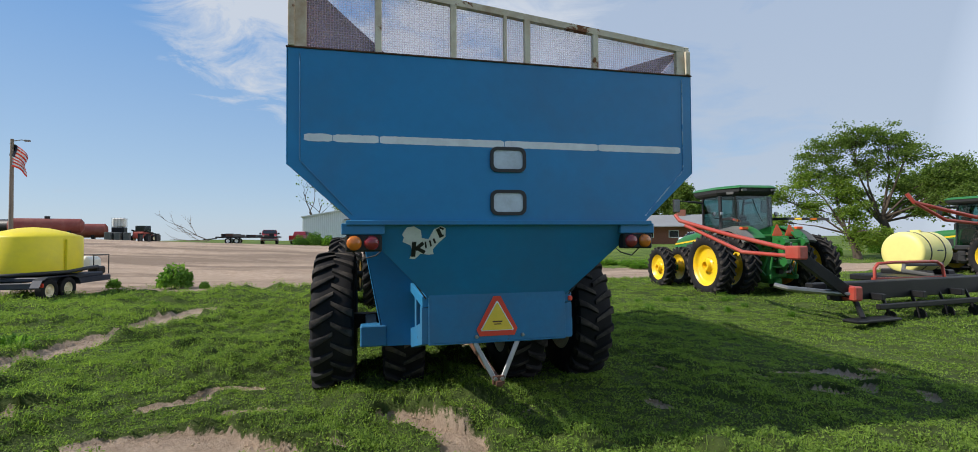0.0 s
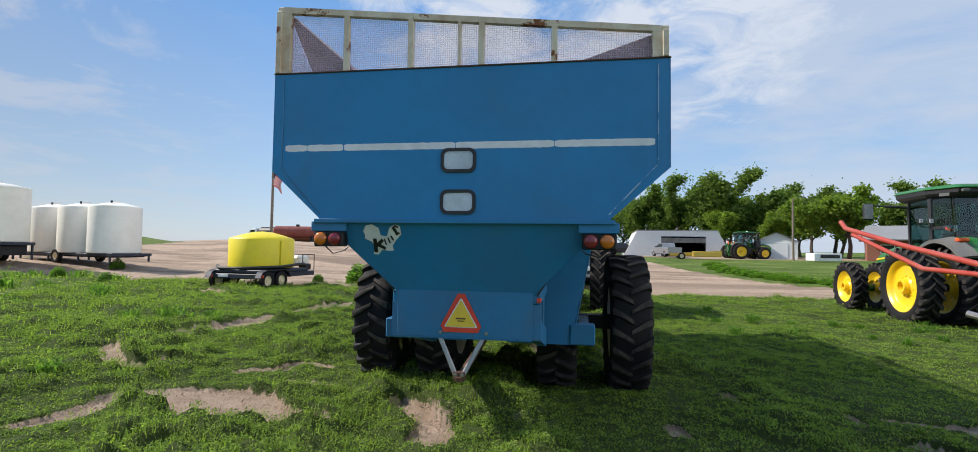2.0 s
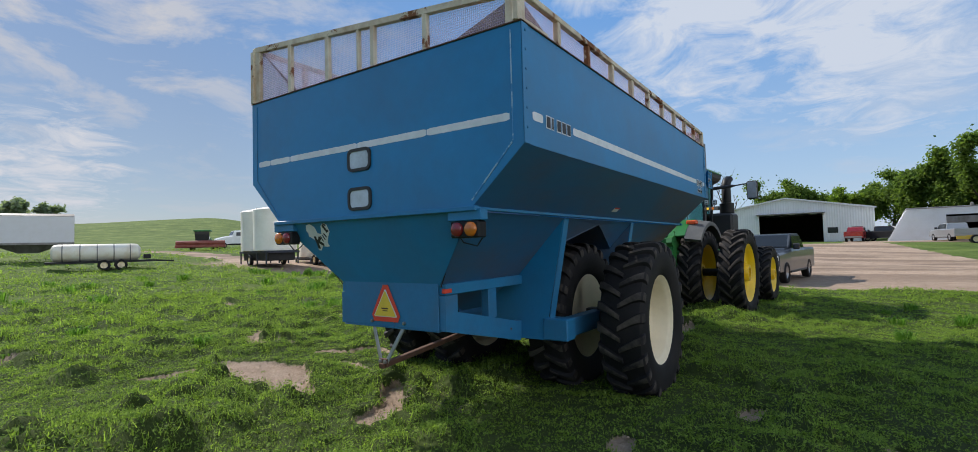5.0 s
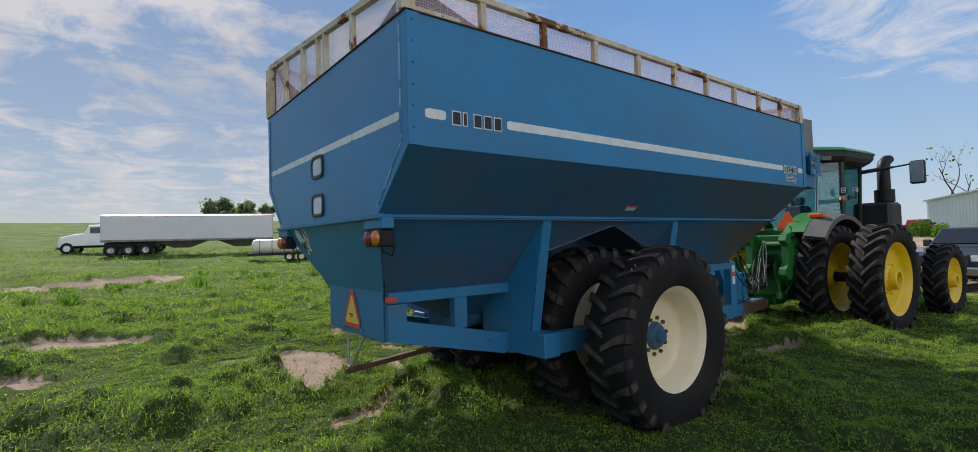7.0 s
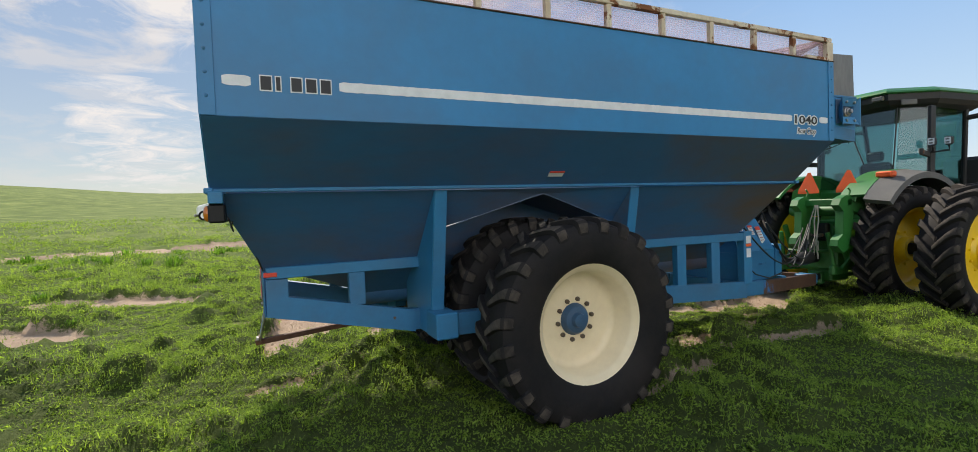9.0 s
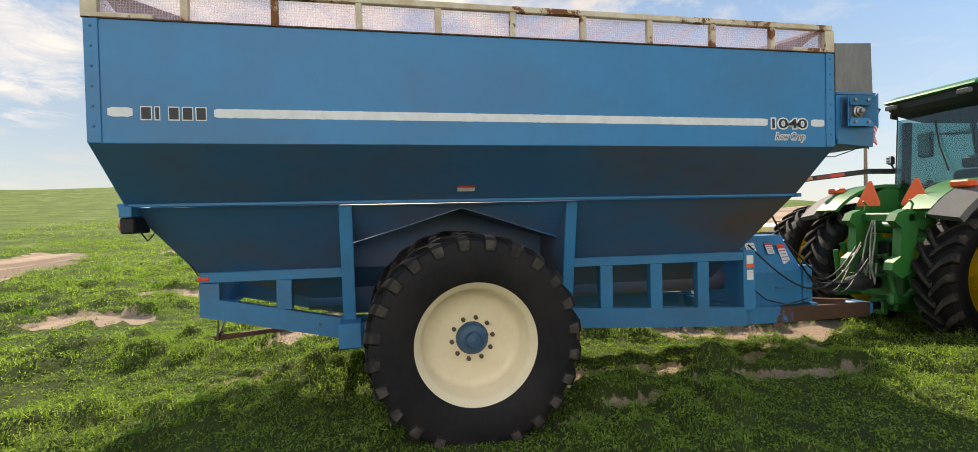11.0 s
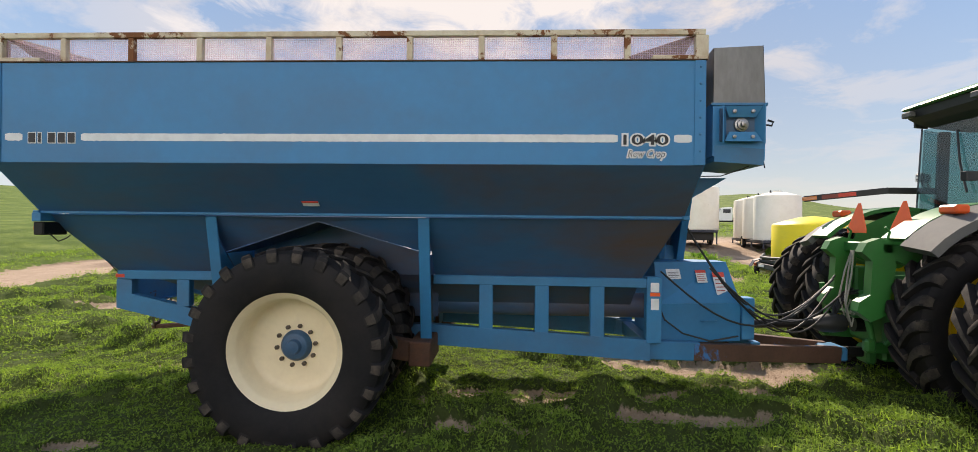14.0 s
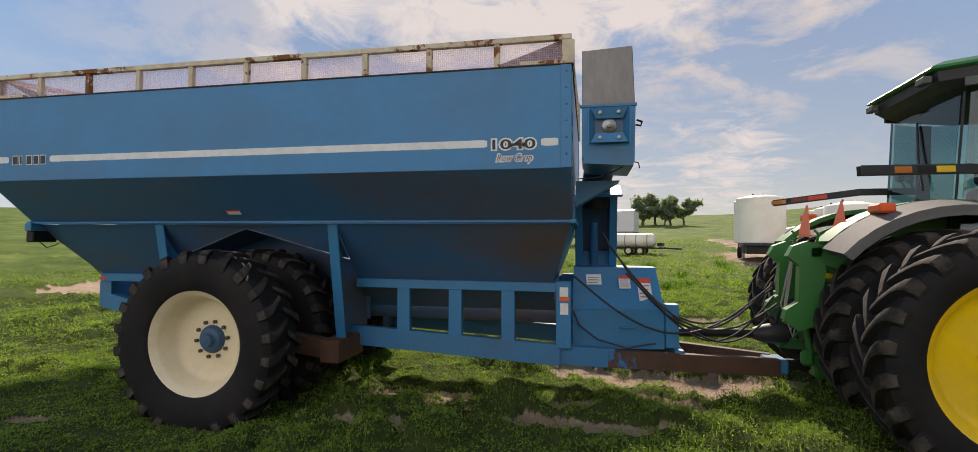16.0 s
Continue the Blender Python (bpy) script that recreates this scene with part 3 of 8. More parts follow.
def bare(x, y):
    """How bare the ground is: 0 grass, 1 dirt."""
    best = 0.0
    wob = noise.noise((x * 0.9, y * 0.9, 9)) * 0.45 + noise.noise((x * 2.6, y * 2.6, 2)) * 0.40 + noise.noise((x * 7, y * 7, 3)) * 0.25
    if -32 < x < 9 and -18 < y < 22:
        for cx, cy, a, b, turn in PATCHES:
            dx, dy = x - cx, y - cy
            if abs(dx) > a * 1.4 + 1.5 or abs(dy) > a * 1.4 + 1.5:
                continue
            c, s = math.cos(radians(turn)), math.sin(radians(turn))
            d = math.hypot((dx * c + dy * s) / a, (-dx * s + dy * c) / b)
            best = max(best, 1 - smooth01(0.60, 1.20, d + wob * 0.8))
        for x0, x1, y0, y1, c in CHANNELS:
            if x0 < x < x1 and y0 < y < y1:
                best = max(best, 1 - smooth01(1.0, 1.6, channel(x, y, c) * 0.85 + wob * 0.85))
        # thin, half-worn turf here and there
        best = max(best, 0.38 * smooth01(0.42, 0.7, noise.noise((x * 0.35 + 7, y * 0.35, 11)) + 0.6 * wob))
    # yard: beyond a line that runs west-north-west, up to the crest
    edge = 20.3 + 0.25 * wob * 4
    if x < -3:
        edge = 20.3 - 0.02 * (x + 3) - max(0.0, -(x + 13)) * 0.08
    d = y - edge
    lim = 66 + wob * 6
    if x < 6:
        yard = smooth01(-0.6, 0.6, d + wob * 1.4) * (1 - smooth01(lim - 6, lim, math.hypot(x - 3, y - 3)))
        if x < -30:
            yard *= 1 - smooth01(30, 42, -x)
        best = max(best, yard)
    else:
        # drive that bends round the lawn towards the sheds
        top = 27.9 - 0.10 * (x - 13) if x > 14 else 27.9 + (14 - x) ** 1.55 * 3.2
        best = max(best, smooth01(-0.6, 0.6, y - 20.6 - 0.03 * (x - 6) + wob) * (1 - smooth01(-0.7, 0.7, y - top + wob)))
        if y > 66 and x < 42:
            best = max(best, smooth01(66, 69, y) * (1 - smooth01(80, 84, y)))
    # tracks that the trailers stand on in the west
    if x < -22:
        line = 24.0 + (x + 30) * -0.08
        best = max(best, (1 - smooth01(1.0, 2.0, abs(y - line) + wob)) * smooth01(22, 26, -x) * (1 - smooth01(60, 75, -x)))
    return best


def make_ground():
    """One sheet of rings that widen towards the horizon."""
    rings, sides = 0.5, 540
    radii = [0.0]
    r = rings
    while r < 3500:
        radii.append(r)
        r *= 1.012 if r < 28 else 1.02 if r < 120 else 1.05
    verts, cover = [(3.0, 6.0, height(3, 6))], [0.0]
    for r in radii[1:]:
        for k in range(sides):
            a = k * math.tau / sides
            x, y = 3 + r * math.cos(a), 6 + r * math.sin(a)
            b = bare(x, y) if r < 120 else 0.0
            verts.append((x, y, height(x, y) + (0.72 * turf(x, y, b) - 0.03 * smooth01(0.4, 0.6, b) if r < 45 else 0.0)))
            cover.append(b)
    faces = [(0, 1 + k, 1 + (k + 1) % sides) for k in range(sides)]
    for i in range(len(radii) - 2):
        a, b = 1 + i * sides, 1 + (i + 1) * sides
        faces += [(a + k, b + k, b + (k + 1) % sides, a + (k + 1) % sides) for k in range(sides)]
    me = bpy.data.meshes.new("ground")
    me.from_pydata(verts, [], faces)
    at = me.attributes.new("bare", "FLOAT", "POINT")
    at.data.foreach_set("value", cover)
    at = me.attributes.new("field", "FLOAT", "POINT")
    at.data.foreach_set("value", [smooth01(10, 26, math.hypot(x - 1, y - 7)) for x, y, z in verts])
    me.shade_smooth()
    ob = tagged(new("ground", me), "green farmyard grass with bare dirt patches and a packed dirt yard", "ground", kind="structure")
    m = bpy.data.materials.new("farm_ground")
    m.use_nodes = True
    nt = m.node_tree
    b = nt.nodes["Principled BSDF"]
    v = coords(nt)
    a = nt.nodes.new("ShaderNodeAttribute")
    a.attribute_name = "bare"
    n1, n2, n3 = tex(nt, 0.25, 7, 0.72, v), tex(nt, 3.0, 8, 0.72, v), tex(nt, 30, 6, 0.78, v)
    mixn = calc(nt, "ADD", calc(nt, "MULTIPLY", n2, 0.5), calc(nt, "MULTIPLY", n3, 0.5))
    # near grass ramp is darkened for the shade between the blades
    grass = ramp(nt, calc(nt, "ADD", calc(nt, "MULTIPLY", n1, 0.5), calc(nt, "MULTIPLY", mixn, 0.5)), [(0.35, (0.036, 0.052, 0.014)), (0.65, (0.110, 0.150, 0.038))])
    far = ramp(nt, calc(nt, "ADD", calc(nt, "MULTIPLY", n1, 0.6), calc(nt, "MULTIPLY", mixn, 0.4)), [(0.38, (0.048, 0.084, 0.016)), (0.50, (0.098, 0.145, 0.028)), (0.62, (0.19, 0.235, 0.060))])
    field = nt.nodes.new("ShaderNodeAttribute")
    field.attribute_name = "field"
    grass = mixc(nt, field.outputs["Fac"], grass, far)
    soil = ramp(nt, mixn, [(0.34, (0.20, 0.135, 0.092)), (0.47, (0.42, 0.305, 0.22)), (0.64, (0.58, 0.445, 0.335))])
    soil = mixc(nt, ramp(nt, n1, [(0.45, (0, 0, 0)), (0.65, (1, 1, 1))]), soil, (0.40, 0.30, 0.22))
    # damp and driven bands that run across the yard
    band = ramp(nt, tex(nt, 1.0, 6, 0.62, coords(nt, (0.06, 0.30, 1)), 0.8), [(0.45, (0, 0, 0)), (0.56, (1, 1, 1))])
    soil = mixc(nt, calc(nt, "MULTIPLY", band, calc(nt, "MULTIPLY", field.outputs["Fac"], 0.75)), soil, (0.20, 0.145, 0.105))
    edge = calc(nt, "ADD", a.outputs["Fac"], calc(nt, "MULTIPLY", calc(nt, "SUBTRACT", mixn, 0.5), 1.6))
    mask = ramp(nt, edge, [(0.42, (0, 0, 0)), (0.58, (1, 1, 1))])
    link(nt, mixc(nt, mask, grass, soil), b.inputs["Base Color"])
    b.inputs["Roughness"].default_value = 0.95
    b.inputs["Specular IOR Level"].default_value = 0.15
    bp = nt.nodes.new("ShaderNodeBump")
    bp.inputs["Strength"].default_value, bp.inputs["Distance"].default_value = 1.0, 0.09
    link(nt, mixn, bp.inputs["Height"])
    link(nt, bp.outputs[0], b.inputs["Normal"])
    me.materials.append(m)


make_ground()

# ---- wheels ----


def tyre_shape(R, W, rim, lugs=22, lug=0.045, n=72):
    """A farm tyre round the x axis: bulging carcass, and long slanting lugs in two rows whose ends round off over the shoulder."""
    s = Shape()
    base = R - lug
    sweep = -0.14 if R == 0.905 else -0.26
    prof = [(-W * 0.36, rim), (-W * 0.415, rim + 0.018), (-W * 0.45, rim + 0.05), (-W * 0.492, rim + (base - rim) * 0.36), (-W * 0.506, rim + (base - rim) * 0.55), (-W * 0.495, base - 0.095), (-W * 0.468, base - 0.05),
            (-W * 0.425, base - 0.022), (-W * 0.34, base - 0.008), (-W * 0.2, base - 0.002), (0, base)]
    prof = prof + [(-a, r) for a, r in prof[-2::-1]]
    s.lathe(prof, n)
    s.f = s.f[:-2]
    pitch = math.tau / lugs
    # along each lug: share of the half width, drop of its top, half width of its top, depth of its foot
    steps = ((-0.05, 0.004, 0.020, 0.020), (0.25, 0.0, 0.025, 0.020), (0.55, 0.0, 0.029, 0.025), (0.80, 0.006, 0.034, 0.040), (0.93, 0.020, 0.038, 0.070), (0.99, 0.045, 0.040, 0.100), (1.015, 0.080, 0.038, 0.130), (1.005, 0.125, 0.030, 0.150))
    for side in (-1, 1):
        for k in range(lugs):
            a0 = k * pitch + (pitch / 2 if side > 0 else 0)
            verts, faces = [], []
            for u, drop, wide, foot in steps:
                x = side * u * 0.5 * W
                a = a0 + sweep * (0.45 * min(1.0, u) + 0.55 * math.sin(min(1.0, max(0.0, u)) * 1.57))
                w = wide / R * (1.45 if R > 0.8 and R != 0.905 else 1.18)
                for da, r in ((-w * 1.5, R - foot - lug), (-w, R - drop - 0.004), (-w * 0.7, R - drop), (w * 0.7, R - drop), (w, R - drop - 0.004), (w * 1.5, R - foot - lug)):
                    xx = x * 0.965 if r < R - drop - 0.01 and u > 0.9 else x
                    verts.append((xx, r * math.cos(a + da), r * math.sin(a + da)))
            for i in range(len(steps) - 1):
                faces += [(i * 6 + j, i * 6 + j + 1, i * 6 + j + 7, i * 6 + j + 6) for j in range(5)]
            e = (len(steps) - 1) * 6
            faces += [(0, 1, 2, 3, 4, 5), (e + 5, e + 4, e + 3, e + 2, e + 1, e)]
            s.add(verts, faces)
    return s


def rim_shape(rr, W, dish, hub_r):
    """A dished steel rim round the x axis, open side towards +x; dish: how far the disc lies behind the lip."""
    lip = W * 0.40
    prof = [(-lip, rr + 0.03), (-lip + 0.02, rr + 0.035), (-lip + 0.03, rr), (-lip + 0.03, rr - 0.02), (lip - dish - 0.03, rr - 0.07), (lip - dish, rr - 0.09), (lip - dish + 0.012, hub_r * 1.9),
            (lip - dish + 0.03, hub_r * 1.6), (lip - dish + 0.03, 0.0)]
    front = [(lip - dish + 0.03, 0.0), (lip - dish + 0.03, hub_r * 1.6), (lip - dish + 0.028, rr - 0.14), (lip - dish + 0.04, rr - 0.095), (lip - dish + 0.07, rr - 0.07), (lip - 0.06, rr - 0.048), (lip - 0.04, rr - 0.03),
             (lip - 0.018, rr - 0.005), (lip, rr + 0.012), (lip + 0.008, rr + 0.03), (lip - 0.004, rr + 0.042), (lip - 0.02, rr + 0.03), (-lip, rr + 0.03)]
    s = Shape()
    s.lathe(front, 64)
    s.lathe(prof[:6] + [(lip - dish - 0.004, hub_r * 1.9), (lip - dish + 0.01, hub_r * 1.6), (lip - dish + 0.01, 0.001)], 64)
    return s


def wheel_on(parent, centre, R, W, rr, out, dish, rim_mat, hub_mat, hub_r=0.12, bolts=10, lugs=22, cache={}, rim_label="", hub_out=0.07, spin=0.0, lug=0.045):
    """A wheel under a thing: rim with tyre, hub and wheel nuts. out: 1 with the open side to +x, -1 to -x."""
    key = (R, W, rr, dish, hub_r, rim_mat.name, lugs)
    o, ORG[0] = ORG[0], Vector((0, 0, 0))
    if key not in cache:
        rim = part("wheel", rim_shape(rr, W, dish, hub_r), rim_mat, None, rim_label, smooth=True)
        ty = part("tyre", tyre_shape(R, W, rr, lugs, lug), RUBBER, None, "black lugged farm tyre with dusty tread")
        ty.data.shade_smooth()
        ty.data.set_sharp_from_angle(angle=radians(30))
        ty.data.materials.append(RUBBER_DUST)
        for p in ty.data.polygons:
            if math.hypot(p.center.y, p.center.z) > R - lug * 0.62 or abs(p.center.x) > W * 0.498 and math.hypot(p.center.y, p.center.z) > R - lug - 0.09:
                p.material_index = 1
        x = W * 0.40 - dish + 0.02
        deep = hub_mat.name == "yellow_rim_paint"
        hub = Shape().lathe([(x - 0.03, hub_r * 1.5), (x + 0.02, hub_r * 1.22), (x + 0.05, hub_r * 1.02), (x + 0.15, hub_r * 0.98), (x + 0.165, hub_r * 0.92), (x + 0.165, hub_r * 0.64), (x + 0.03, hub_r * 0.60), (x + 0.03, 0.001)] if deep else [(x, hub_r * 1.05), (x + hub_out * 0.5, hub_r), (x + hub_out, hub_r * 0.82), (x + hub_out + 0.008, hub_r * 0.5), (x + hub_out + 0.05, hub_r * 0.42), (x + hub_out + 0.055, 0.001)], 28)
        hb = part("hub", hub, hub_mat, None, smooth=True)
        nut = Shape().lathe([(x, 0.021), (x + 0.035, 0.020), (x + 0.04, 0.009), (x + 0.04, 0.0005)], 6)
        nt_ = part("wheel_nut", nut, rim_mat if deep else NUT, None)
        cache[key] = tuple(ob.data for ob in (rim, ty, hb, nt_))
        for ob in (rim, ty, hb, nt_):
            bpy.data.objects.remove(ob)
    ORG[0] = o
    md, td, hd, nd = cache[key]
    w = new("wheel", md)
    w.parent = parent
    if rim_label:
        w["label"] = rim_label
    w.matrix_basis = Matrix.Translation(Vector(centre) - o) @ pose(0, 0, 0, 0, 0, 0 if out > 0 else 180) @ pose(0, 0, 0, spin, 0, 0)
    for nm, d in (("tyre", td), ("hub", hd)):
        c = new(nm, d)
        c.parent = w
    for k in range(bolts):
        c = new("wheel_nut", nd)
        c.parent = w
        a = k * math.tau / bolts
        c.location = (0, math.cos(a) * hub_r * (1.42 if R > 0.95 or R < 0.8 else 1.30), math.sin(a) * hub_r * (1.42 if R > 0.95 or R < 0.8 else 1.30))
    return w


# ---- the grain cart ----
CX = 1.115
Y0, Y1 = 4.06, 10.46
cart = thing("grain_cart", "weathered blue steel grain cart with dual wheels and rusty screened top", "grain cart")
cart.location = (CX, 7.0, NEAR)
ORG[0] = Vector((CX, 7.0, NEAR))
HW, HM, ZT, ZM, ZL = 1.745, 1.265, 3.30, 2.40, 1.965
for s, nm in ((1, "right"), (-1, "left")):
    part("side_panel", Shape().plate([(CX + s * HW, Y0 + 0.008, ZM), (CX + s * HW, Y1 - 0.008, ZM), (CX + s * HW, Y1 - 0.008, ZT), (CX + s * HW, Y0 + 0.008, ZT)], (-s * 0.006, 0, 0)), BLUE, cart)
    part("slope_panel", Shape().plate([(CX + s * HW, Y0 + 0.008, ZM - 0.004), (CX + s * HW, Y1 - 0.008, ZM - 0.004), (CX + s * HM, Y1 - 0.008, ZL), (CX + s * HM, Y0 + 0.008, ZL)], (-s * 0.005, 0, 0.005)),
         BLUE_STAINED_SHADED, cart, "blue sloping panel with brown stains")
hexa = [(-HW, ZT), (-HW, ZM), (-HM, ZL), (HM, ZL), (HW, ZM), (HW, ZT)]
part("rear_panel", Shape().plate([(CX + x, Y0, z) for x, z in hexa], (0, 0.006, 0)), BLUE, cart)
part("front_panel", Shape().plate([(CX + x, Y1, z) for x, z in hexa], (0, -0.006, 0)), BLUE, cart)
# folded edges of the box
for y, d in ((Y0, -1), (Y1, 1)):
    for s in (1, -1):
        part("corner_flange", Shape().box((CX + s * (HW + 0.003), y, ZM), (CX + s * (HW + 0.009), y - d * 0.095, ZT), 0.002), BLUE, cart)
        part("edge_seam", Shape().beam((CX + s * (HW - 0.09), y + d * 0.003, ZT - 0.04), (CX + s * (HW - 0.09), y + d * 0.003, ZM + 0.03), 0.012, 0.008, (1, 0, 0), 0.002), CHIPPED if s > 0 else BLUE_WORN, cart)
        part("edge_seam", Shape().beam((CX + s * (HW - 0.10), y + d * 0.003, ZM + 0.02), (CX + s * (HM + 0.0), y + d * 0.003, ZL + 0.05), 0.012, 0.008, (0, 1, 0), 0.002), CHIPPED if s > 0 else BLUE_WORN, cart)
        rv = None
        for k in range(6):
            z = ZM + 0.12 + k * 0.145
            sh = Shape().lathe([(0, 0.012), (0.005, 0.010), (0.008, 0.001)], 8, Matrix.Translation((CX + s * (HW + 0.009), y - d * 0.045, z)) @ pose(0, 0, 0, 0, 0, 0 if s > 0 else 180))
            part("rivet", sh, BLUE_WORN, cart)
# ledge under the box, all round
LZ = ZL - 0.012
for s in (1, -1):
    part("ledge", Shape().box((CX + s * (HM - 0.03), Y0 - 0.02, LZ - 0.012), (CX + s * (HM + 0.025), Y1 + 0.02, LZ + 0.014), 0.004), BLUE_BRIGHT, cart, "light blue steel ledge")
for y, d in ((Y0, -1), (Y1, 1)):
    part("ledge", Shape().box((CX - HM - 0.05, y + d * 0.03, LZ - 0.02), (CX + HM + 0.05, y - d * 0.03, LZ + 0.018), 0.005), BLUE_BRIGHT, cart, "light blue steel ledge")
# lower hopper
HB, ZB, YB0, YB1 = 0.632, 1.30, 4.40, 10.22
LT = LZ - 0.02
low = [((CX - HM + 0.03, Y0 + 0.02), (CX + HM - 0.03, Y1 - 0.02)), ((CX - HB, YB0), (CX + HB, YB1))]
(ax, ay), (bx, by) = low[0]
(cx_, cy_), (dx_, dy_) = low[1]
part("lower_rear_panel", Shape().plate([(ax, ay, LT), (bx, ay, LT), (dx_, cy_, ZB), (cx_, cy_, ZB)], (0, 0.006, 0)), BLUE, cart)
part("lower_front_panel", Shape().plate([(ax, by, LT), (bx, by, LT), (dx_, dy_, ZB), (cx_, dy_, ZB)], (0, -0.006, 0)), BLUE, cart)
P1, P2 = (5.74, 5.87), (7.895, 7.995)
for s in (1, -1):
    xa, xb = CX + s * (HM - 0.03), CX + s * HB
    part("lower_side_panel", Shape().plate([(xa, ay, LT), (xa, P1[0] + 0.02, LT), (xb, P1[0] + 0.02, ZB), (xb, cy_, ZB)], (-s * 0.006, 0, 0)), BLUE_STAINED_SHADED, cart)
    part("lower_side_panel", Shape().plate([(xa, P2[1] - 0.02, LT), (xa, by, LT), (xb, dy_, ZB), (xb, P2[1] - 0.02, ZB)], (-s * 0.006, 0, 0)), BLUE_STAINED_SHADED, cart)
    # wheel arch: two sloping roofs under the ledge, and the hopper wall above and behind them
    xo, xi, ya = CX + s * 0.72, CX + s * 0.42, 6.87
    part("arch_wall", Shape().plate([(xa, P1[0] + 0.03, LT), (xa, P2[1] - 0.03, LT), (CX + s * 0.89, P2[1] - 0.03, 1.56), (CX + s * 1.16, ya, 1.88), (CX + s * 0.89, P1[0] + 0.03, 1.56)], (-s * 0.006, 0, 0.002)), BLUE_STAINED_SHADED, cart)
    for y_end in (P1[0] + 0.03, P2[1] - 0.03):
        part("wheel_arch", Shape().plate([(CX + s * 1.17, ya, 1.893), (CX + s * 0.2, ya, 1.893), (CX + s * 0.2, y_end, 1.55), (CX + s * 0.90, y_end, 1.55)], (0, 0, -0.008)), BLUE_STAINED_SHADED, cart, "dark sheet steel arch over the wheels")
    part("arch_inner_wall", Shape().plate([(CX + s * 0.30, P1[0] + 0.03, 1.545), (CX + s * 0.30, ya, 1.888), (CX + s * 0.30, P2[1] - 0.03, 1.545), (CX + s * 0.30, P2[1] - 0.03, 0.8), (CX + s * 0.30, P1[0] + 0.03, 0.8)], (-s * 0.006, 0, 0)), BLUE_STAINED_SHADED, cart)
    # bulkhead plates fore and aft of the wheels, each with a flanged outer edge
    for (ya_, yb_), bot in ((P1, 0.63), (P2, 0.58)):
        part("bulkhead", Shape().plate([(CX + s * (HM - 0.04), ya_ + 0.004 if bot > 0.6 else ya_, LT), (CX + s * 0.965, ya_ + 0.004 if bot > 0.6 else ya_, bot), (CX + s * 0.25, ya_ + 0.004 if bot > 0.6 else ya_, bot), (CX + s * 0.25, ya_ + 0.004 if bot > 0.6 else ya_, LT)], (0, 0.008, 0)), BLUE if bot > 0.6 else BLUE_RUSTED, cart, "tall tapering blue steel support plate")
        part("column", Shape().beam((CX + s * (HM - 0.035), (ya_ + yb_) / 2, LT - 0.002), (CX + s * 0.985, (ya_ + yb_) / 2, bot + 0.02), 0.115, 0.018, (s, 0, 0.2)), BLUE_BRIGHT, cart)
    # side frame
    fx = CX + s * 0.645
    part("top_tube", Shape().box((fx - 0.05, YB0 + 0.01, 1.225), (fx + 0.05, P1[0] + 0.03, 1.325)), BLUE_BRIGHT, cart)
    part("top_tube", Shape().beam((fx, P2[1] - 0.03, 1.272), (fx, 10.26, 1.262), 0.10, 0.10), BLUE_BRIGHT, cart)
    part("rear_beam", Shape().plate([(fx + 0.05, 4.405, 1.22), (fx + 0.05, 4.58, 1.22), (fx + 0.05, 4.58, 1.06), (fx + 0.05, 5.69, 0.82), (fx + 0.05, 5.69, 0.615), (fx + 0.05, 4.405, 0.905)], (-0.10, 0, 0)), BLUE_WORN, cart)
    part("rear_upright", Shape().box((fx - 0.045, 5.09, 0.93), (fx + 0.045, 5.235, 1.228)), BLUE_WORN, cart)
    part("front_beam", Shape().plate([(fx + 0.05, 7.9, 0.785), (fx + 0.05, 10.3, 0.655), (fx + 0.05, 10.3, 0.435), (fx + 0.05, 7.9, 0.565)], (-0.10, 0, 0)), BLUE_WORN, cart)
    part("middle_beam", Shape().plate([(fx + 0.03, 5.6, 0.83), (fx + 0.03, 7.95, 0.775), (fx + 0.03, 7.95, 0.575), (fx + 0.03, 5.6, 0.63)], (-0.08, 0, 0)), BLUE_WORN, cart)
    for y in (8.54, 9.145, 9.74):
        part("upright", Shape().box((fx - 0.045, y - 0.075, 0.64), (fx + 0.045, y + 0.075, 1.235)), BLUE_BRIGHT, cart)
    part("end_upright", Shape().box((fx - 0.055, 10.26, 0.62), (fx + 0.055, 10.42, 1.33)), BLUE_BRIGHT, cart)
    # arms that carry the axle
    part("arm_box", Shape().box((CX + s * 0.96, 5.715, 0.635), (CX + s * 1.245, 5.92, 0.865), 0.012), BLUE_BRIGHT, cart, "bright blue box tube")
    part("axle_arm", Shape().beam((CX + s * 1.12, 5.90, 0.745), (CX + s * 1.14, 6.9, 0.74), 0.13, 0.20), BLUE_WORN, cart)
    part("front_arm_box", Shape().box((CX + s * 0.60, 7.80, 0.46), (CX + s * 1.20, 8.02, 0.70), 0.012), RUST, cart, "rusty brown box tube")
    part("front_axle_arm", Shape().beam((CX + s * 1.12, 7.84, 0.60), (CX + s * 1.14, 6.9, 0.74), 0.13, 0.20), RUST, cart)
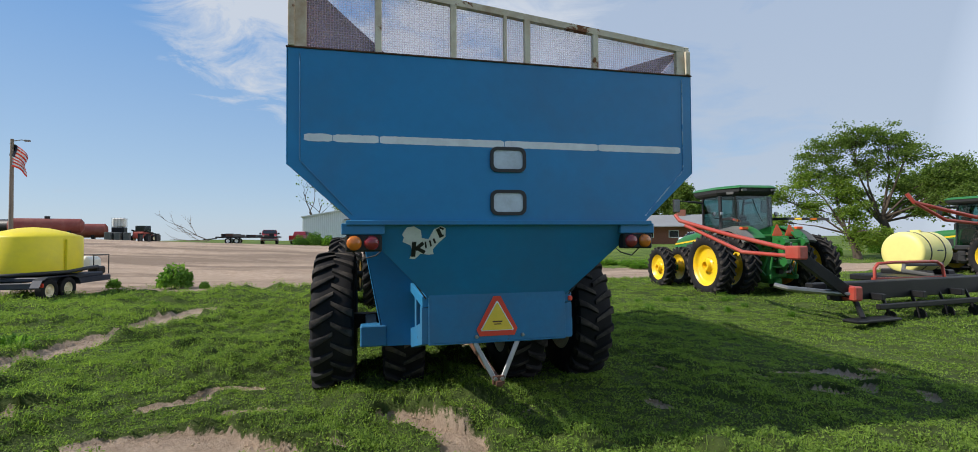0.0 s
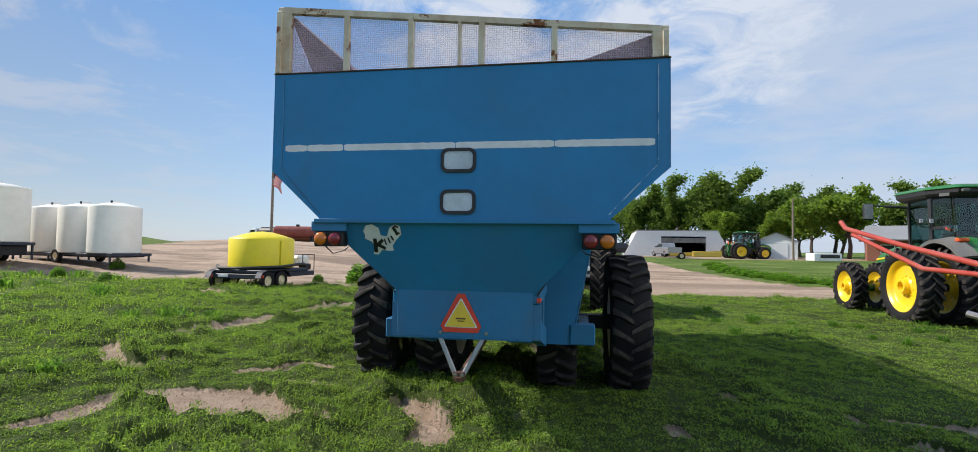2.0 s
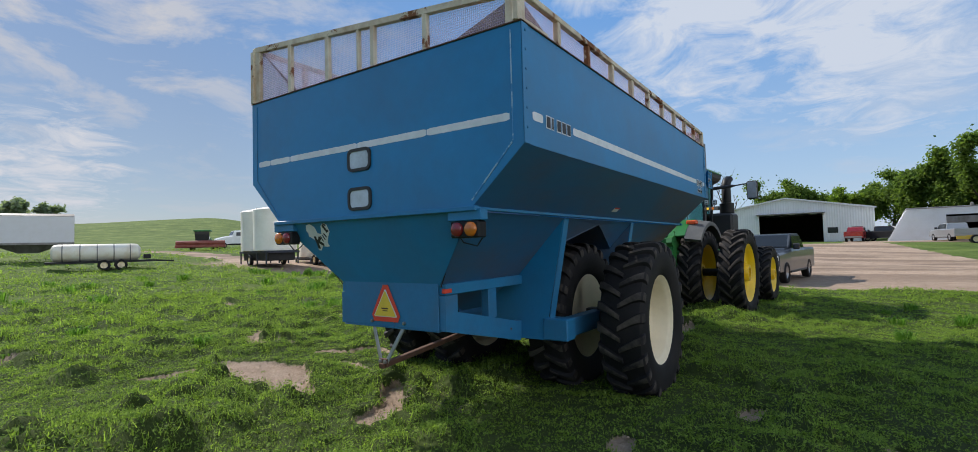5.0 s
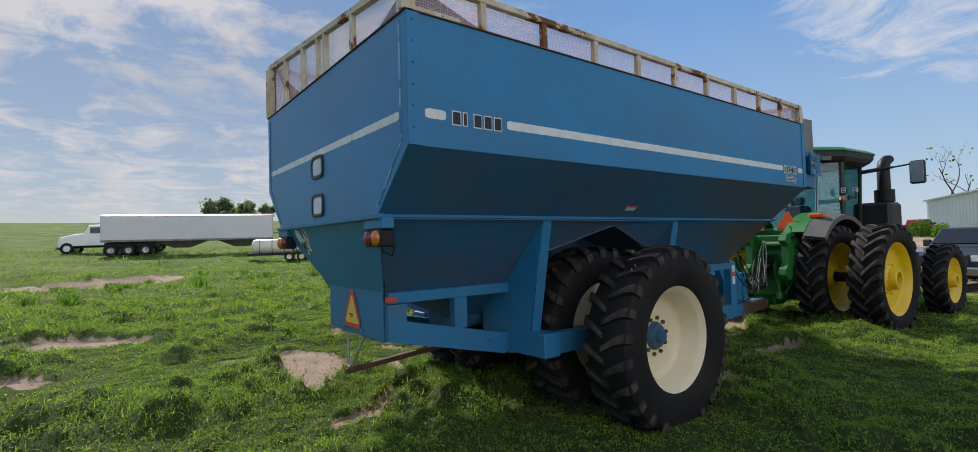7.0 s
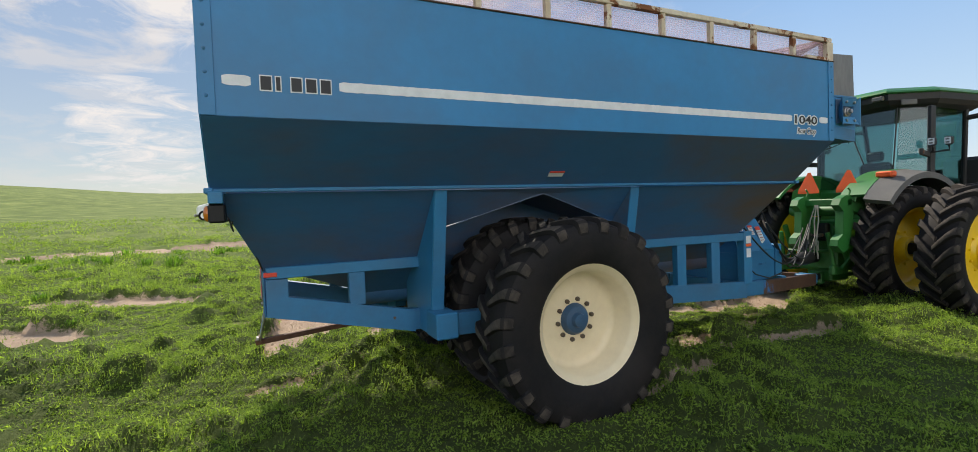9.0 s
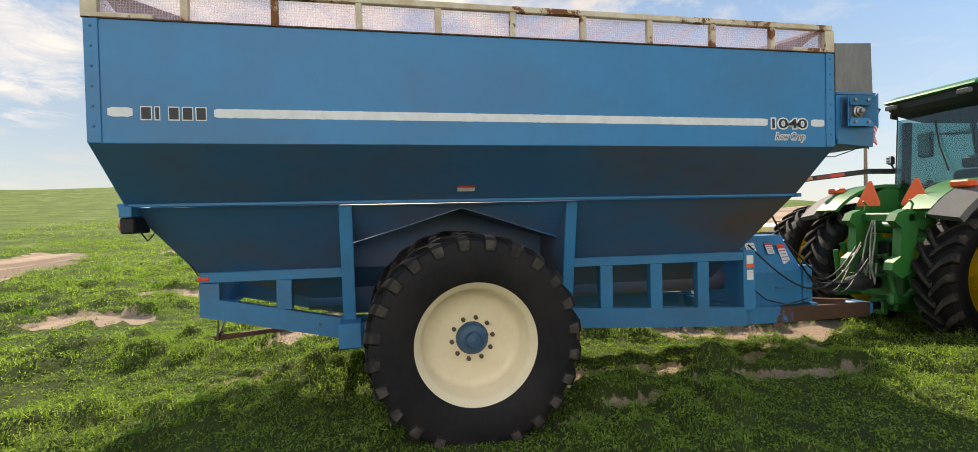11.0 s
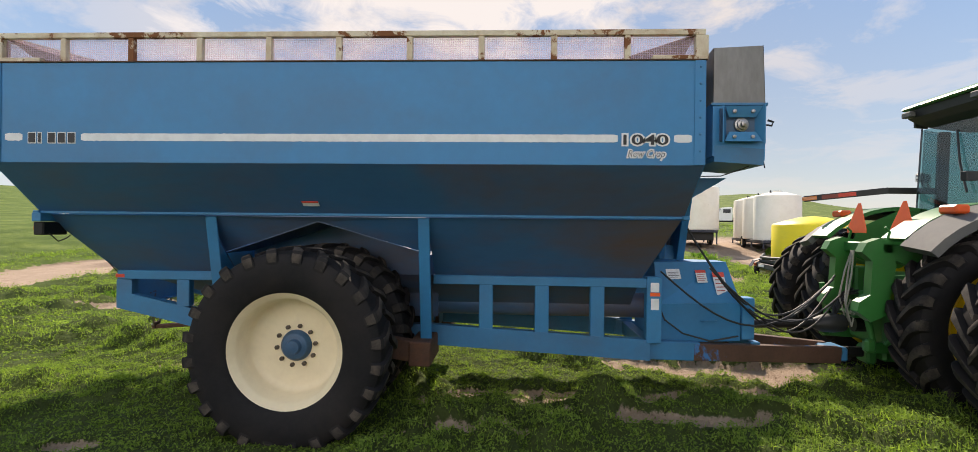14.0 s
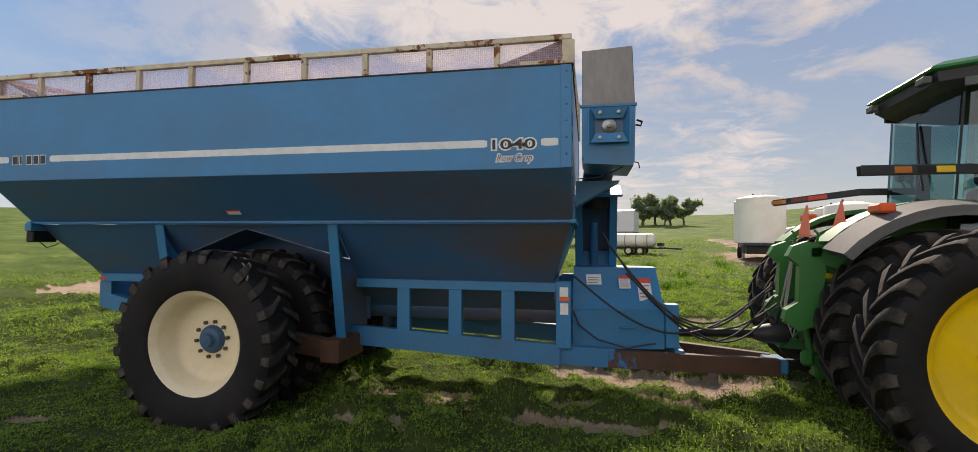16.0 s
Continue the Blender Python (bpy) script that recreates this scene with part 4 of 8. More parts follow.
# trough under the hopper
for s in (1, -1):
    part("trough_side", Shape().plate([(CX + s * 0.60, YB0 + 0.05, 1.31), (CX + s * 0.60, YB1, 1.31), (CX + s * 0.15, YB1, 0.95), (CX + s * 0.15, YB0 + 0.95, 0.95)], (-s * 0.006, 0, 0)), BLUE_STAINED_SHADED, cart)
part("trough", Shape().tube([(CX, YB0 + 0.9, 0.95), (CX, YB1 + 0.4, 0.92)], 0.15, 16), BLUE_STAINED_SHADED, cart, smooth=True)
part("axle", Shape().beam((CX - 1.5, 6.87, 0.76), (CX + 1.5, 6.87, 0.76), 0.18, 0.18), BLACK, cart)
# tail plate with its fold, slow-moving sign and hitch bracket
part("tail_plate", Shape().box((CX - 0.638, 4.385, 0.908), (CX + 0.625, 4.40, 1.335), 0.004), BLUE_WORN, cart, "blue tail plate with chipped edges")
part("tail_lip", Shape().box((CX - 0.638, 4.385, 0.894), (CX + 0.625, 4.47, 0.907), 0.003), BLUE_WORN, cart)
part("marker_light", Shape().box((CX + 0.66, 4.39, 1.24), (CX + 0.70, 4.50, 1.285), 0.008), SIGN_RED, cart, "small red side reflector")


def triangle(cx, y, z0, w, h, cut):
    """A triangle with cut corners, as a list of points."""
    t = cut / w
    return [(cx - w / 2 + cut * 0.9, y, z0), (cx + w / 2 - cut * 0.9, y, z0), (cx + w / 2 - cut * 0.45, y, z0 + cut), (cx + cut * 0.55, y, z0 + h), (cx - cut * 0.55, y, z0 + h), (cx - w / 2 + cut * 0.45, y, z0 + cut)]


smv = part("slow_vehicle_sign", Shape().plate(triangle(1.087, 4.378, 0.955, 0.43, 0.352, 0.06), (0, -0.003, 0)), SIGN_RED, cart, "triangular sign with red border and faded yellow middle")
part("sign_border", Shape().plate(triangle(1.087, 4.373, 1.000, 0.315, 0.262, 0.012), (0, -0.002, 0)), WHITE_TAPE, smv)
part("sign_field", Shape().plate(triangle(1.087, 4.369, 1.007, 0.285, 0.238, 0.010), (0, -0.002, 0)), SIGN_YELLOW, smv, "faded yellow film")
part("sign_mark", Shape().box((1.087 - 0.045, 4.364, 1.075), (1.087 + 0.045, 4.366, 1.088), 0.0005), RUST, smv, "worn dark mark")
part("sign_mark", Shape().box((1.087 - 0.03, 4.364, 1.055), (1.087 + 0.035, 4.366, 1.064), 0.0005), RUST, smv)
for x in (-0.215, 0.21):
    part("bolt", Shape().lathe([(0, 0.018), (0.02, 0.016), (0.022, 0.001)], 6, Matrix.Translation((CX + x, 4.384, 0.952)) @ pose(0, 0, 0, 0, 0, -90)), STEEL, cart)
for s in (1, -1):
    part("hitch_strut", Shape().beam((1.087 + s * 0.20, 4.41, 0.90), (1.087 + s * 0.03, 4.34, 0.565), 0.045, 0.014, (0, 1, 0)), STEEL, cart, "bare steel strut")
part("hitch_plate", Shape().box((1.087 - 0.055, 4.33, 0.53), (1.087 + 0.055, 4.36, 0.61)), RUST, cart)
for s in (1, -1):
    part("bolt", Shape().lathe([(0, 0.02), (0.018, 0.018), (0.02, 0.001)], 6, Matrix.Translation((1.087 + s * 0.03, 4.33, 0.582)) @ pose(0, 0, 0, 0, 0, -90)), STEEL, cart)
part("drawbar", Shape().beam((1.087, 4.30, 0.545), (1.087, 5.7, 0.66), 0.06, 0.05), RUST, cart, "rusty flat drawbar under the tail")
# rear lamps
for s in (1, -1):
    lx = CX + s * 1.185
    part("lamp_bracket", Shape().box((lx - 0.165, Y0 - 0.005, 1.86), (lx + 0.165, Y0 + 0.09, 1.948)), BLUE_BRIGHT, cart)
    lamp = part("rear_lamp", Shape().box((lx - 0.135, Y0 - 0.01, 1.725), (lx + 0.145, Y0 + 0.10, 1.858), 0.012), BLACK, cart, "black twin rear lamp box")
    for dx, mt, lb in ((s * 0.068, AMBER, "amber lens"), (-s * 0.065, RED_LENS, "dark red lens")):
        part("lens", Shape().lathe([(0, 0.058), (0.014, 0.056), (0.026, 0.045), (0.032, 0.022), (0.033, 0.001)], 24, Matrix.Translation((lx + dx, Y0 - 0.01, 1.793)) @ pose(0, 0, 0, 0, 0, -90)), mt, lamp, lb, smooth=True)
    pts = [(lx + 0.10 * s, Y0 + 0.12, 1.74), (lx + 0.02 * s, Y0 + 0.14, 1.66), (lx - 0.10 * s, Y0 + 0.12, 1.69), (CX + s * 1.02, Y0 + 0.14, 1.75), (CX + s * 0.80, Y0 + 0.26, 1.5), (CX + s * 0.66, Y0 + 0.33, 1.30)]
    part("wire", Shape().tube(pts, 0.006, 6), BLACK_PLASTIC, cart)
# stripes
sy = Y0 - 0.0025


def ragged_strip(s, p, q, half, step=0.03, amp=0.004, seed=0):
    """A strip of tape from p to q whose long edges are worn; p and q share a wall."""
    p, q = Vector(p), Vector(q)
    n = max(2, int((q - p).length / step))
    up = Vector((0, 0, 1))
    pts_t, pts_b = [], []
    for i in range(n + 1):
        c = p.lerp(q, i / n)
        e = half if 0 < i < n else half - 0.008
        pts_t.append(c + up * (e + noise.noise((i * 0.9, seed, 0)) * amp))
        pts_b.append(c - up * (e + noise.noise((i * 0.9, seed, 7)) * amp))
    k = len(s.v)
    s.v += [tuple(v) for v in pts_t + pts_b]
    s.f += [(k + i, k + i + 1, k + n + 2 + i, k + n + 1 + i) for i in range(n)]


for a, b in ((-0.51, -0.30), (-0.295, 0.05), (0.06, 1.08), (1.085, 1.93), (1.935, 2.745)):
    s_ = Shape()
    ragged_strip(s_, (a, sy, 2.612), (b, sy, 2.612), 0.03, seed=a)
    part("stripe", s_, WHITE_TAPE, cart, "worn white tape stripe", fix=False)
sx = CX + HW + 0.003
for a, b in ((4.195, 4.36), (4.91, 9.715), (10.195, 10.345)):
    s_ = Shape()
    ragged_strip(s_, (sx, a, 2.627), (sx, b, 2.627), 0.034, seed=a)
    part("stripe", s_, WHITE_TAPE, cart, "worn white tape stripe", fix=False)
# maker's name, as plain blocks in its place and colours
for k in range(5):
    y = 4.41 + k * 0.093
    w = 0.040 if k == 1 else 0.078
    part("decal_block", Shape().box((sx - 0.001, y, 2.568), (sx + 0.001, y + w, 2.672), 0.0004), WHITE_TAPE, cart)
    part("decal_block", Shape().box((sx + 0.001, y + 0.007, 2.576), (sx + 0.0025, y + w - 0.007, 2.664), 0.0004), INK, cart)
wall = Matrix(((0, 0, 1, 0), (1, 0, 0, 0), (0, 1, 0, 0), (0, 0, 0, 1)))
lettering("number_outline", "1040", 0.13, Matrix.Translation((sx + 0.0005 - CX, 9.955 - 7.0, 2.617 - NEAR)) @ wall, WHITE_TAPE, cart, offset=0.012, width=0.415, height=0.118)
lettering("number", "1040", 0.13, Matrix.Translation((sx + 0.003 - CX, 9.955 - 7.0, 2.617 - NEAR)) @ wall, INK, cart, offset=0.002, width=0.385, height=0.090)
lettering("script_outline", "Row Crop", 0.11, Matrix.Translation((sx + 0.0005 - CX, 9.96 - 7.0, 2.487 - NEAR)) @ wall, WHITE_TAPE, cart, offset=0.010, shear=0.3, width=0.345, height=0.105)
lettering("script", "Row Crop", 0.11, Matrix.Translation((sx + 0.003 - CX, 9.96 - 7.0, 2.487 - NEAR)) @ wall, INK, cart, offset=-0.001, shear=0.3, width=0.315, height=0.078)
# rear decal: a plain pale patch with dark bars
ny = Vector((0, YB0 - Y0 - 0.02, ZB - LT)).normalized()


def on_rear(x, z, off=0.004):
    """A point on the sloping lower rear panel."""
    t = (LT - z) / (LT - ZB)
    return (x, Y0 + 0.02 + (YB0 - Y0 - 0.02) * t - off, z)


def blob(pts, off):
    return Shape().plate([on_rear(x, z, off) for x, z in pts], (0, -0.0015, 0))


part("decal_patch", blob([(0.235, 1.86), (0.27, 1.915), (0.33, 1.925), (0.385, 1.893), (0.395, 1.83), (0.45, 1.82), (0.47, 1.86), (0.49, 1.90), (0.545, 1.925), (0.585, 1.91), (0.59, 1.84), (0.535, 1.79), (0.49, 1.735), (0.50, 1.695),
                          (0.455, 1.69), (0.39, 1.70), (0.345, 1.655), (0.30, 1.66), (0.325, 1.72), (0.305, 1.77), (0.24, 1.80), (0.25, 1.835)], 0.003), WHITE_TAPE, cart, "pale patch decal with dark bars")
for a, b, w in (((0.335, 1.80), (0.330, 1.675), 0.035), ((0.345, 1.735), (0.41, 1.79), 0.030), ((0.36, 1.745), (0.425, 1.71), 0.030), ((0.425, 1.80), (0.435, 1.745), 0.014), ((0.46, 1.81), (0.475, 1.76), 0.014), ((0.49, 1.825), (0.51, 1.785), 0.016), ((0.52, 1.905), (0.555, 1.835), 0.03), ((0.535, 1.915), (0.57, 1.90), 0.016), ((0.54, 1.845), (0.575, 1.85), 0.016)):
    d = (Vector(b) - Vector(a)).normalized()
    n_ = Vector((-d.y, d.x)) * w / 2
    q = [Vector(a) + n_, Vector(b) + n_, Vector(b) - n_, Vector(a) - n_]
    part("decal_bar", blob([tuple(p) for p in q], 0.006), INK, cart)
# windows in the rear panel


def rounded(cx, cz, w, h, r, n=5):
    out = []
    for k, (sx_, sz_) in enumerate(((1, 1), (-1, 1), (-1, -1), (1, -1))):
        for i in range(n + 1):
            a = (k + i / n) * math.pi / 2
            out.append((cx + sx_ * (w / 2 - r) + r * math.cos(a), cz + sz_ * (h / 2 - r) + r * math.sin(a)))
    return out


for z in (2.482, 2.122):
    o_, i_ = rounded(1.112, z, 0.31, 0.212, 0.06), rounded(1.112, z, 0.255, 0.157, 0.04)
    n = len(o_)
    g = Shape()
    vs = [(x, Y0 - 0.001, zz) for x, zz in o_] + [(x, Y0 - 0.018, zz) for x, zz in o_] + [(x, Y0 - 0.018, zz) for x, zz in i_] + [(x, Y0 - 0.001, zz) for x, zz in i_]
    g.add(vs, [(r_ * n + i, r_ * n + (i + 1) % n, (r_ + 1) * n + (i + 1) % n, (r_ + 1) * n + i) for r_ in range(3) for i in range(n)])
    win = part("window", g, BLACK_PLASTIC, cart, "rounded inspection window in a black rubber gasket")
    part("pane", Shape().plate([(x, Y0 - 0.006, zz) for x, zz in rounded(1.112, z, 0.26, 0.162, 0.042)], (0, -0.003, 0)), WINDOW_GLASS, win, "pale glass pane")
# warning stickers on the slope
part("sticker", Shape().plate([(2.475, 6.80, 2.035), (2.475, 6.96, 2.035), (2.52, 6.96, 2.075), (2.52, 6.80, 2.075)], (0.002, 0, -0.002)), WHITE_TAPE, cart, "small white warning sticker")
part("sticker_band", Shape().plate([(2.516, 6.80, 2.067), (2.516, 6.96, 2.067), (2.528, 6.96, 2.078), (2.528, 6.80, 2.078)], (0.003, 0, -0.003)), SIGN_RED, cart)

# screened extension on top
ZE, ZEL = 3.575, 3.94          # the left side stands higher than the right
rail = 0.052
part("cap_strip", Shape().box((CX - HW - 0.012, Y0 - 0.012, ZT), (CX + HW + 0.012, Y0 + 0.05, ZT + 0.012), 0.003), RUST, cart, "thin rusty cap strip")
part("cap_strip", Shape().box((CX - HW - 0.012, Y1 - 0.05, ZT), (CX + HW + 0.012, Y1 + 0.012, ZT + 0.012), 0.003), RUST, cart)
for s in (1, -1):
    x = CX + s * (HW - 0.03)
    ZE = 3.575 if s > 0 else ZEL
    part("cap_strip", Shape().box((CX + s * (HW + 0.012), Y0, ZT), (CX + s * (HW - 0.05), Y1, ZT + 0.012), 0.003), RUST, cart)
    part("top_rail", Shape().box((x - rail / 2, Y0, ZE - 0.05), (x + rail / 2, Y1, ZE), 0.005), CREAM_RUST, cart, "cream painted rail with rust streaks")
    ys = [Y0 + 0.03 + k * (Y1 - Y0 - 0.06) / 10 for k in range(11)]
    for k, y in enumerate(ys):
        w = 0.055 if k in (0, 10) else 0.026
        part("screen_post", Shape().box((x - 0.026, y - w, ZT + 0.01), (x + 0.022, y + w, ZE - 0.05), 0.004), CREAM_RUST, cart)
    part("screen", Shape().plate([(x - s * 0.03, Y0 + 0.05, ZT + 0.012), (x - s * 0.03, Y1 - 0.05, ZT + 0.012), (x - s * 0.03, Y1 - 0.05, ZE - 0.01), (x - s * 0.03, Y0 + 0.05, ZE - 0.01)], (-s * 0.001, 0, 0)), SCREEN, cart, "fine wire screen")
    for y, d in ((Y0, 1), (Y1, -1)):
        part("corner_bracket", Shape().box((x - 0.03, y + d * 0.05, ZT + 0.015), (x + 0.026, y + d * 0.45, ZT + 0.05), 0.004), CREAM_RUST, cart)
        # rusty sheet gussets that stiffen the corners
        part("gusset", Shape().plate([(CX + s * (HW - 0.07), y + d * 0.07, ZE - 0.03), (CX + s * (HW - 0.07), y + d * 0.75, ZT + 0.02), (CX + s * (HW - 0.75), y + d * 0.07, ZT + 0.02)], (0, d * 0.004, 0.004)), RUST_BROWN, cart, "rusty triangular sheet gusset")
for y, d in ((Y0, 1), (Y1, -1)):
    yc = y + d * rail / 2
    top = lambda x: 3.575 + (ZEL - 3.575) * (HW - x) / (2 * HW)
    part("top_rail", Shape().plate([(CX - HW + 0.06, y, top(-HW) - 0.055), (CX + HW - 0.06, y, top(HW) - 0.05), (CX + HW - 0.06, y, top(HW)), (CX - HW + 0.06, y, top(-HW))], (0, d * rail, 0)), CREAM_RUST, cart, "cream painted rail with rust streaks")
    for k, x in enumerate((-1.065, -0.458, -0.015, 0.18, 0.81, 1.66, -1.66)):
        w = 0.05 if abs(x) > 1.6 else (0.014 if k == 2 else 0.026)
        part("screen_post", Shape().box((CX + x - w, y + d * 0.002, ZT + 0.01), (CX + x + w, y + d * 0.046, top(x) - 0.045), 0.004), CREAM_RUST, cart)
    part("screen", Shape().plate([(CX - HW + 0.06, y + d * 0.055, ZT + 0.012), (CX + HW - 0.06, y + d * 0.055, ZT + 0.012), (CX + HW - 0.06, y + d * 0.055, top(HW) - 0.01), (CX - HW + 0.06, y + d * 0.055, top(-HW) - 0.01)], (0, d * 0.001, 0)), SCREEN, cart, "fine wire screen")
# wheels
for s, outer, inner in ((1, 1.695, 0.80), (-1, 1.57, 0.74)):
    wheel_on(cart, (CX + s * outer, 6.862, 0.757), 0.905, 0.49, 0.497, s, 0.291, CREAM, HUB_RECESS_BLUE, 0.138, 10, 24, rim_label="deep cream painted rim", lug=0.036, hub_out=0.06, spin=7)
    wheel_on(cart, (CX + s * inner, 6.862, 0.757), 0.905, 0.49, 0.497, -s, 0.291, CREAM, HUB_RECESS_BLUE, 0.138, 10, 24, rim_label="deep cream painted rim", lug=0.036, hub_out=0.06, spin=20)
# tongue: two beams that close towards the hitch
for s in (1, -1):
    part("tongue_root", Shape().beam((CX + s * 0.62, 10.2, 0.545), (CX + s * 0.51, 10.87, 0.508), 0.106, 0.20), BLUE_WORN, cart)
    part("tongue_beam", Shape().beam((CX + s * 0.53, 10.80, 0.505), (CX + s * 0.13, 12.62, 0.405), 0.10, 0.185), PEELED, cart, "tongue beam with blue paint peeled to rust")
part("tongue_tip", Shape().box((CX - 0.16, 12.5, 0.33), (CX + 0.16, 12.72, 0.49), 0.02), BLUE_WORN, cart)
part("clevis", Shape().box((CX - 0.05, 12.70, 0.36), (CX + 0.05, 12.98, 0.47), 0.02), BLACK, cart)
part("cross_tube", Shape().box((CX - 0.60, 10.28, 0.46), (CX + 0.60, 10.40, 0.62)), BLUE_WORN, cart)
part("cross_tube", Shape().box((CX - 0.36, 11.52, 0.44), (CX + 0.36, 11.62, 0.58)), BLUE_WORN, cart)
part("jack_foot", Shape().tube([(CX + 0.32, 11.35, 0.44), (CX + 0.32, 11.35, 0.37)], 0.05, 12), BLACK, cart)
def loft(sections):
    """Joins rings of points of equal number, and closes the ends."""
    s = Shape()
    n = len(sections[0])
    vs = [p for sec in sections for p in sec]
    fs = [(i * n + k, i * n + (k + 1) % n, (i + 1) * n + (k + 1) % n, (i + 1) * n + k) for i in range(len(sections) - 1) for k in range(n)]
    fs += [tuple(range(n)), tuple(range((len(sections) - 1) * n, len(sections) * n))]
    return s.add(vs, fs)


# auger housing at the foot of the cart's front
house = [(1.60, 10.43), (1.42, 11.42), (0.80, 11.42), (0.62, 10.43)]
part("auger_housing", Shape().plate([(x, y, 0.58) for x, y in house], (0, 0, 0.43)), BLUE_BRIGHT, cart, "bright blue steel auger housing")
part("housing_hood", loft([[(x, y, 1.012) for x, y in house], [(1.44, 10.44, 1.47), (1.16, 11.36, 1.46), (0.86, 11.36, 1.46), (0.70, 10.44, 1.47)]]), BLUE_BRIGHT, cart, "sloping blue hood over the auger housing")
part("housing_post", Shape().box((1.26, 11.43, 0.60), (1.44, 11.57, 1.07)), BLUE_BRIGHT, cart)
part("housing_handle", Shape().tube([(1.52, 10.94, 0.82), (1.55, 10.96, 0.82), (1.525, 11.10, 0.82), (1.49, 11.12, 0.82)], 0.008, 6), BLUE_WORN, cart)
out = Vector((0.95, 0.20, 0.42)).normalized()
for y, z, w, h, red in ((10.66, 1.33, 0.17, 0.12, False), (11.00, 1.30, 0.13, 0.15, True), (11.22, 1.22, 0.15, 0.27, True)):
    u = (z - 1.012) / 0.455
    k = (y - 10.43) / 0.96
    ctr = Vector((1.60 - 0.18 * k + u * (-0.16 - 0.10 * k), y, z)) + out * 0.004
    along = Vector((-0.23, 0.97, 0)).normalized()
    upw = out.cross(along) * -1
    upw = upw if upw.z > 0 else -upw

    def lab(a0, a1, b0, b1, lift):
        return Shape().plate([ctr + out * lift + along * (w * p) + upw * (h * q) for p, q in ((a0, b0), (a1, b0), (a1, b1), (a0, b1))], tuple(out * 0.002))

    lb = part("label_plate", lab(-0.5, 0.5, -0.5, 0.5, 0), WHITE_TAPE, cart, "white warning label")
    if red:
        part("label_band", lab(-0.5, 0.5, 0.28, 0.5, 0.003), SIGN_RED, lb)
    for i in range(4):
        part("label_line", lab(-0.4, 0.38 - 0.1 * (i % 2), 0.14 - i * 0.16, 0.18 - i * 0.16, 0.003), RED if red else INK, lb)
# label plates on the end upright
part("label_plate", Shape().box((CX + 0.70, 10.30, 1.17), (CX + 0.703, 10.39, 1.27), 0.001), WHITE_TAPE, cart)
part("reflector", Shape().box((CX + 0.70, 10.295, 1.125), (CX + 0.704, 10.40, 1.165), 0.001), ORANGE, cart, "orange reflector strip")
part("label_plate", Shape().box((CX + 0.70, 10.305, 0.98), (CX + 0.703, 10.39, 1.10), 0.001), WHITE_TAPE, cart)
# auger column, leaning to the right, with a dark slot
lean = Vector((0.37, 0, 1.0)).normalized()
foot = Vector((0.84, 10.69, 1.30))
for dy in (-0.20, 0.20):
    part("auger_column", Shape().beam(foot + Vector((-0.12, dy, 0)), foot + lean * 1.14 + Vector((-0.12, dy, 0)), 0.09, 0.34, (1, 0, -0.37)), BLUE_BRIGHT, cart, "open fronted blue auger column")
part("column_back", Shape().beam(foot + Vector((-0.26, 0, 0)), foot + lean * 1.12 + Vector((-0.26, 0, 0)), 0.46, 0.02, (1, 0, -0.37)), BLUE_STAINED_SHADED, cart)
part("column_foot", Shape().beam(foot + Vector((0.03, -0.24, 0.20)), foot + Vector((0.03, 0.24, 0.20)), 0.02, 0.30, (-0.37, 0, 1)), BLUE_BRIGHT, cart)
part("lift_cylinder", Shape().tube([foot + Vector((0.0, -0.02, 0.1)), foot + lean * 0.75 + Vector((0.0, -0.02, 0))], [0.055, 0.045], 12), BLUE_WORN, cart, smooth=True)
part("column_cap", Shape().beam(foot + lean * 1.12 + Vector((0, -0.29, 0)), foot + lean * 1.12 + Vector((0, 0.29, 0)), 0.44, 0.03, (0.37, 0, 1)), BLUE_WORN, cart)
part("auger_tube", Shape().tube([foot + lean * 0.95, foot + lean * 1.20, foot + lean * 1.20 + Vector((0.45, 0.05, 0.22)), foot + lean * 1.20 + Vector((0.9, 0.1, 0.35))], 0.165, 24), BLACK, cart, "dark steel auger tube", smooth=True)
part("tube_bracket", Shape().plate([(1.95, Y1 + 0.02, 2.35), (1.95, 10.9, 2.35), (1.95, Y1 + 0.02, 2.1)], (0.3, 0, 0)), BLUE_WORN, cart)
# discharge head with bearing plate and grey spout
hx = 2.80
part("discharge_head", Shape().plate([(hx, 10.545, 2.49), (hx, 10.99, 2.45), (hx, 11.0, 2.945), (hx, 10.545, 2.945)], (-0.75, 0, 0)), BLUE, cart, "blue steel discharge head")
part("head_skirt", Shape().plate([(hx + 0.003, 10.56, 2.44), (hx + 0.003, 10.98, 2.41), (hx + 0.003, 10.98, 2.55), (hx + 0.003, 10.56, 2.58)], (-0.72, 0, 0)), BLUE_WORN, cart)
part("head_lip", Shape().box((hx - 0.02, 10.53, 2.925), (hx + 0.012, 11.01, 2.95), 0.003), BLUE_WORN, cart)
# dark paint here carries the shade of the recess behind the straps
bp_ = part("bearing_plate", Shape().box((hx, 10.60, 2.615), (hx + 0.012, 10.955, 2.90), 0.004), HUB_RECESS_BLUE, cart)
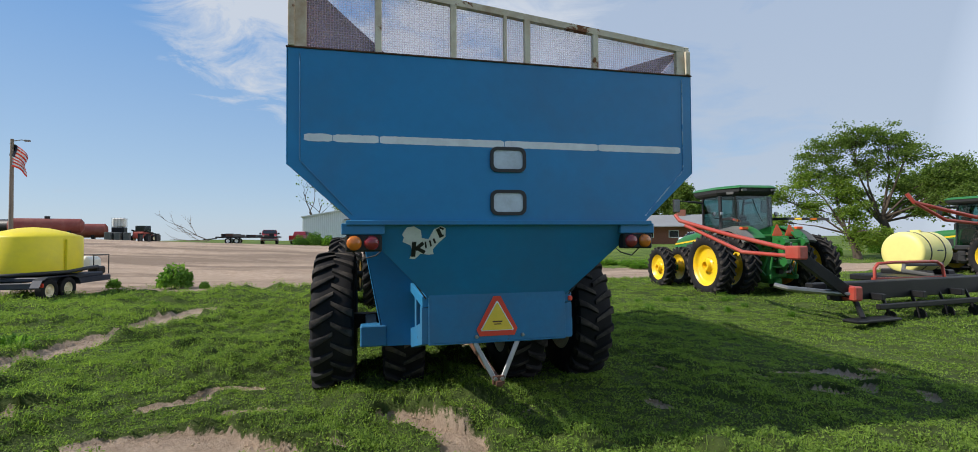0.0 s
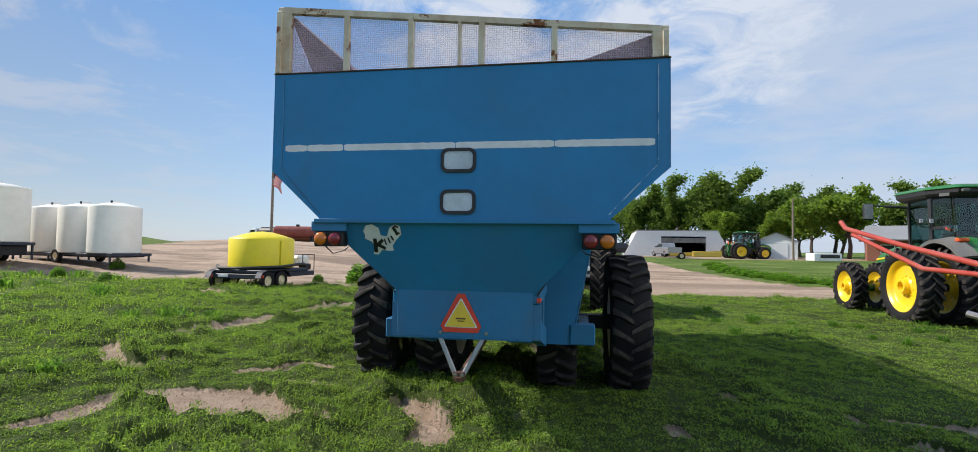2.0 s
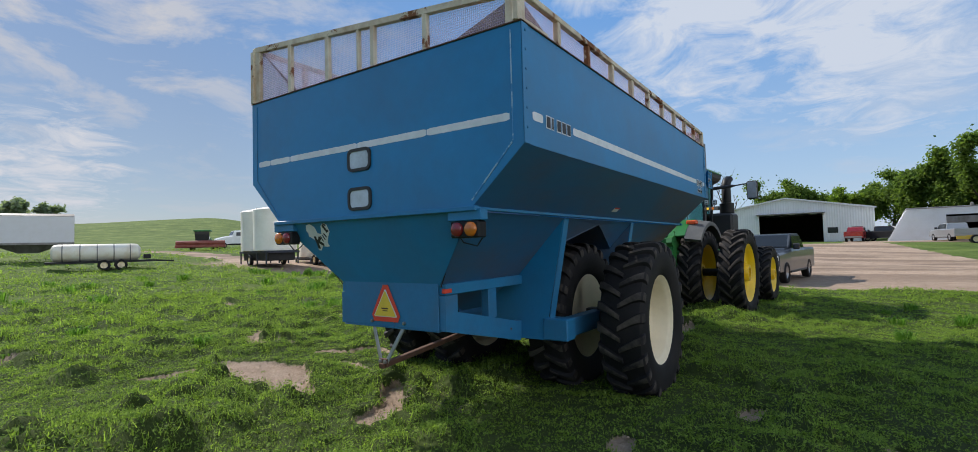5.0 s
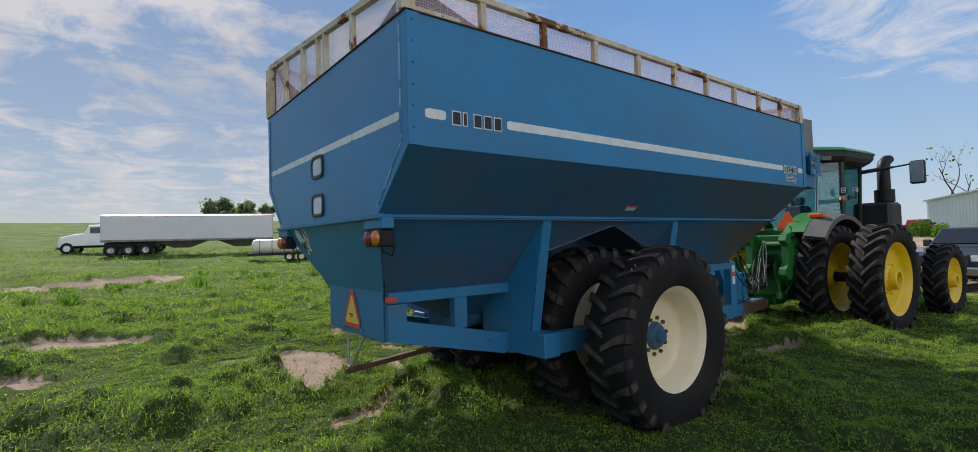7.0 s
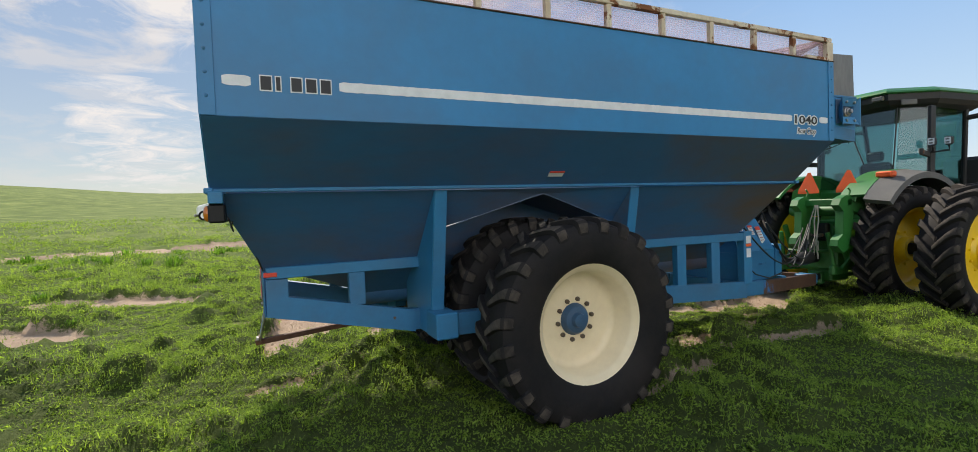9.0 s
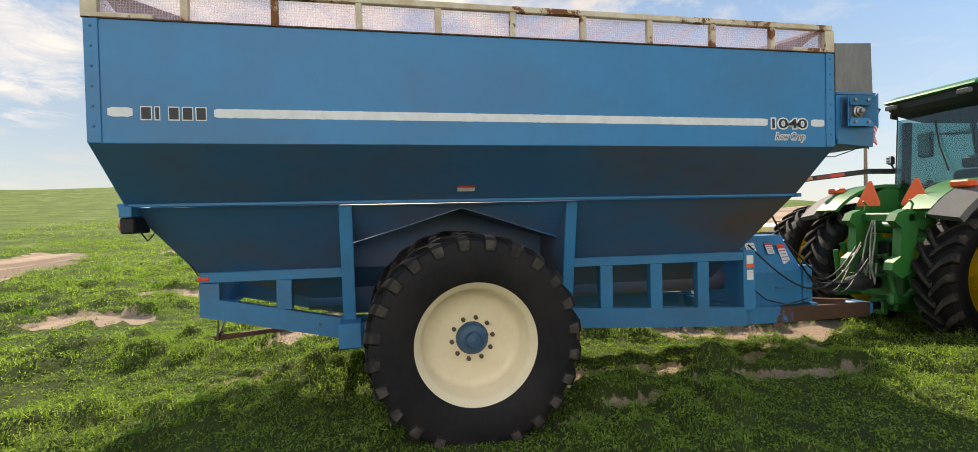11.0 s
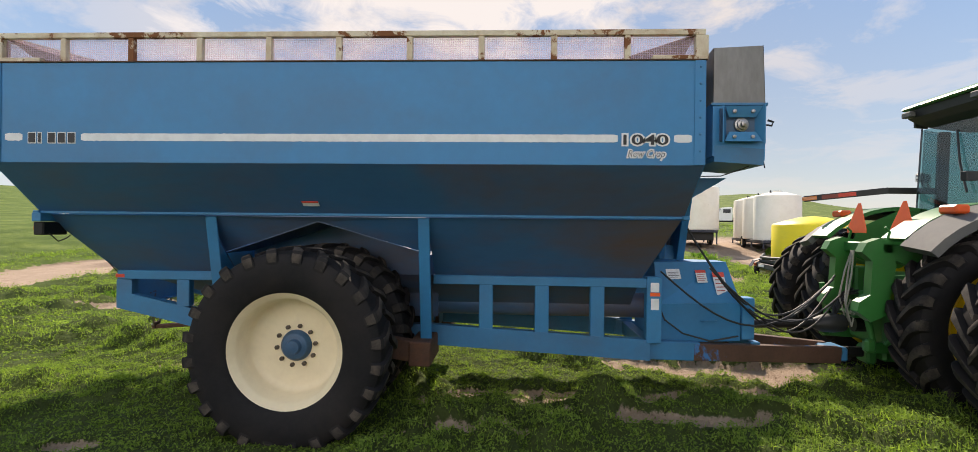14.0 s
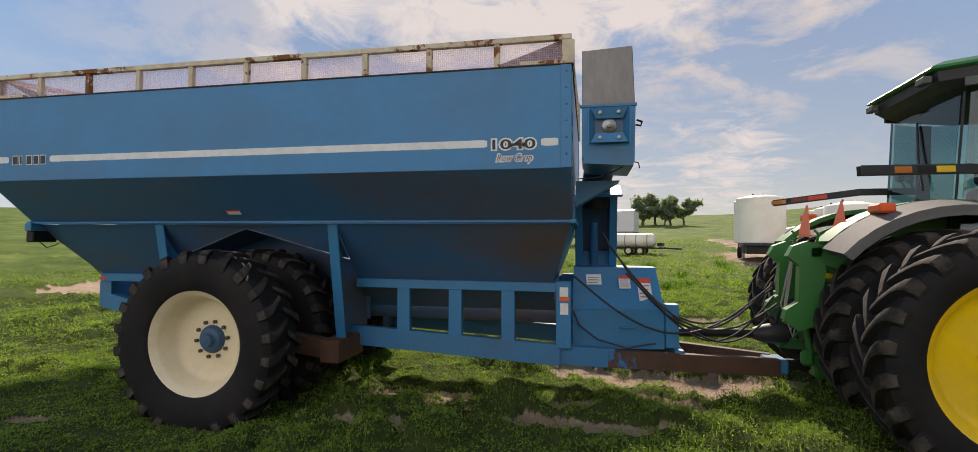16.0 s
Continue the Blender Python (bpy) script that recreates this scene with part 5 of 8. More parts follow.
for z0, z1 in ((2.815, 2.905), (2.605, 2.69)):
    lowz, topz = (z0, z1) if z0 > 2.7 else (z1, z0)
    part("bearing_strap", Shape().plate([(hx + 0.05, 10.665, lowz), (hx + 0.05, 10.89, lowz), (hx + 0.075, 10.935, topz), (hx + 0.075, 10.62, topz)], (-0.012, 0, 0)), BLUE_BRIGHT, bp_)
for y, d in ((10.595, 1), (10.955, -1)):
    part("bearing_rib", Shape().plate([(hx + 0.012, y + d * 0.05, 2.69), (hx + 0.012, y + d * 0.05, 2.82), (hx + 0.085, y, 2.925), (hx + 0.085, y, 2.585)], (0, d * 0.010, 0)), BLUE_BRIGHT, bp_)
for y in (10.70, 10.855):
    for z in (2.862, 2.645):
        part("bolt", Shape().lathe([(hx + 0.05, 0.017), (hx + 0.08, 0.016), (hx + 0.083, 0.001)], 8, Matrix.Translation((0, y, z))), STEEL, bp_)
part("bearing", Shape().lathe([(hx + 0.01, 0.062), (hx + 0.035, 0.058), (hx + 0.04, 0.045), (hx + 0.055, 0.042), (hx + 0.06, 0.026), (hx + 0.085, 0.024), (hx + 0.09, 0.001)], 24, Matrix.Translation((0, 10.777, 2.755))), STEEL, bp_, "dull round bearing housing", smooth=True)
part("spout_plate", Shape().plate([(hx - 0.01, 10.55, 2.95), (hx - 0.01, 10.55, 3.43), (hx - 0.01, 10.975, 3.45), (hx - 0.01, 10.995, 2.95)], (-0.004, 0, 0)), GALV, cart, "stained grey sheet metal spout")
part("spout_side", Shape().plate([(hx - 0.01, 10.995, 2.95), (hx - 0.01, 10.975, 3.45), (hx - 0.65, 10.93, 3.42), (hx - 0.75, 10.995, 2.95)], (0, -0.004, 0)), GALV, cart)
part("spout_side", Shape().plate([(hx - 0.01, 10.55, 2.95), (hx - 0.01, 10.55, 3.43), (hx - 0.65, 10.57, 3.38), (hx - 0.75, 10.55, 2.95)], (0, 0.004, 0)), GALV, cart)
part("spout_fold", Shape().beam((hx - 0.004, 10.55, 2.95), (hx - 0.004, 10.55, 3.43), 0.012, 0.012), GALV, cart)
part("spring", Shape().tube([(hx + 0.0, 11.0, 2.76), (hx + 0.01, 11.04, 2.75), (hx + 0.02, 11.05, 2.78), (hx + 0.0, 11.01, 2.80)], 0.010, 6), BLACK, cart)
part("chain", Shape().tube([(hx - 0.1, 10.98, 2.46), (hx - 0.1, 11.03, 2.45), (hx - 0.1, 11.04, 2.40)], 0.006, 6), BLACK, cart)
part("wire", Shape().tube([(hx - 0.05, 10.98, 2.46), (hx - 0.1, 10.85, 2.39), (hx - 0.15, 10.68, 2.33), (hx - 0.2, 10.50, 2.33)], 0.005, 6), BLACK_PLASTIC, cart)
# driveshaft
part("driveshaft", Shape().tube([(CX, 11.5, 0.72), (CX, 12.45, 0.74)], 0.05, 14), BLACK, cart, "black driveshaft tube", smooth=True)
part("driveshaft_guard", Shape().tube([(CX, 12.40, 0.74), (CX, 12.50, 0.74), (CX, 12.62, 0.75), (CX, 12.75, 0.75)], [0.06, 0.10, 0.115, 0.10], 18), BLACK_PLASTIC, cart, "ribbed black plastic guard", smooth=True)


def sag(a, b, drop, n=14, side=0.0):
    a, b = Vector(a), Vector(b)
    return [a.lerp(b, i / n) + Vector((side * math.sin(math.pi * i / n), 0, -drop * math.sin(math.pi * i / n))) for i in range(n + 1)]


for a, b, d, sd in (((1.66, 10.45, 1.38), (1.25, 12.55, 1.28), 0.55, 0.10), ((1.62, 10.75, 1.85), (1.20, 12.6, 1.32), 0.75, 0.05), ((1.63, 10.8, 1.75), (1.10, 12.62, 1.25), 0.62, 0.0),
                    ((1.60, 11.0, 1.42), (1.30, 12.6, 1.10), 0.42, 0.12), ((1.55, 11.3, 1.1), (1.05, 12.65, 1.15), 0.45, 0.02), ((1.45, 11.5, 0.95), (1.15, 12.66, 1.05), 0.32, 0.08)):
    part("hydraulic_hose", Shape().tube(sag(a, b, d, side=sd), 0.011, 8), BLACK_PLASTIC, cart, "thin black hydraulic hose", smooth=True)
part("hydraulic_hose", Shape().tube([(1.645, 10.44, 1.0), (1.65, 10.5, 0.85), (1.65, 10.7, 0.70), (1.64, 11.0, 0.62), (1.64, 11.3, 0.68)], 0.010, 6), BLACK_PLASTIC, cart, smooth=True)
ORG[0] = Vector((0, 0, 0))

# ---- tractors ----


def arch(y, w, z0, z1, r=0.15, n=4):
    """A ring across x at y: flat bottom at z0, rounded shoulders to z1."""
    pts = [(-w, y, z0)]
    for i in range(n + 1):
        a = math.pi - i / n * math.pi / 2
        pts.append((-w + r + r * math.cos(a), y, z1 - r + r * math.sin(a)))
    for i in range(n + 1):
        a = math.pi / 2 - i / n * math.pi / 2
        pts.append((w - r + r * math.cos(a), y, z1 - r + r * math.sin(a)))
    return pts + [(w, y, z0)]


def arc_sheet(x0, x1, yc, zc, r, a0, a1, thick, n=14, drop=0.0):
    """A curved fender from x0 to x1 round an axis; angles in degrees from +y upwards."""
    secs = []
    for i in range(n + 1):
        a = radians(a0 + (a1 - a0) * i / n)
        c, sn = math.cos(a), math.sin(a)
        secs.append([(x0, yc + c * r, zc + sn * r), (x1, yc + c * (r - drop), zc + sn * (r - drop)), (x1, yc + c * (r - drop - thick), zc + sn * (r - drop - thick)), (x0, yc + c * (r - thick), zc + sn * (r - thick))])
    return loft(secs)


def lifted(shape):
    """Stretches what lies above the cab's waist."""
    shape.v = [(x, y, z + max(0.0, z - 1.9) * 0.2) for x, y, z in shape.v]
    return shape


def make_tractor():
    """A large row-crop tractor on dual wheels; its rear axle over the origin, nose to +y."""
    t = thing("tractor", "green farm tractor with yellow rims and dual wheels", "tractor")
    for s in (1, -1):
        for x in (0.98, 1.85):
            wheel_on(t, (s * x, 0, 0.97), 0.99, 0.50, 0.64, s, 0.17 if x > 1 else 0.3, YELLOW, YELLOW, 0.19, 10, 24, rim_label="bright yellow rim", hub_out=0.13, spin=5 + 30 * x, lug=0.055)
        for x in (1.02, 1.86):
            wheel_on(t, (s * x, 3.05, 0.75), 0.77, 0.40, 0.46, s, 0.14, YELLOW, YELLOW, 0.15, 10, 20, rim_label="bright yellow rim", hub_out=0.10, spin=11 * x, lug=0.045)
    part("rear_axle", Shape().tube([(-1.75, 0, 0.97), (1.75, 0, 0.97)], 0.09, 14), BLACK, t, smooth=True)
    part("axle_housing", Shape().tube([(-0.72, 0, 0.97), (-0.3, 0, 0.99), (0.3, 0, 0.99), (0.72, 0, 0.97)], [0.16, 0.24, 0.24, 0.16], 16), GREEN, t, smooth=True)
    part("front_axle", Shape().tube([(-1.8, 3.05, 0.72), (1.8, 3.05, 0.72)], 0.10, 12), GREEN, t)
    ORG[0] = Vector((0, 0.30, 0))
    part("gearbox", Shape().box((-0.36, -0.42, 0.58), (0.36, 0.9, 1.42), 0.05), GREEN, t)
    part("frame", Shape().box((-0.27, 0.8, 0.55), (0.27, 4.55, 1.05), 0.04), BLACK, t)
    part("front_weight", Shape().box((-0.45, 4.55, 0.62), (0.45, 5.0, 1.12), 0.05), GREEN, t)
    part("hood", loft([arch(2.28, 0.50, 1.30, 2.16, 0.22), arch(3.2, 0.48, 1.25, 2.10, 0.22), arch(4.2, 0.45, 1.18, 1.96, 0.24), arch(4.75, 0.42, 1.15, 1.82, 0.26), arch(4.98, 0.36, 1.18, 1.66, 0.24)]), GREEN, t, "long rounded green hood", smooth=True)
    for s in (1, -1):
        part("hood_grille", Shape().plate([(s * 0.492, 2.6, 1.35), (s * 0.475, 3.9, 1.28), (s * 0.462, 3.9, 1.58), (s * 0.486, 2.6, 1.72)], (s * 0.008, 0, 0)), BLACK_PLASTIC, t)
        part("hood_stripe", Shape().plate([(s * 0.490, 2.4, 1.80), (s * 0.44, 4.75, 1.57), (s * 0.44, 4.75, 1.62), (s * 0.490, 2.4, 1.88)], (s * 0.012, 0, 0)), YELLOW, t, "yellow stripe along the hood")
        part("headlight", Shape().box((s * 0.12, 4.97, 1.40), (s * 0.33, 5.0, 1.52), 0.01), WHITE_TAPE, t)
    # cab
    C = dict(rear=0.80, mid=1.35, front=2.32)
    part("cab_floor", Shape().box((-0.86, 0.72, 1.18), (0.86, 2.42, 1.42), 0.05), BLACK_PLASTIC, t)
    part("cab_shell", Shape().box((-0.60, 0.50, 1.30), (0.60, 0.90, 1.96), 0.06), GREEN, t)
    pil = Shape
    posts = {(0.64, 0.54): (0.68, 0.64), (0.93, 1.02): (0.93, 1.08), (0.70, 2.38): (0.84, 2.20)}
    for s in (1, -1):
        for (xb, yb), (xt, yt) in posts.items():
            w = 0.13 if yb == 1.02 else 0.02 if yb == 0.54 else 0.07
            part("cab_pillar", lifted(Shape().beam((s * xb, yb, 1.40 if yb > 0.6 else 1.9), (s * xt, yt, 3.04), 0.06 if yb > 0.6 else 0.02, w, (0, 1, 0))), BLACK_PLASTIC, t)
        part("side_glass", lifted(Shape().plate([(s * 0.66, 0.58, 1.85), (s * 0.925, 0.97, 1.72), (s * 0.925, 1.03, 3.03), (s * 0.70, 0.68, 3.03)], (-s * 0.006, 0, 0))), CAB_GLASS, t, "tinted cab glass").visible_shadow = False
        part("door_glass", lifted(Shape().plate([(s * 0.925, 1.08, 1.42), (s * 0.72, 2.34, 1.42), (s * 0.83, 2.18, 3.03), (s * 0.925, 1.13, 3.03)], (-s * 0.006, 0, 0))), CAB_GLASS, t, "tinted cab glass").visible_shadow = False
    part("rear_glass", lifted(Shape().plate([(-0.62, 0.52, 1.95), (0.62, 0.52, 1.95), (0.66, 0.62, 3.02), (-0.66, 0.62, 3.02)], (0, 0.006, 0))), CAB_GLASS, t, "tinted rear window").visible_shadow = False
    part("windscreen", lifted(Shape().plate([(-0.68, 2.39, 1.45), (0.68, 2.39, 1.45), (0.82, 2.21, 3.03), (-0.82, 2.21, 3.03)], (0, -0.006, 0))), CAB_GLASS, t, "tinted windscreen").visible_shadow = False
    part("wiper", lifted(Shape().tube([(-0.05, 0.60, 2.93), (0.06, 0.55, 2.6), (0.22, 0.51, 2.30)], 0.012, 6)), BLACK_PLASTIC, t)
    roof = part("cab_roof", lifted(loft([[(x * k, 1.72 + (y - 1.62) * k2, z) for x, y in ((-1.0, 1.05), (-0.66, 0.30), (0.66, 0.30), (1.0, 1.05), (1.0, 2.45), (0.8, 2.66), (-0.8, 2.66), (-1.0, 2.45))]
                                  for z, k, k2 in ((3.225, 1.0, 1.0), (3.24, 1.02, 1.02), (3.265, 1.0, 1.0), (3.315, 0.90, 0.90), (3.335, 0.70, 0.7))])), GREEN, t, "rounded green cab roof")
    part("roof_liner", lifted(loft([[(x * k, 1.72 + (y - 1.62) * k2, z) for x, y in ((-1.0, 1.08), (-0.66, 0.34), (0.66, 0.34), (1.0, 1.08), (1.0, 2.42), (0.8, 2.62), (-0.8, 2.62), (-1.0, 2.42))]
                             for z, k, k2 in ((3.02, 0.84, 0.80), (3.08, 0.94, 0.92), (3.14, 0.99, 0.99), (3.228, 1.0, 1.0))])), BLACK_PLASTIC, roof, "black roof underside")
    for s in (1, -1):
        part("work_lamp", lifted(Shape().box((s * 0.62, 0.345, 3.14), (s * 0.46, 0.42, 3.20), 0.01)), GREY_PLASTIC, roof)
        part("work_lamp", lifted(Shape().beam((s * 0.76, 0.60, 3.10), (s * 0.86, 0.82, 3.10), 0.03, 0.07)), GREY_PLASTIC, roof)
    part("antenna", lifted(Shape().tube([(0.2, 1.9, 3.33), (0.2, 1.9, 3.41)], [0.14, 0.10], 16)), CAR_WHITE, roof)
    seat = part("seat", Shape().box((-0.28, 1.18, 1.62), (0.28, 1.72, 1.78), 0.05), BLACK_PLASTIC, t, "dark operator seat")
    part("backrest", Shape().box((-0.27, 1.10, 1.75), (0.27, 1.26, 2.42), 0.06), BLACK_PLASTIC, seat)
    part("headrest", Shape().box((-0.15, 1.12, 2.44), (0.15, 1.22, 2.62), 0.04), BLACK_PLASTIC, seat)
    part("display", Shape().box((0.42, 1.75, 2.02), (0.72, 1.80, 2.24), 0.02), BLACK_PLASTIC, t)
    part("steering_column", Shape().tube([(0, 2.25, 1.4), (0, 1.98, 2.05)], 0.05, 10), BLACK_PLASTIC, t)
    part("steering_wheel", Shape().tube([(math.cos(k * math.tau / 16) * 0.2, 1.96 + math.sin(k * math.tau / 16) * 0.10, 2.08 + math.sin(k * math.tau / 16) * 0.17) for k in range(17)], 0.018, 6), BLACK_PLASTIC, t)
    # fenders
    for s in (1, -1):
        part("fender", arc_sheet(s * 0.55, s * 0.93, 0.33, 0.97, 1.27, 35, 136, 0.05), GREEN, t, "green fender top", smooth=True)
        part("fender_flare", arc_sheet(s * 0.93, s * 1.28, 0.33, 0.97, 1.265, 28, 140, 0.09, drop=0.07), GREY_PLASTIC, t, "grey plastic fender flare", smooth=True)
        part("fender_side", Shape().plate([(s * 0.57, -0.30, 1.60), (s * 0.57, 1.4, 1.60), (s * 0.57, 1.2, 2.05), (s * 0.57, 0.8, 2.19), (s * 0.57, 0.3, 2.19), (s * 0.57, -0.2, 1.95)], (s * 0.01, 0, 0)), GREEN, t)
        part("tail_lamp", Shape().box((s * 0.86, -0.24, 2.11), (s * 1.10, -0.10, 2.20), 0.02), ORANGE, t, "red orange tail lamp").matrix_basis = Matrix.Translation((0, 0, -0.0))
        part("fender_lamp", Shape().box((s * 0.99, -0.455, 1.80), (s * 1.19, -0.40, 1.89), 0.015), BLACK_PLASTIC, t)
        # warning light bars that reach out from the cab pillars
        bend, tip = (Vector((1.14, 0.42, 2.48)), Vector((1.70, -0.62, 2.42))) if s > 0 else (Vector((-1.0, 0.42, 2.48)), Vector((-1.38, -0.48, 2.38)))
        arm = part("light_bar", Shape().beam((s * 0.93, 0.98, 2.47), bend, 0.05, 0.085).beam(bend - (tip - bend) * 0.02, tip, 0.05, 0.085), BLACK_PLASTIC, t, "black warning light bar with coloured strips")
        d = (tip - bend).normalized()
        a0 = bend + d * (-0.35 if s > 0 else -0.20)
        for u0, u1, mt in ((0.55, 0.76, YELLOW if s > 0 else SIGN_RED), (0.76, 0.96, BLACK if s > 0 else DARK_RED), (1.02, 1.20, AMBER)):
            for side in (1, -1):
                off = Vector((d.y, -d.x, 0)).normalized() * 0.026 * side
                part("reflector", Shape().beam(a0 + d * u0 + off, a0 + d * u1 + off, 0.006, 0.055), mt, arm)
        for dx, dy in ((0.99, 0.84), (1.13, 1.00)):
            pl_ = part("pillar_lamp", Shape().box((s * dx, dy, 2.60), (s * (dx + 0.11), dy + 0.07, 2.73), 0.02), BLACK_PLASTIC, t, "square black work lamp")
            part("lens", Shape().box((s * (dx + 0.01), dy - 0.006, 2.612), (s * (dx + 0.10), dy + 0.002, 2.718), 0.004), WHITE_TAPE, pl_, "clear lens plate")
            for zz in (2.64, 2.69):
                part("lamp_cell", Shape().box((s * (dx + 0.03), dy - 0.011, zz - 0.012), (s * (dx + 0.08), dy - 0.004, zz + 0.012), 0.003), GREY_PLASTIC, pl_)
            part("lamp_foot", Shape().tube([(s * (dx + 0.05), dy + 0.04, 2.60), (s * (dx + 0.04), dy + 0.08, 2.52), (s * 0.95, 1.0, 2.50)], 0.014, 6), BLACK_PLASTIC, pl_)
        # mirror on a long arm
        mir = part("mirror_arm", Shape().tube([(s * 0.84, 2.22, 3.12), (s * 1.30, 2.30, 3.16), (s * 1.42, 2.32, 3.17), (s * 1.70, 2.36, 3.20)], [0.045, 0.04, 0.018, 0.018], 8), BLACK_PLASTIC, t)
        part("mirror", Shape().box((s * 1.66, 2.32, 2.78), (s * 1.92, 2.42, 3.26), 0.03), BLACK_PLASTIC, mir, "black framed mirror head")
        part("mirror_glass", Shape().box((s * 1.68, 2.314, 2.81), (s * 1.90, 2.320, 3.23), 0.002), STEEL, mir)
    # exhaust and intake on the right, fuel tank and steps at the sides
    part("exhaust", Shape().tube([(1.02, 2.92, 2.1), (1.02, 2.92, 2.46), (1.02, 2.92, 2.48), (1.02, 2.92, 2.74), (1.02, 2.92, 2.76), (1.02, 2.92, 3.24), (1.03, 2.95, 3.34), (1.06, 3.02, 3.42), (1.08, 3.12, 3.44)], [0.16, 0.16, 0.19, 0.19, 0.125, 0.12, 0.12, 0.11, 0.09], 16), BLACK, t, "black exhaust stack", smooth=True)
    part("exhaust_shroud", Shape().box((0.52, 2.55, 1.5), (1.24, 3.20, 2.46), 0.06), BLACK_PLASTIC, t)
    part("fuel_tank", Shape().box((0.40, 0.95, 0.55), (0.86, 2.35, 1.20), 0.10), BLACK_PLASTIC, t)
    part("step_box", Shape().box((-0.86, 1.3, 0.62), (-0.40, 2.35, 1.20), 0.10), BLACK_PLASTIC, t)
    for k in range(4):
        part("step", Shape().box((-1.12, 1.55, 0.42 + k * 0.27), (-0.80, 2.0, 0.46 + k * 0.27), 0.01), BLACK, t)
    # rear linkage
    for s in (1, -1):
        rx = 0.60 if s > 0 else -0.10
        part("rocker_arm", Shape().plate([(rx, -0.83, 1.80), (rx, -0.70, 1.85), (rx, -0.57, 1.82), (rx, -0.54, 1.55), (rx, -0.63, 1.02), (rx, -0.78, 0.95), (rx, -0.92, 1.06), (rx, -0.90, 1.16), (rx, -0.79, 1.24), (rx, -0.77, 1.60), (rx, -0.88, 1.70)], (0.13, 0, 0)), GREEN, t, "heavy green lift arm")
        part("rocker_link", Shape().beam((rx + 0.065, -0.60, 1.72), (rx + 0.065, -0.30, 1.60), 0.09, 0.16), GREEN, t)
        part("lever", Shape().tube([(rx + 0.10, -0.62, 1.80), (rx + 0.12, -0.60, 1.92), (rx + 0.11, -0.64, 1.97)], 0.014, 6), GREEN, t)
        part("lift_rod", Shape().tube([(s * 0.42, -0.70, 1.25), (s * 0.45, -0.60, 0.68)], 0.035, 10), GREEN, t)
        part("lower_arm", Shape().beam((s * 0.38, -0.2, 0.62), (s * 0.46, -0.62, 0.62), 0.06, 0.12), GREEN, t)
        part("hook", Shape().box((s * 0.41, -0.70, 0.56), (s * 0.51, -0.58, 0.72), 0.03), GREEN, t)
        part("stabiliser", Shape().tube([(s * 0.58, -0.25, 0.95), (s * 0.50, -0.50, 0.66)], 0.03, 8), GREEN, t)
        part("lift_cylinder", Shape().tube([(s * 0.48, -0.30, 0.75), (s * 0.46, -0.55, 1.35)], 0.045, 10), GREEN, t)
    part("rocker_bar", Shape().box((-0.10, -0.68, 1.68), (0.73, -0.56, 1.80), 0.015), GREEN, t)
    for k in range(3):
        x = 0.16 + k * 0.07
        part("cord", Shape().tube([(0.22 + k * 0.02, -0.70, 1.70), (x, -0.74, 1.45), (x + 0.05 * (k % 2), -0.80, 1.15 - 0.04 * k), (x - 0.03, -0.72, 0.92 - 0.05 * k), (x - 0.10, -0.62, 1.10)], 0.010, 6), CORD, t, "pale looped cord", smooth=True)
    part("cross_shaft", Shape().tube([(-0.46, -0.36, 1.60), (0.46, -0.36, 1.60)], 0.09, 14), GREEN, t, smooth=True)
    part("top_link_bracket", Shape().box((-0.10, -0.58, 1.05), (0.10, -0.40, 1.50), 0.02), GREEN, t)
    part("coupler_block", Shape().box((-0.26, -0.50, 1.10), (0.26, -0.40, 1.40), 0.02), BLACK, t)
    for k in range(4):
        part("coupler", Shape().tube([(-0.2 + k * 0.13, -0.48, 1.2), (-0.2 + k * 0.13, -0.58, 1.19)], 0.03, 10), STEEL, t)
    part("drive_outlet", Shape().tube([(0, -0.40, 0.80), (0, -0.56, 0.80)], 0.09, 14), BLACK, t)
    part("drawbar_support", Shape().box((-0.22, -0.34, 0.40), (0.22, 0.10, 0.62), 0.03), GREEN, t)
    part("drawbar", Shape().box((-0.06, -0.44, 0.42), (0.06, 0.5, 0.48), 0.01), GREEN, t)
    part("drawbar_hook", Shape().box((-0.12, -0.46, 0.34), (0.12, -0.34, 0.56), 0.03), GREEN, t)
    part("rear_step", Shape().box((-0.30, -0.72, 0.92), (0.30, -0.44, 0.95), 0.01), GREEN, t)
    for x, y, z, w, h in ((-0.05, -0.50, 1.90, 0.19, 0.36), (0.52, -0.36, 1.90, 0.19, 0.36)):
        part("slow_vehicle_sign", Shape().plate([(x - w, y, z), (x + w, y, z), (x + w, y, z + 0.05), (x + 0.025, y + 0.03, z + h), (x - 0.025, y + 0.03, z + h), (x - w, y, z + 0.05)], (0, 0.006, 0)), ORANGE, t, "orange triangle sign")
    for k in range(6):
        x = -0.18 + k * 0.07
        part("hose", Shape().tube([(x, -0.55, 1.30 - 0.02 * k), (x * 0.8 + 0.05, -0.72, 1.18), (0.1 - x * 0.3, -0.86, 0.92 - 0.03 * k), (0.02, -0.70, 0.78)], 0.014, 6), BLACK_PLASTIC, t, smooth=True)
    ORG[0] = Vector((0, 0, 0))
    return t


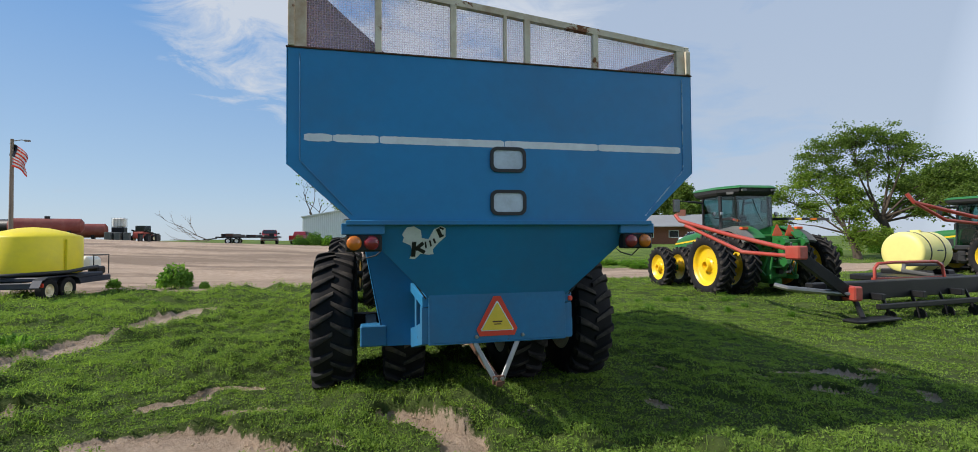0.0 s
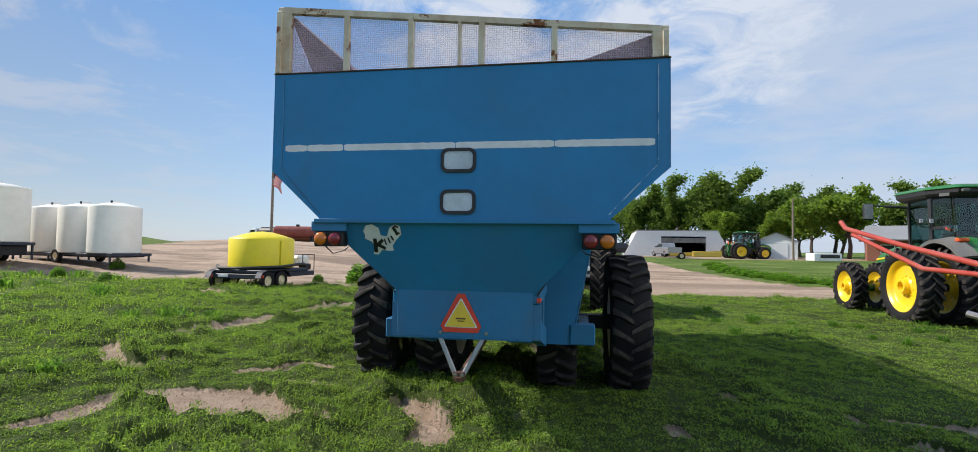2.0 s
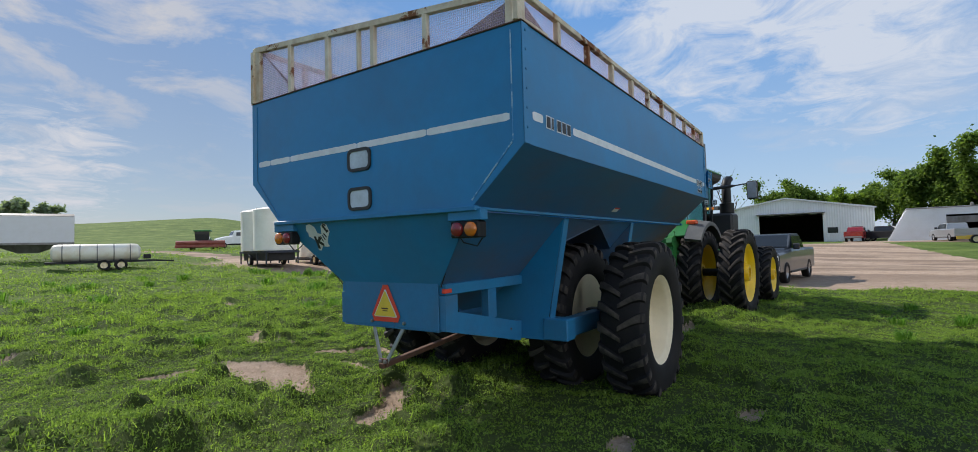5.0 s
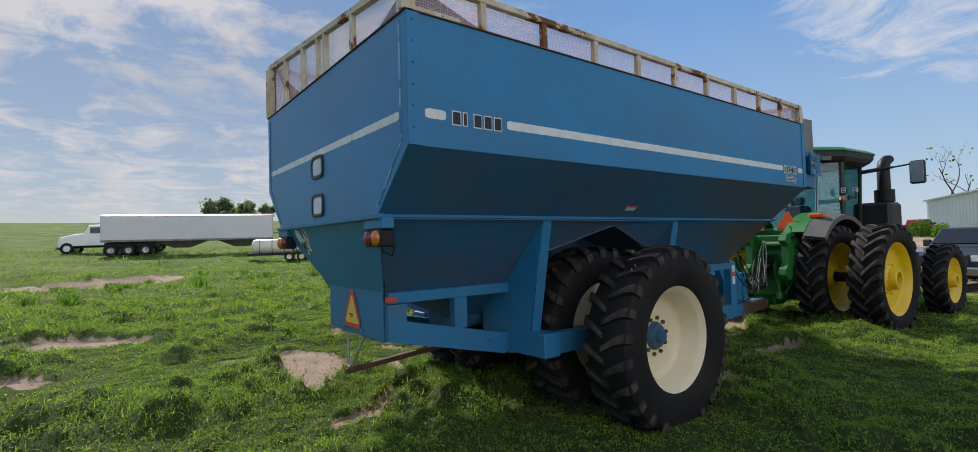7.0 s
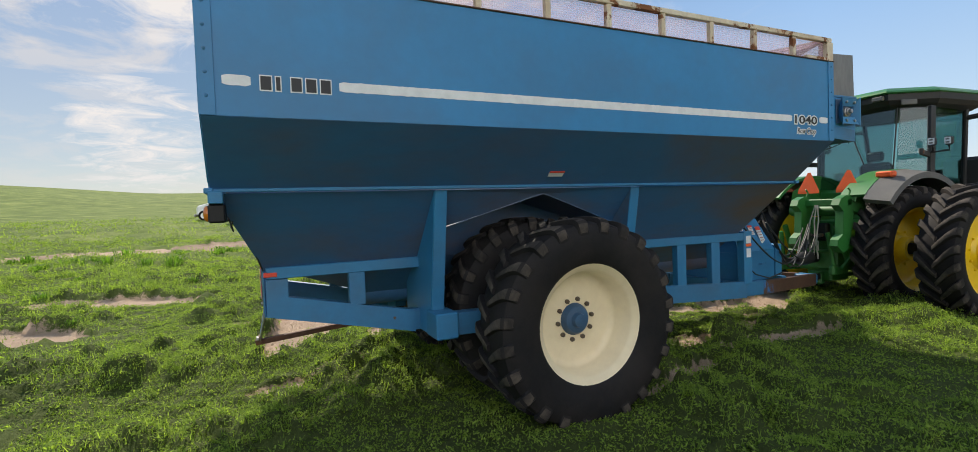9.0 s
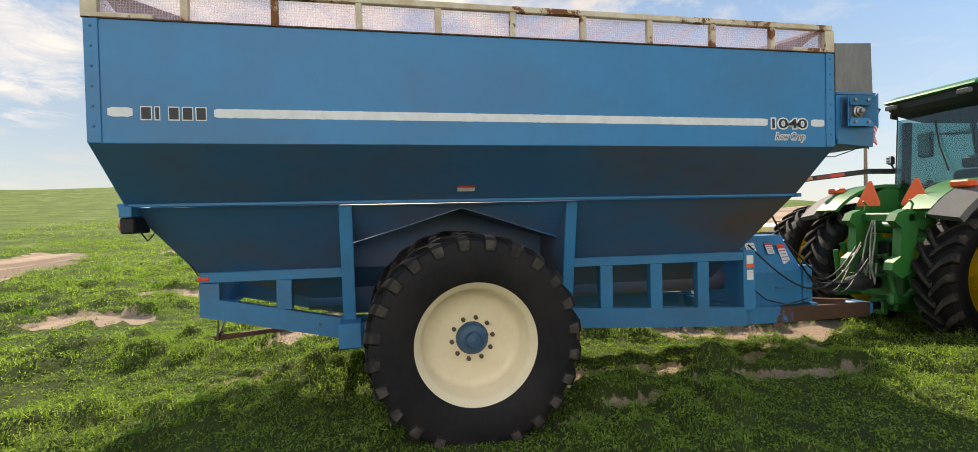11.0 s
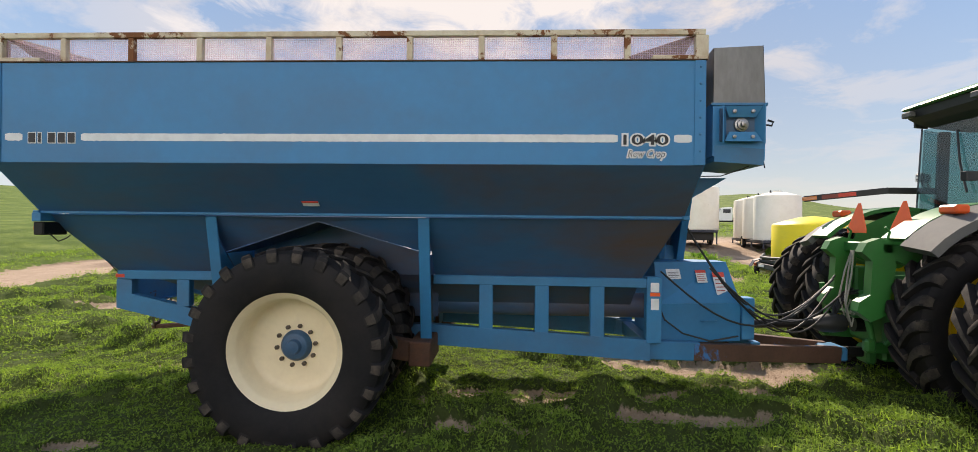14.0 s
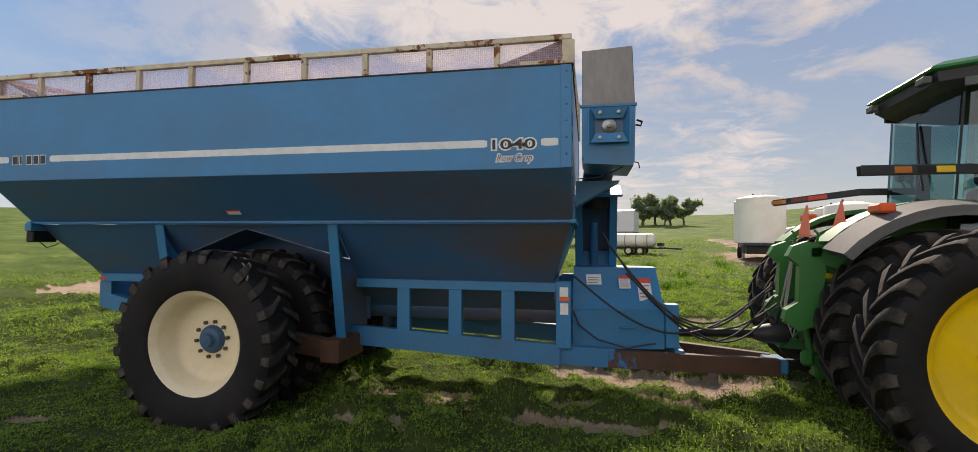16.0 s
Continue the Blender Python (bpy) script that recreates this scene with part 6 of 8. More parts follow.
tractor = make_tractor()
tagged(tractor, "green tractor hitched to the blue grain cart, on dual yellow wheels", group="tractors")
tractor.matrix_basis = pose(1.06, 13.8, NEAR - 0.03, 0, 0, -4.5)
t2 = tagged(copy_thing(tractor, pose(12.45, 14.05, height(12.4, 14) - 0.03, 0, 0, -3)), "green tractor with dual yellow wheels parked by a black toolbar")
t3 = tagged(copy_thing(tractor, pose(27.0, 15.6, height(27.0, 15.6) - 0.03, 0, 0, 4)), "green tractor parked behind a pale yellow tank")
t4 = tagged(copy_thing(tractor, pose(24.0, 71.6, height(24, 71.6) - 0.02, 0, 0, -82)), "older green tractor parked beside a white shed")

# ---- implement with a pale yellow tank ----


def at(x, y, rz=0, dz=0.0):
    return pose(x, y, height(x, y) + dz, 0, 0, rz)


def make_toolbar():
    t = thing("toolbar_implement", "black and red folding toolbar implement resting in the grass", "farm implement")
    # local frame: x to the right of the main beam, origin under its outer end
    part("main_beam", Shape().box((0.0, -0.14, 0.50), (9.5, 0.14, 0.88), 0.02), BLACK, t)
    part("rear_beam", Shape().box((0.4, 0.75, 0.58), (9.5, 0.95, 0.78), 0.02), BLACK, t)
    part("lower_beam", Shape().box((0.9, -0.36, 0.30), (9.5, -0.26, 0.42), 0.02), BLACK, t)
    for k in range(7):
        part("cross_member", Shape().box((0.9 + k * 1.3, -0.40, 0.50), (1.02 + k * 1.3, 0.9, 0.64), 0.015), BLACK, t)
    for k in range(9):
        x = 1.3 + k * 0.95
        part("disc_arm", Shape().beam((x, -0.1, 0.62), (x, -0.30, 0.14), 0.04, 0.06), BLACK, t)
        part("disc", Shape().lathe([(-0.010, 0.02), (-0.005, 0.13), (0.005, 0.13), (0.010, 0.02)], 20, Matrix.Translation((x, -0.30, 0.13))), BLACK, t)
    for x, mt in ((1.0, ORANGE), (1.75, WHITE_TAPE), (2.35, AMBER)):
        part("reflector", Shape().box((x, -0.125, 0.70), (x + 0.24, -0.121, 0.77), 0.001), mt, t)
    part("foot_board", Shape().box((-0.3, -0.75, 0.14), (0.95, -0.40, 0.20), 0.02), BLACK, t)
    part("foot_link", Shape().beam((0.1, -0.55, 0.2), (0.5, -0.05, 0.65), 0.08, 0.08), BLACK, t)
    # folded arm
    part("folded_arm", Shape().beam((-0.95, 0.05, 1.50), (0.22, -0.25, 0.62), 0.14, 0.22), BLACK, t)
    part("arm_block", Shape().box((-1.08, -0.14, 1.38), (-0.82, 0.20, 1.66), 0.03), RED, t)
    part("arm_block", Shape().box((0.08, -0.42, 0.52), (0.32, -0.08, 0.82), 0.03), RED, t)
    part("arm_link", Shape().tube([(-0.85, 0.65, 0.80), (-0.75, 0.42, 0.75), (-0.3, -0.02, 0.70), (0.15, -0.3, 0.66)], 0.055, 10), STEEL, t)
    boom = part("boom", Shape().tube([(-0.95, 0.05, 1.56), (-0.93, 1.8, 1.90), (-0.90, 3.55, 2.30), (-0.88, 3.75, 2.46)], 0.05, 10), RED, t, "faded red steel tube boom", smooth=True)
    part("boom_brace", Shape().tube([(-0.93, 0.1, 1.44), (-0.95, 1.4, 1.50), (-0.92, 3.3, 2.16)], 0.045, 10), RED, boom, smooth=True)
    boom2 = part("boom", Shape().tube([(4.4, 1.2, 2.95), (4.5, 1.1, 2.72), (5.6, 0.8, 2.45), (8.2, 0.2, 1.9)], 0.05, 10), RED, t, "faded red steel tube boom", smooth=True)
    part("boom_brace", Shape().tube([(4.5, 1.1, 2.72), (5.3, 0.85, 2.25), (6.4, 0.5, 2.12), (8.2, 0.2, 2.0)], 0.045, 10), RED, boom2, smooth=True)
    # red hoop rail and platform
    part("hoop_rail", Shape().tube([(1.75, 0.3, 0.84), (1.75, 0.3, 1.12), (1.84, 0.28, 1.22), (2.3, 0.25, 1.24), (3.55, 0.1, 1.24), (3.72, 0.08, 1.14), (3.74, 0.05, 0.84)], 0.035, 10), RED, t, "red hoop rail", smooth=True)
    part("deck_rail", Shape().beam((1.7, 0.32, 0.87), (3.75, 0.08, 0.87), 0.06, 0.06), RED, t)
    part("tank_stand", Shape().box((3.6, 0.9, 0.66), (6.1, 2.2, 0.82), 0.03), BLACK, t)
    part("grey_hose", Shape().tube([(3.6, 0.2, 0.9), (3.2, 0.6, 1.0), (3.9, 1.0, 1.12), (5.2, 0.9, 1.1)], 0.05, 8), GREY_PLASTIC, t, smooth=True)
    return t


bar = make_toolbar()
bar.matrix_basis = pose(9.40, 8.66, height(9.4, 8.6), 0, 0, 6)
ytank = thing("liquid_tank", "pale yellow poly tank strapped down on a black stand", "tank")
prof = [(-0.86, 0.0), (-0.855, 0.40), (-0.84, 0.51), (-0.79, 0.56), (-0.72, 0.57), (0.72, 0.57), (0.79, 0.56), (0.84, 0.51), (0.855, 0.40), (0.86, 0.0)]
part("tank", Shape().lathe([(a, max(r, 0.001)) for a, r in prof], 32, Matrix.Translation((0, 0, 0.62))), PALE_YELLOW, ytank, smooth=True)
for x in (-0.42, 0.36):
    part("strap", Shape().lathe([(x - 0.03, 0.577), (x + 0.03, 0.577), (x + 0.03, 0.57), (x - 0.03, 0.57)], 32, Matrix.Translation((0, 0, 0.62))), BLACK, ytank)
part("lid", Shape().lathe([(1.17, 0.14), (1.24, 0.13), (1.24, 0.001)], 16, axis="z"), PALE_YELLOW, ytank)
for k in range(2):
    part("saddle", Shape().box((-0.8 + k * 1.2, -0.6, 0.0), (-0.4 + k * 1.2, 0.6, 0.14), 0.03), BLACK, ytank)
part("text_bar", Shape().box((-0.1, -0.585, 0.66), (0.2, -0.560, 0.69), 0.001), INK, ytank)
ytank.matrix_basis = bar.matrix_basis @ pose(5.30, 1.55, 0.80) @ Matrix.Diagonal((0.72, 0.95, 0.97, 1.0))

# ---- tanks and trailers in the yard ----


def road_wheel(parent, c, r, w, rim=CREAM, out=1):
    """A plain small wheel: rim with tyre."""
    key = ("road", r, w)
    me_r = Shape().lathe([(-w * 0.45, r * 0.60), (w * 0.30, r * 0.60), (w * 0.36, r * 0.55), (w * 0.12, r * 0.45), (w * 0.10, r * 0.2), (w * 0.3, r * 0.16), (w * 0.3, 0.001)], 24)
    o = part("wheel", me_r, rim, parent, smooth=True)
    o.matrix_basis = Matrix.Translation(c) @ pose(0, 0, 0, 0, 0, 0 if out > 0 else 180)
    t = Shape().lathe([(-w * 0.42, r * 0.58), (-w * 0.5, r * 0.75), (-w * 0.46, r * 0.94), (-w * 0.36, r), (w * 0.36, r), (w * 0.46, r * 0.94), (w * 0.5, r * 0.75), (w * 0.42, r * 0.58)], 28)
    t.f = t.f[:-2]
    part("tyre", t, RUBBER, o, smooth=True)
    return o


def flat_dome(r, z0, z1, top, n=48):
    return Shape().lathe([(z0, r * 0.97), (z0 + 0.05, r), (z1, r), (z1 + 0.06, r * 0.97), (z1 + (top - z1) * 0.55, r * 0.66), (z1 + (top - z1) * 0.9, r * 0.3), (top, 0.001)], n, axis="z")


yt = thing("tank_trailer", "yellow poly tank on a navy tandem axle trailer", "trailer")
part("tank", flat_dome(1.32, 0.86, 2.06, 2.42), TANK_YELLOW, yt, "round yellow poly tank", smooth=True)
part("tank_rib", Shape().box((1.25, -0.45, 0.95), (1.33, -0.40, 2.0), 0.01), TANK_YELLOW, yt)
part("deck", Shape().box((-1.15, -1.40, 0.66), (1.15, 1.75, 0.80), 0.03), NAVY, yt)
part("cradle", Shape().lathe([(0.80, 1.15), (0.95, 1.28), (0.95, 1.20), (0.80, 1.05)], 32, axis="z"), BLACK, yt)
for s in (1, -1):
    part("side_rail", Shape().box((s * 1.0, -1.5, 0.46), (s * 1.15, 2.2, 0.66), 0.02), NAVY, yt)
    for y in (-0.42, 0.42):
        road_wheel(yt, (s * 1.22, y - 0.75, 0.37), 0.37, 0.22, out=s)
    part("mudguard", loft([[(s * 1.08, -0.75 + y, z), (s * 1.36, -0.75 + y, z), (s * 1.36, -0.75 + y, z - 0.03), (s * 1.08, -0.75 + y, z - 0.03)] for y, z in ((-0.95, 0.5), (-0.82, 0.72), (-0.55, 0.81), (0.55, 0.81), (0.82, 0.72), (0.95, 0.5))]), NAVY, yt)
    part("tail_light", Shape().box((s * 1.10, -1.53, 0.50), (s * 1.35, -1.48, 0.62), 0.01), SIGN_RED, yt, "red tail light")
part("bumper", Shape().box((-1.15, -1.52, 0.44), (1.15, -1.44, 0.64), 0.02), NAVY, yt)
part("plate_bar", Shape().box((-0.85, -1.535, 0.50), (-0.35, -1.522, 0.60), 0.004), WHITE_TAPE, yt)
part("hose", Shape().tube([(-1.2, -1.2, 0.95), (-0.9, -1.42, 0.86), (-0.1, -1.45, 0.86), (0.9, -1.2, 0.90), (1.32, -0.4, 0.92), (1.38, 0.6, 1.0), (1.2, 1.3, 1.0)], 0.06, 10), BLACK_PLASTIC, yt, "thick black hose", smooth=True)
part("front_tank", Shape().box((-0.55, 1.75, 0.85), (0.6, 2.65, 1.35), 0.12), WHITE_POLY, yt, "small white poly tank")
part("tongue", Shape().beam((0.8, 2.1, 0.55), (0, 3.5, 0.5), 0.1, 0.14).beam((-0.8, 2.1, 0.55), (0, 3.5, 0.5), 0.1, 0.14), NAVY, yt)
for x, y in ((0.75, 1.85), (0.75, 2.75), (-0.75, 2.75)):
    part("rack_post", Shape().tube([(x, y, 0.66), (x, y, 1.42)], 0.02, 6), BLACK, yt)
part("rack_rail", Shape().tube([(0.75, 1.85, 1.40), (0.75, 2.75, 1.40), (-0.75, 2.75, 1.40)], 0.02, 6), BLACK, yt)
part("pump", Shape().box((0.55, 1.80, 0.70), (0.95, 2.25, 0.98), 0.05), BLACK, yt)
yt.matrix_basis = at(-10.8, 19.4, -6) @ Matrix.Scale(0.97, 4)


def white_tank(name_label, r, h, capped):
    t = thing("poly_tank", name_label, "tank", "white poly tanks")
    if capped:
        part("shell", Shape().lathe([(0, r * 0.97), (0.04, r), (h - 0.25, r), (h - 0.2, r * 0.96), (h - 0.05, r * 0.5), (h, 0.001)], 56, axis="z"), WHITE_POLY, t, smooth=True)
    else:
        part("shell", Shape().lathe([(0, r * 0.97), (0.04, r), (h - 0.35, r), (h - 0.27, r * 0.97), (h - 0.06, r * 0.4), (h, 0.001)], 56, axis="z"), WHITE_POLY, t, smooth=True)
    part("lid", Shape().lathe([(h - 0.04, 0.22), (h + 0.06, 0.21), (h + 0.06, 0.001)], 20, axis="z"), WHITE_POLY, t)
    part("vent", Shape().lathe([(h - 0.15, 0.05), (h + 0.06, 0.05), (h + 0.06, 0.001)], 10, Matrix.Translation((-0.45, -0.3, 0)), axis="z"), BLACK_PLASTIC, t)
    return t


def tank_trailer(label, n, step, deck):
    t = thing("flat_trailer", label, "trailer")
    L = n * step / 2 + 0.2
    part("bed", Shape().box((-1.1, -L, deck - 0.16), (1.1, L, deck), 0.02), NAVY, t)
    for k in range(4):
        for s in (1, -1):
            part("leg", Shape().box((s * 1.02, -L + 0.15 + k * (2 * L - 0.4) / 3, 0.10), (s * 1.10, -L + 0.25 + k * (2 * L - 0.4) / 3, deck - 0.14), 0.01), NAVY, t)
    for s in (1, -1):
        road_wheel(t, (s * 1.15, L * 0.1, 0.38), 0.38, 0.24, out=s)
    part("skirt", Shape().box((-0.9, -L + 0.3, 0.35), (0.9, L - 0.3, deck - 0.16), 0.02), BLACK, t)
    part("tongue", Shape().beam((0, L, deck - 0.18), (0, L + 1.6, 0.5), 0.12, 0.14), BLACK, t)
    return t


def rows_of_tanks(cx, cy, yaw, n, step, r, h, label, tlabel, capped, strap):
    deck = 1.02 if capped else 0.58
    tr = tank_trailer(tlabel, n, step, deck)
    base = at(cx, cy, yaw)
    tr.matrix_basis = base
    first = None
    for k in range(n):
        m = base @ pose(0, (k - (n - 1) / 2) * step, deck)
        if first is None:
            first = white_tank(label, r, h, capped)
            if strap:
                for s in (1, -1):
                    part("strap", Shape().tube([(s * 0.3, -r * 0.96, h - 0.3), (s * 0.55, -r * 0.90, h * 0.55), (s * 0.75, -r * 0.72, 0.1)], 0.025, 6), BLACK, first)
                    part("strap", Shape().tube([(r * 0.96, s * 0.3, h - 0.3), (r * 0.93, s * 0.45, h * 0.5), (r * 0.86, s * 0.6, 0.1)], 0.025, 6), BLACK, first)
            first.matrix_basis = m
        else:
            copy_thing(first, m)


rows_of_tanks(-28.4, 21.6, 78, 2, 2.5, 1.40, 3.05, "tall off-white poly tank on a dark flat trailer", "low dark flat trailer under two white tanks", True, True)
rows_of_tanks(-26.1, 25.3, 78, 3, 2.68, 1.27, 2.9, "white domed poly tank on a navy flat trailer", "navy flat trailer under three white tanks", False, False)

nurse = thing("nurse_tank_trailer", "long stained white poly tank on a black tandem trailer", "trailer")
part("tank", Shape().lathe([(-2.35, 0.001), (-2.33, 0.3), (-2.2, 0.5), (-2.0, 0.56), (2.0, 0.56), (2.2, 0.5), (2.33, 0.3), (2.35, 0.001)], 28, Matrix.Translation((0, 0, 1.18))), STAINED_POLY, nurse, smooth=True)
for k in range(5):
    x = -1.75 + k * 0.875
    part("strap", Shape().lathe([(x - 0.03, 0.565), (x + 0.03, 0.565), (x + 0.03, 0.558), (x - 0.03, 0.558)], 28, Matrix.Translation((0, 0, 1.18))), GALV, nurse)
part("bed", Shape().box((-2.6, -0.6, 0.50), (3.0, 0.6, 0.64), 0.02), BLACK, nurse)
for s in (1, -1):
    for x in (0.35, 1.25):
        w = road_wheel(nurse, (x, s * 0.72, 0.35), 0.35, 0.22)
        w.matrix_basis = Matrix.Translation((x, s * 0.72, 0.35)) @ pose(0, 0, 0, 0, 0, 90 * s)
part("tongue", Shape().beam((2.9, 0, 0.58), (4.3, 0, 0.5), 0.12, 0.12), BLACK, nurse)
part("rack", Shape().box((2.5, -0.5, 0.7), (2.9, 0.5, 1.0), 0.02), BLACK, nurse)
nurse.matrix_basis = at(-35.2, 13.7, 72)

semi = thing("grain_trailer", "long silver hopper grain trailer with a dark roll tarp", "trailer")
part("body", Shape().box((-6.7, -1.25, 1.35), (6.7, 1.25, 3.45), 0.04), TRAILER_SIDE, semi)
part("tarp", loft([[(x, -1.28, 3.44), (x, -0.9, 3.60), (x, 0, 3.68), (x, 0.9, 3.60), (x, 1.28, 3.44)] for x in (-6.7, 6.7)]), BLACK, semi, "black roll tarp")
for s in (1, -1):
    part("bottom_rail", Shape().box((-6.7, s * 1.22, 1.22), (6.7, s * 1.30, 1.40), 0.02), GALV, semi)
part("hopper", loft([[(x, y, z) for x, y, z in ((c - a, -1.0 * f, zz), (c + a, -1.0 * f, zz), (c + a, 1.0 * f, zz), (c - a, 1.0 * f, zz))] for c, a, f, zz in ((-0.9, 2.4, 1.1, 1.38), (-0.9, 0.6, 0.5, 0.62))]), GALV, semi)
part("hopper", loft([[(x, y, z) for x, y, z in ((c - a, -1.0 * f, zz), (c + a, -1.0 * f, zz), (c + a, 1.0 * f, zz), (c - a, 1.0 * f, zz))] for c, a, f, zz in ((4.0, 2.3, 1.1, 1.38), (4.0, 0.6, 0.5, 0.62))]), GALV, semi)
for x in (-6.0, -4.75, -3.5):
    for s in (1, -1):
        w = road_wheel(semi, (x, s * 1.05, 0.52), 0.52, 0.5, STEEL)
        w.matrix_basis = Matrix.Translation((x, s * 1.05, 0.52)) @ pose(0, 0, 0, 0, 0, 90 * s)
part("landing_leg", Shape().box((5.3, -0.9, 0.3), (5.45, -0.8, 1.3), 0.02), GALV, semi)
part("axle_frame", Shape().box((-6.6, -0.6, 0.75), (-2.8, 0.6, 1.2), 0.03), BLACK, semi)
semi.matrix_basis = at(-47.3, 9.0, 75)

truck = thing("tank_truck", "white conventional truck with tanks behind the cab", "truck")


def truck_front(t, paint):
    """Cab and bonnet of a conventional truck, nose to -x."""
    part("bonnet", loft([[(x, -w, z0), (x, -w, z1 - 0.1), (x, -w * 0.7, z1), (x, w * 0.7, z1), (x, w, z1 - 0.1), (x, w, z0)] for x, w, z0, z1 in ((-3.4, 0.75, 0.65, 1.35), (-3.2, 0.95, 0.6, 1.55), (-2.2, 1.05, 0.7, 1.80), (-1.4, 1.08, 0.75, 1.88))]), paint, t)
    part("cab", loft([[(x, -w, 0.75), (x, -w, z1 - 0.12), (x, -w * 0.8, z1), (x, w * 0.8, z1), (x, w, z1 - 0.12), (x, w, 0.75)] for x, w, z1 in ((-1.4, 1.08, 1.9), (-1.0, 1.06, 2.62), (0.3, 1.08, 2.7), (0.4, 1.08, 2.6))]), paint, t)
    for s in (1, -1):
        part("side_window", Shape().box((-0.85, s * 1.085, 1.85), (0.15, s * 1.10, 2.40), 0.02), CAR_GLASS, t)
    part("windscreen", Shape().plate([(-1.36, -0.9, 1.95), (-1.36, 0.9, 1.95), (-1.09, 0.85, 2.52), (-1.09, -0.85, 2.52)], (-0.02, 0, 0.01)), CAR_GLASS, t)
    part("grille", Shape().box((-3.43, -0.5, 0.75), (-3.38, 0.5, 1.3), 0.01), STEEL, t)
    part("bumper", Shape().box((-3.55, -1.1, 0.40), (-3.35, 1.1, 0.66), 0.04), STEEL, t)
    part("frame", Shape().box((-3.2, -0.45, 0.55), (5.2, 0.45, 0.85), 0.02), BLACK, t)
    for x in (-2.6, 2.9, 4.1):
        for s in (1, -1):
            w = road_wheel(t, (x, s * 1.0, 0.50), 0.50, 0.32 if x < 0 else 0.5, CAR_WHITE)
            w.matrix_basis = Matrix.Translation((x, s * 1.0, 0.50)) @ pose(0, 0, 0, 0, 0, 90 * s)


truck_front(truck, CAR_WHITE)
part("steel_tank", Shape().lathe([(0.0, 0.001), (0.05, 0.7), (0.15, 0.95), (2.0, 0.95), (2.1, 0.7), (2.15, 0.001)], 28, Matrix.Translation((0.55, 0, 1.75))), STEEL, truck, smooth=True)
part("poly_tank", Shape().lathe([(2.2, 0.001), (2.25, 0.7), (2.35, 0.98), (4.2, 0.98), (4.3, 0.7), (4.35, 0.001)], 28, Matrix.Translation((0.55, 0, 1.75))), STAINED_POLY, truck, smooth=True)
truck.matrix_basis = at(-53.6, 2.6, 72)


def make_tanker(label, body, tankm, skirt):
    t = thing("tank_truck", label, "truck")
    truck_front(t, body)
    part("tank", Shape().lathe([(0.7, 0.001), (0.72, 0.8), (0.85, 1.0), (5.3, 1.0), (5.45, 0.8), (5.5, 0.001)], 28, Matrix.Translation((0, 0, 1.95))), tankm, t, smooth=True)
    part("side_skirt", Shape().box((0.8, -1.1, 0.75), (5.4, 1.1, 1.15), 0.03), skirt, t)
    return t


tk1 = make_tanker("white tanker truck with a maroon skirt", CAR_WHITE, WHITE_POLY, DARK_RED)
tk1.matrix_basis = at(-60.4, 37.6, 75) @ Matrix.Scale(0.9, 4)
tk2 = make_tanker("white and red truck with a black round tank", CAR_WHITE, BLACK, BLACK)
part("red_valance", Shape().box((-3.3, -1.1, 0.62), (-1.4, 1.1, 1.0), 0.03), DARK_RED, tk2)
tk2.matrix_basis = at(-40.0, 63.0, -14) @ Matrix.Scale(0.8, 4)

sw = thing("windrower", "old windrower with a green cab and a wide dark red header", "harvester")
part("cab", loft([[(-0.8 * k, -0.9 * k, z), (0.8 * k, -0.9 * k, z), (0.8 * k, 0.9 * k, z), (-0.8 * k, 0.9 * k, z)] for z, k in ((1.3, 0.9), (2.6, 1.0))]), CAR_GLASS, sw)
part("roof", Shape().box((-0.95, -1.05, 2.6), (0.95, 1.05, 2.82), 0.06), GREEN, sw)
part("engine", Shape().box((-2.6, -0.9, 0.9), (-0.8, 0.9, 1.75), 0.08), GREEN, sw)
part("frame", Shape().box((-2.4, -1.2, 0.7), (1.0, 1.2, 1.3), 0.05), DARK_RED, sw)
part("header", Shape().box((1.2, -3.0, 0.35), (2.6, 3.0, 0.75), 0.08), DARK_RED, sw)
part("reel", Shape().tube([(2.2, -2.9, 1.0), (2.2, 2.9, 1.0)], 0.32, 8), DARK_RED, sw)
for s in (1, -1):
    for x in (0.3, -2.0):
        w = road_wheel(sw, (x, s * 1.3, 0.6), 0.6, 0.4)
        w.matrix_basis = Matrix.Translation((x, s * 1.3, 0.6)) @ pose(0, 0, 0, 0, 0, 90 * s)
sw.matrix_basis = at(-56.9, 31.0, -32) @ Matrix.Scale(0.85, 4)

# ---- flag, red tanks and clutter along the crest of the yard ----
FX, FY = -24.35, 41.3
pole = thing("flag_pole", "grey wooden pole with a yard lamp and a drooping flag", "flag pole")
part("pole", Shape().tube([(0, 0, -0.3), (0, 0, 7.15)], [0.14, 0.10], 12), WOOD, pole, smooth=True)
part("lamp_arm", Shape().tube([(0, 0, 7.0), (0.5, 0, 7.12), (0.75, 0, 7.10)], 0.03, 8), GALV, pole)
part("lamp_head", Shape().box((0.65, -0.1, 7.02), (1.0, 0.1, 7.14), 0.03), GALV, pole)


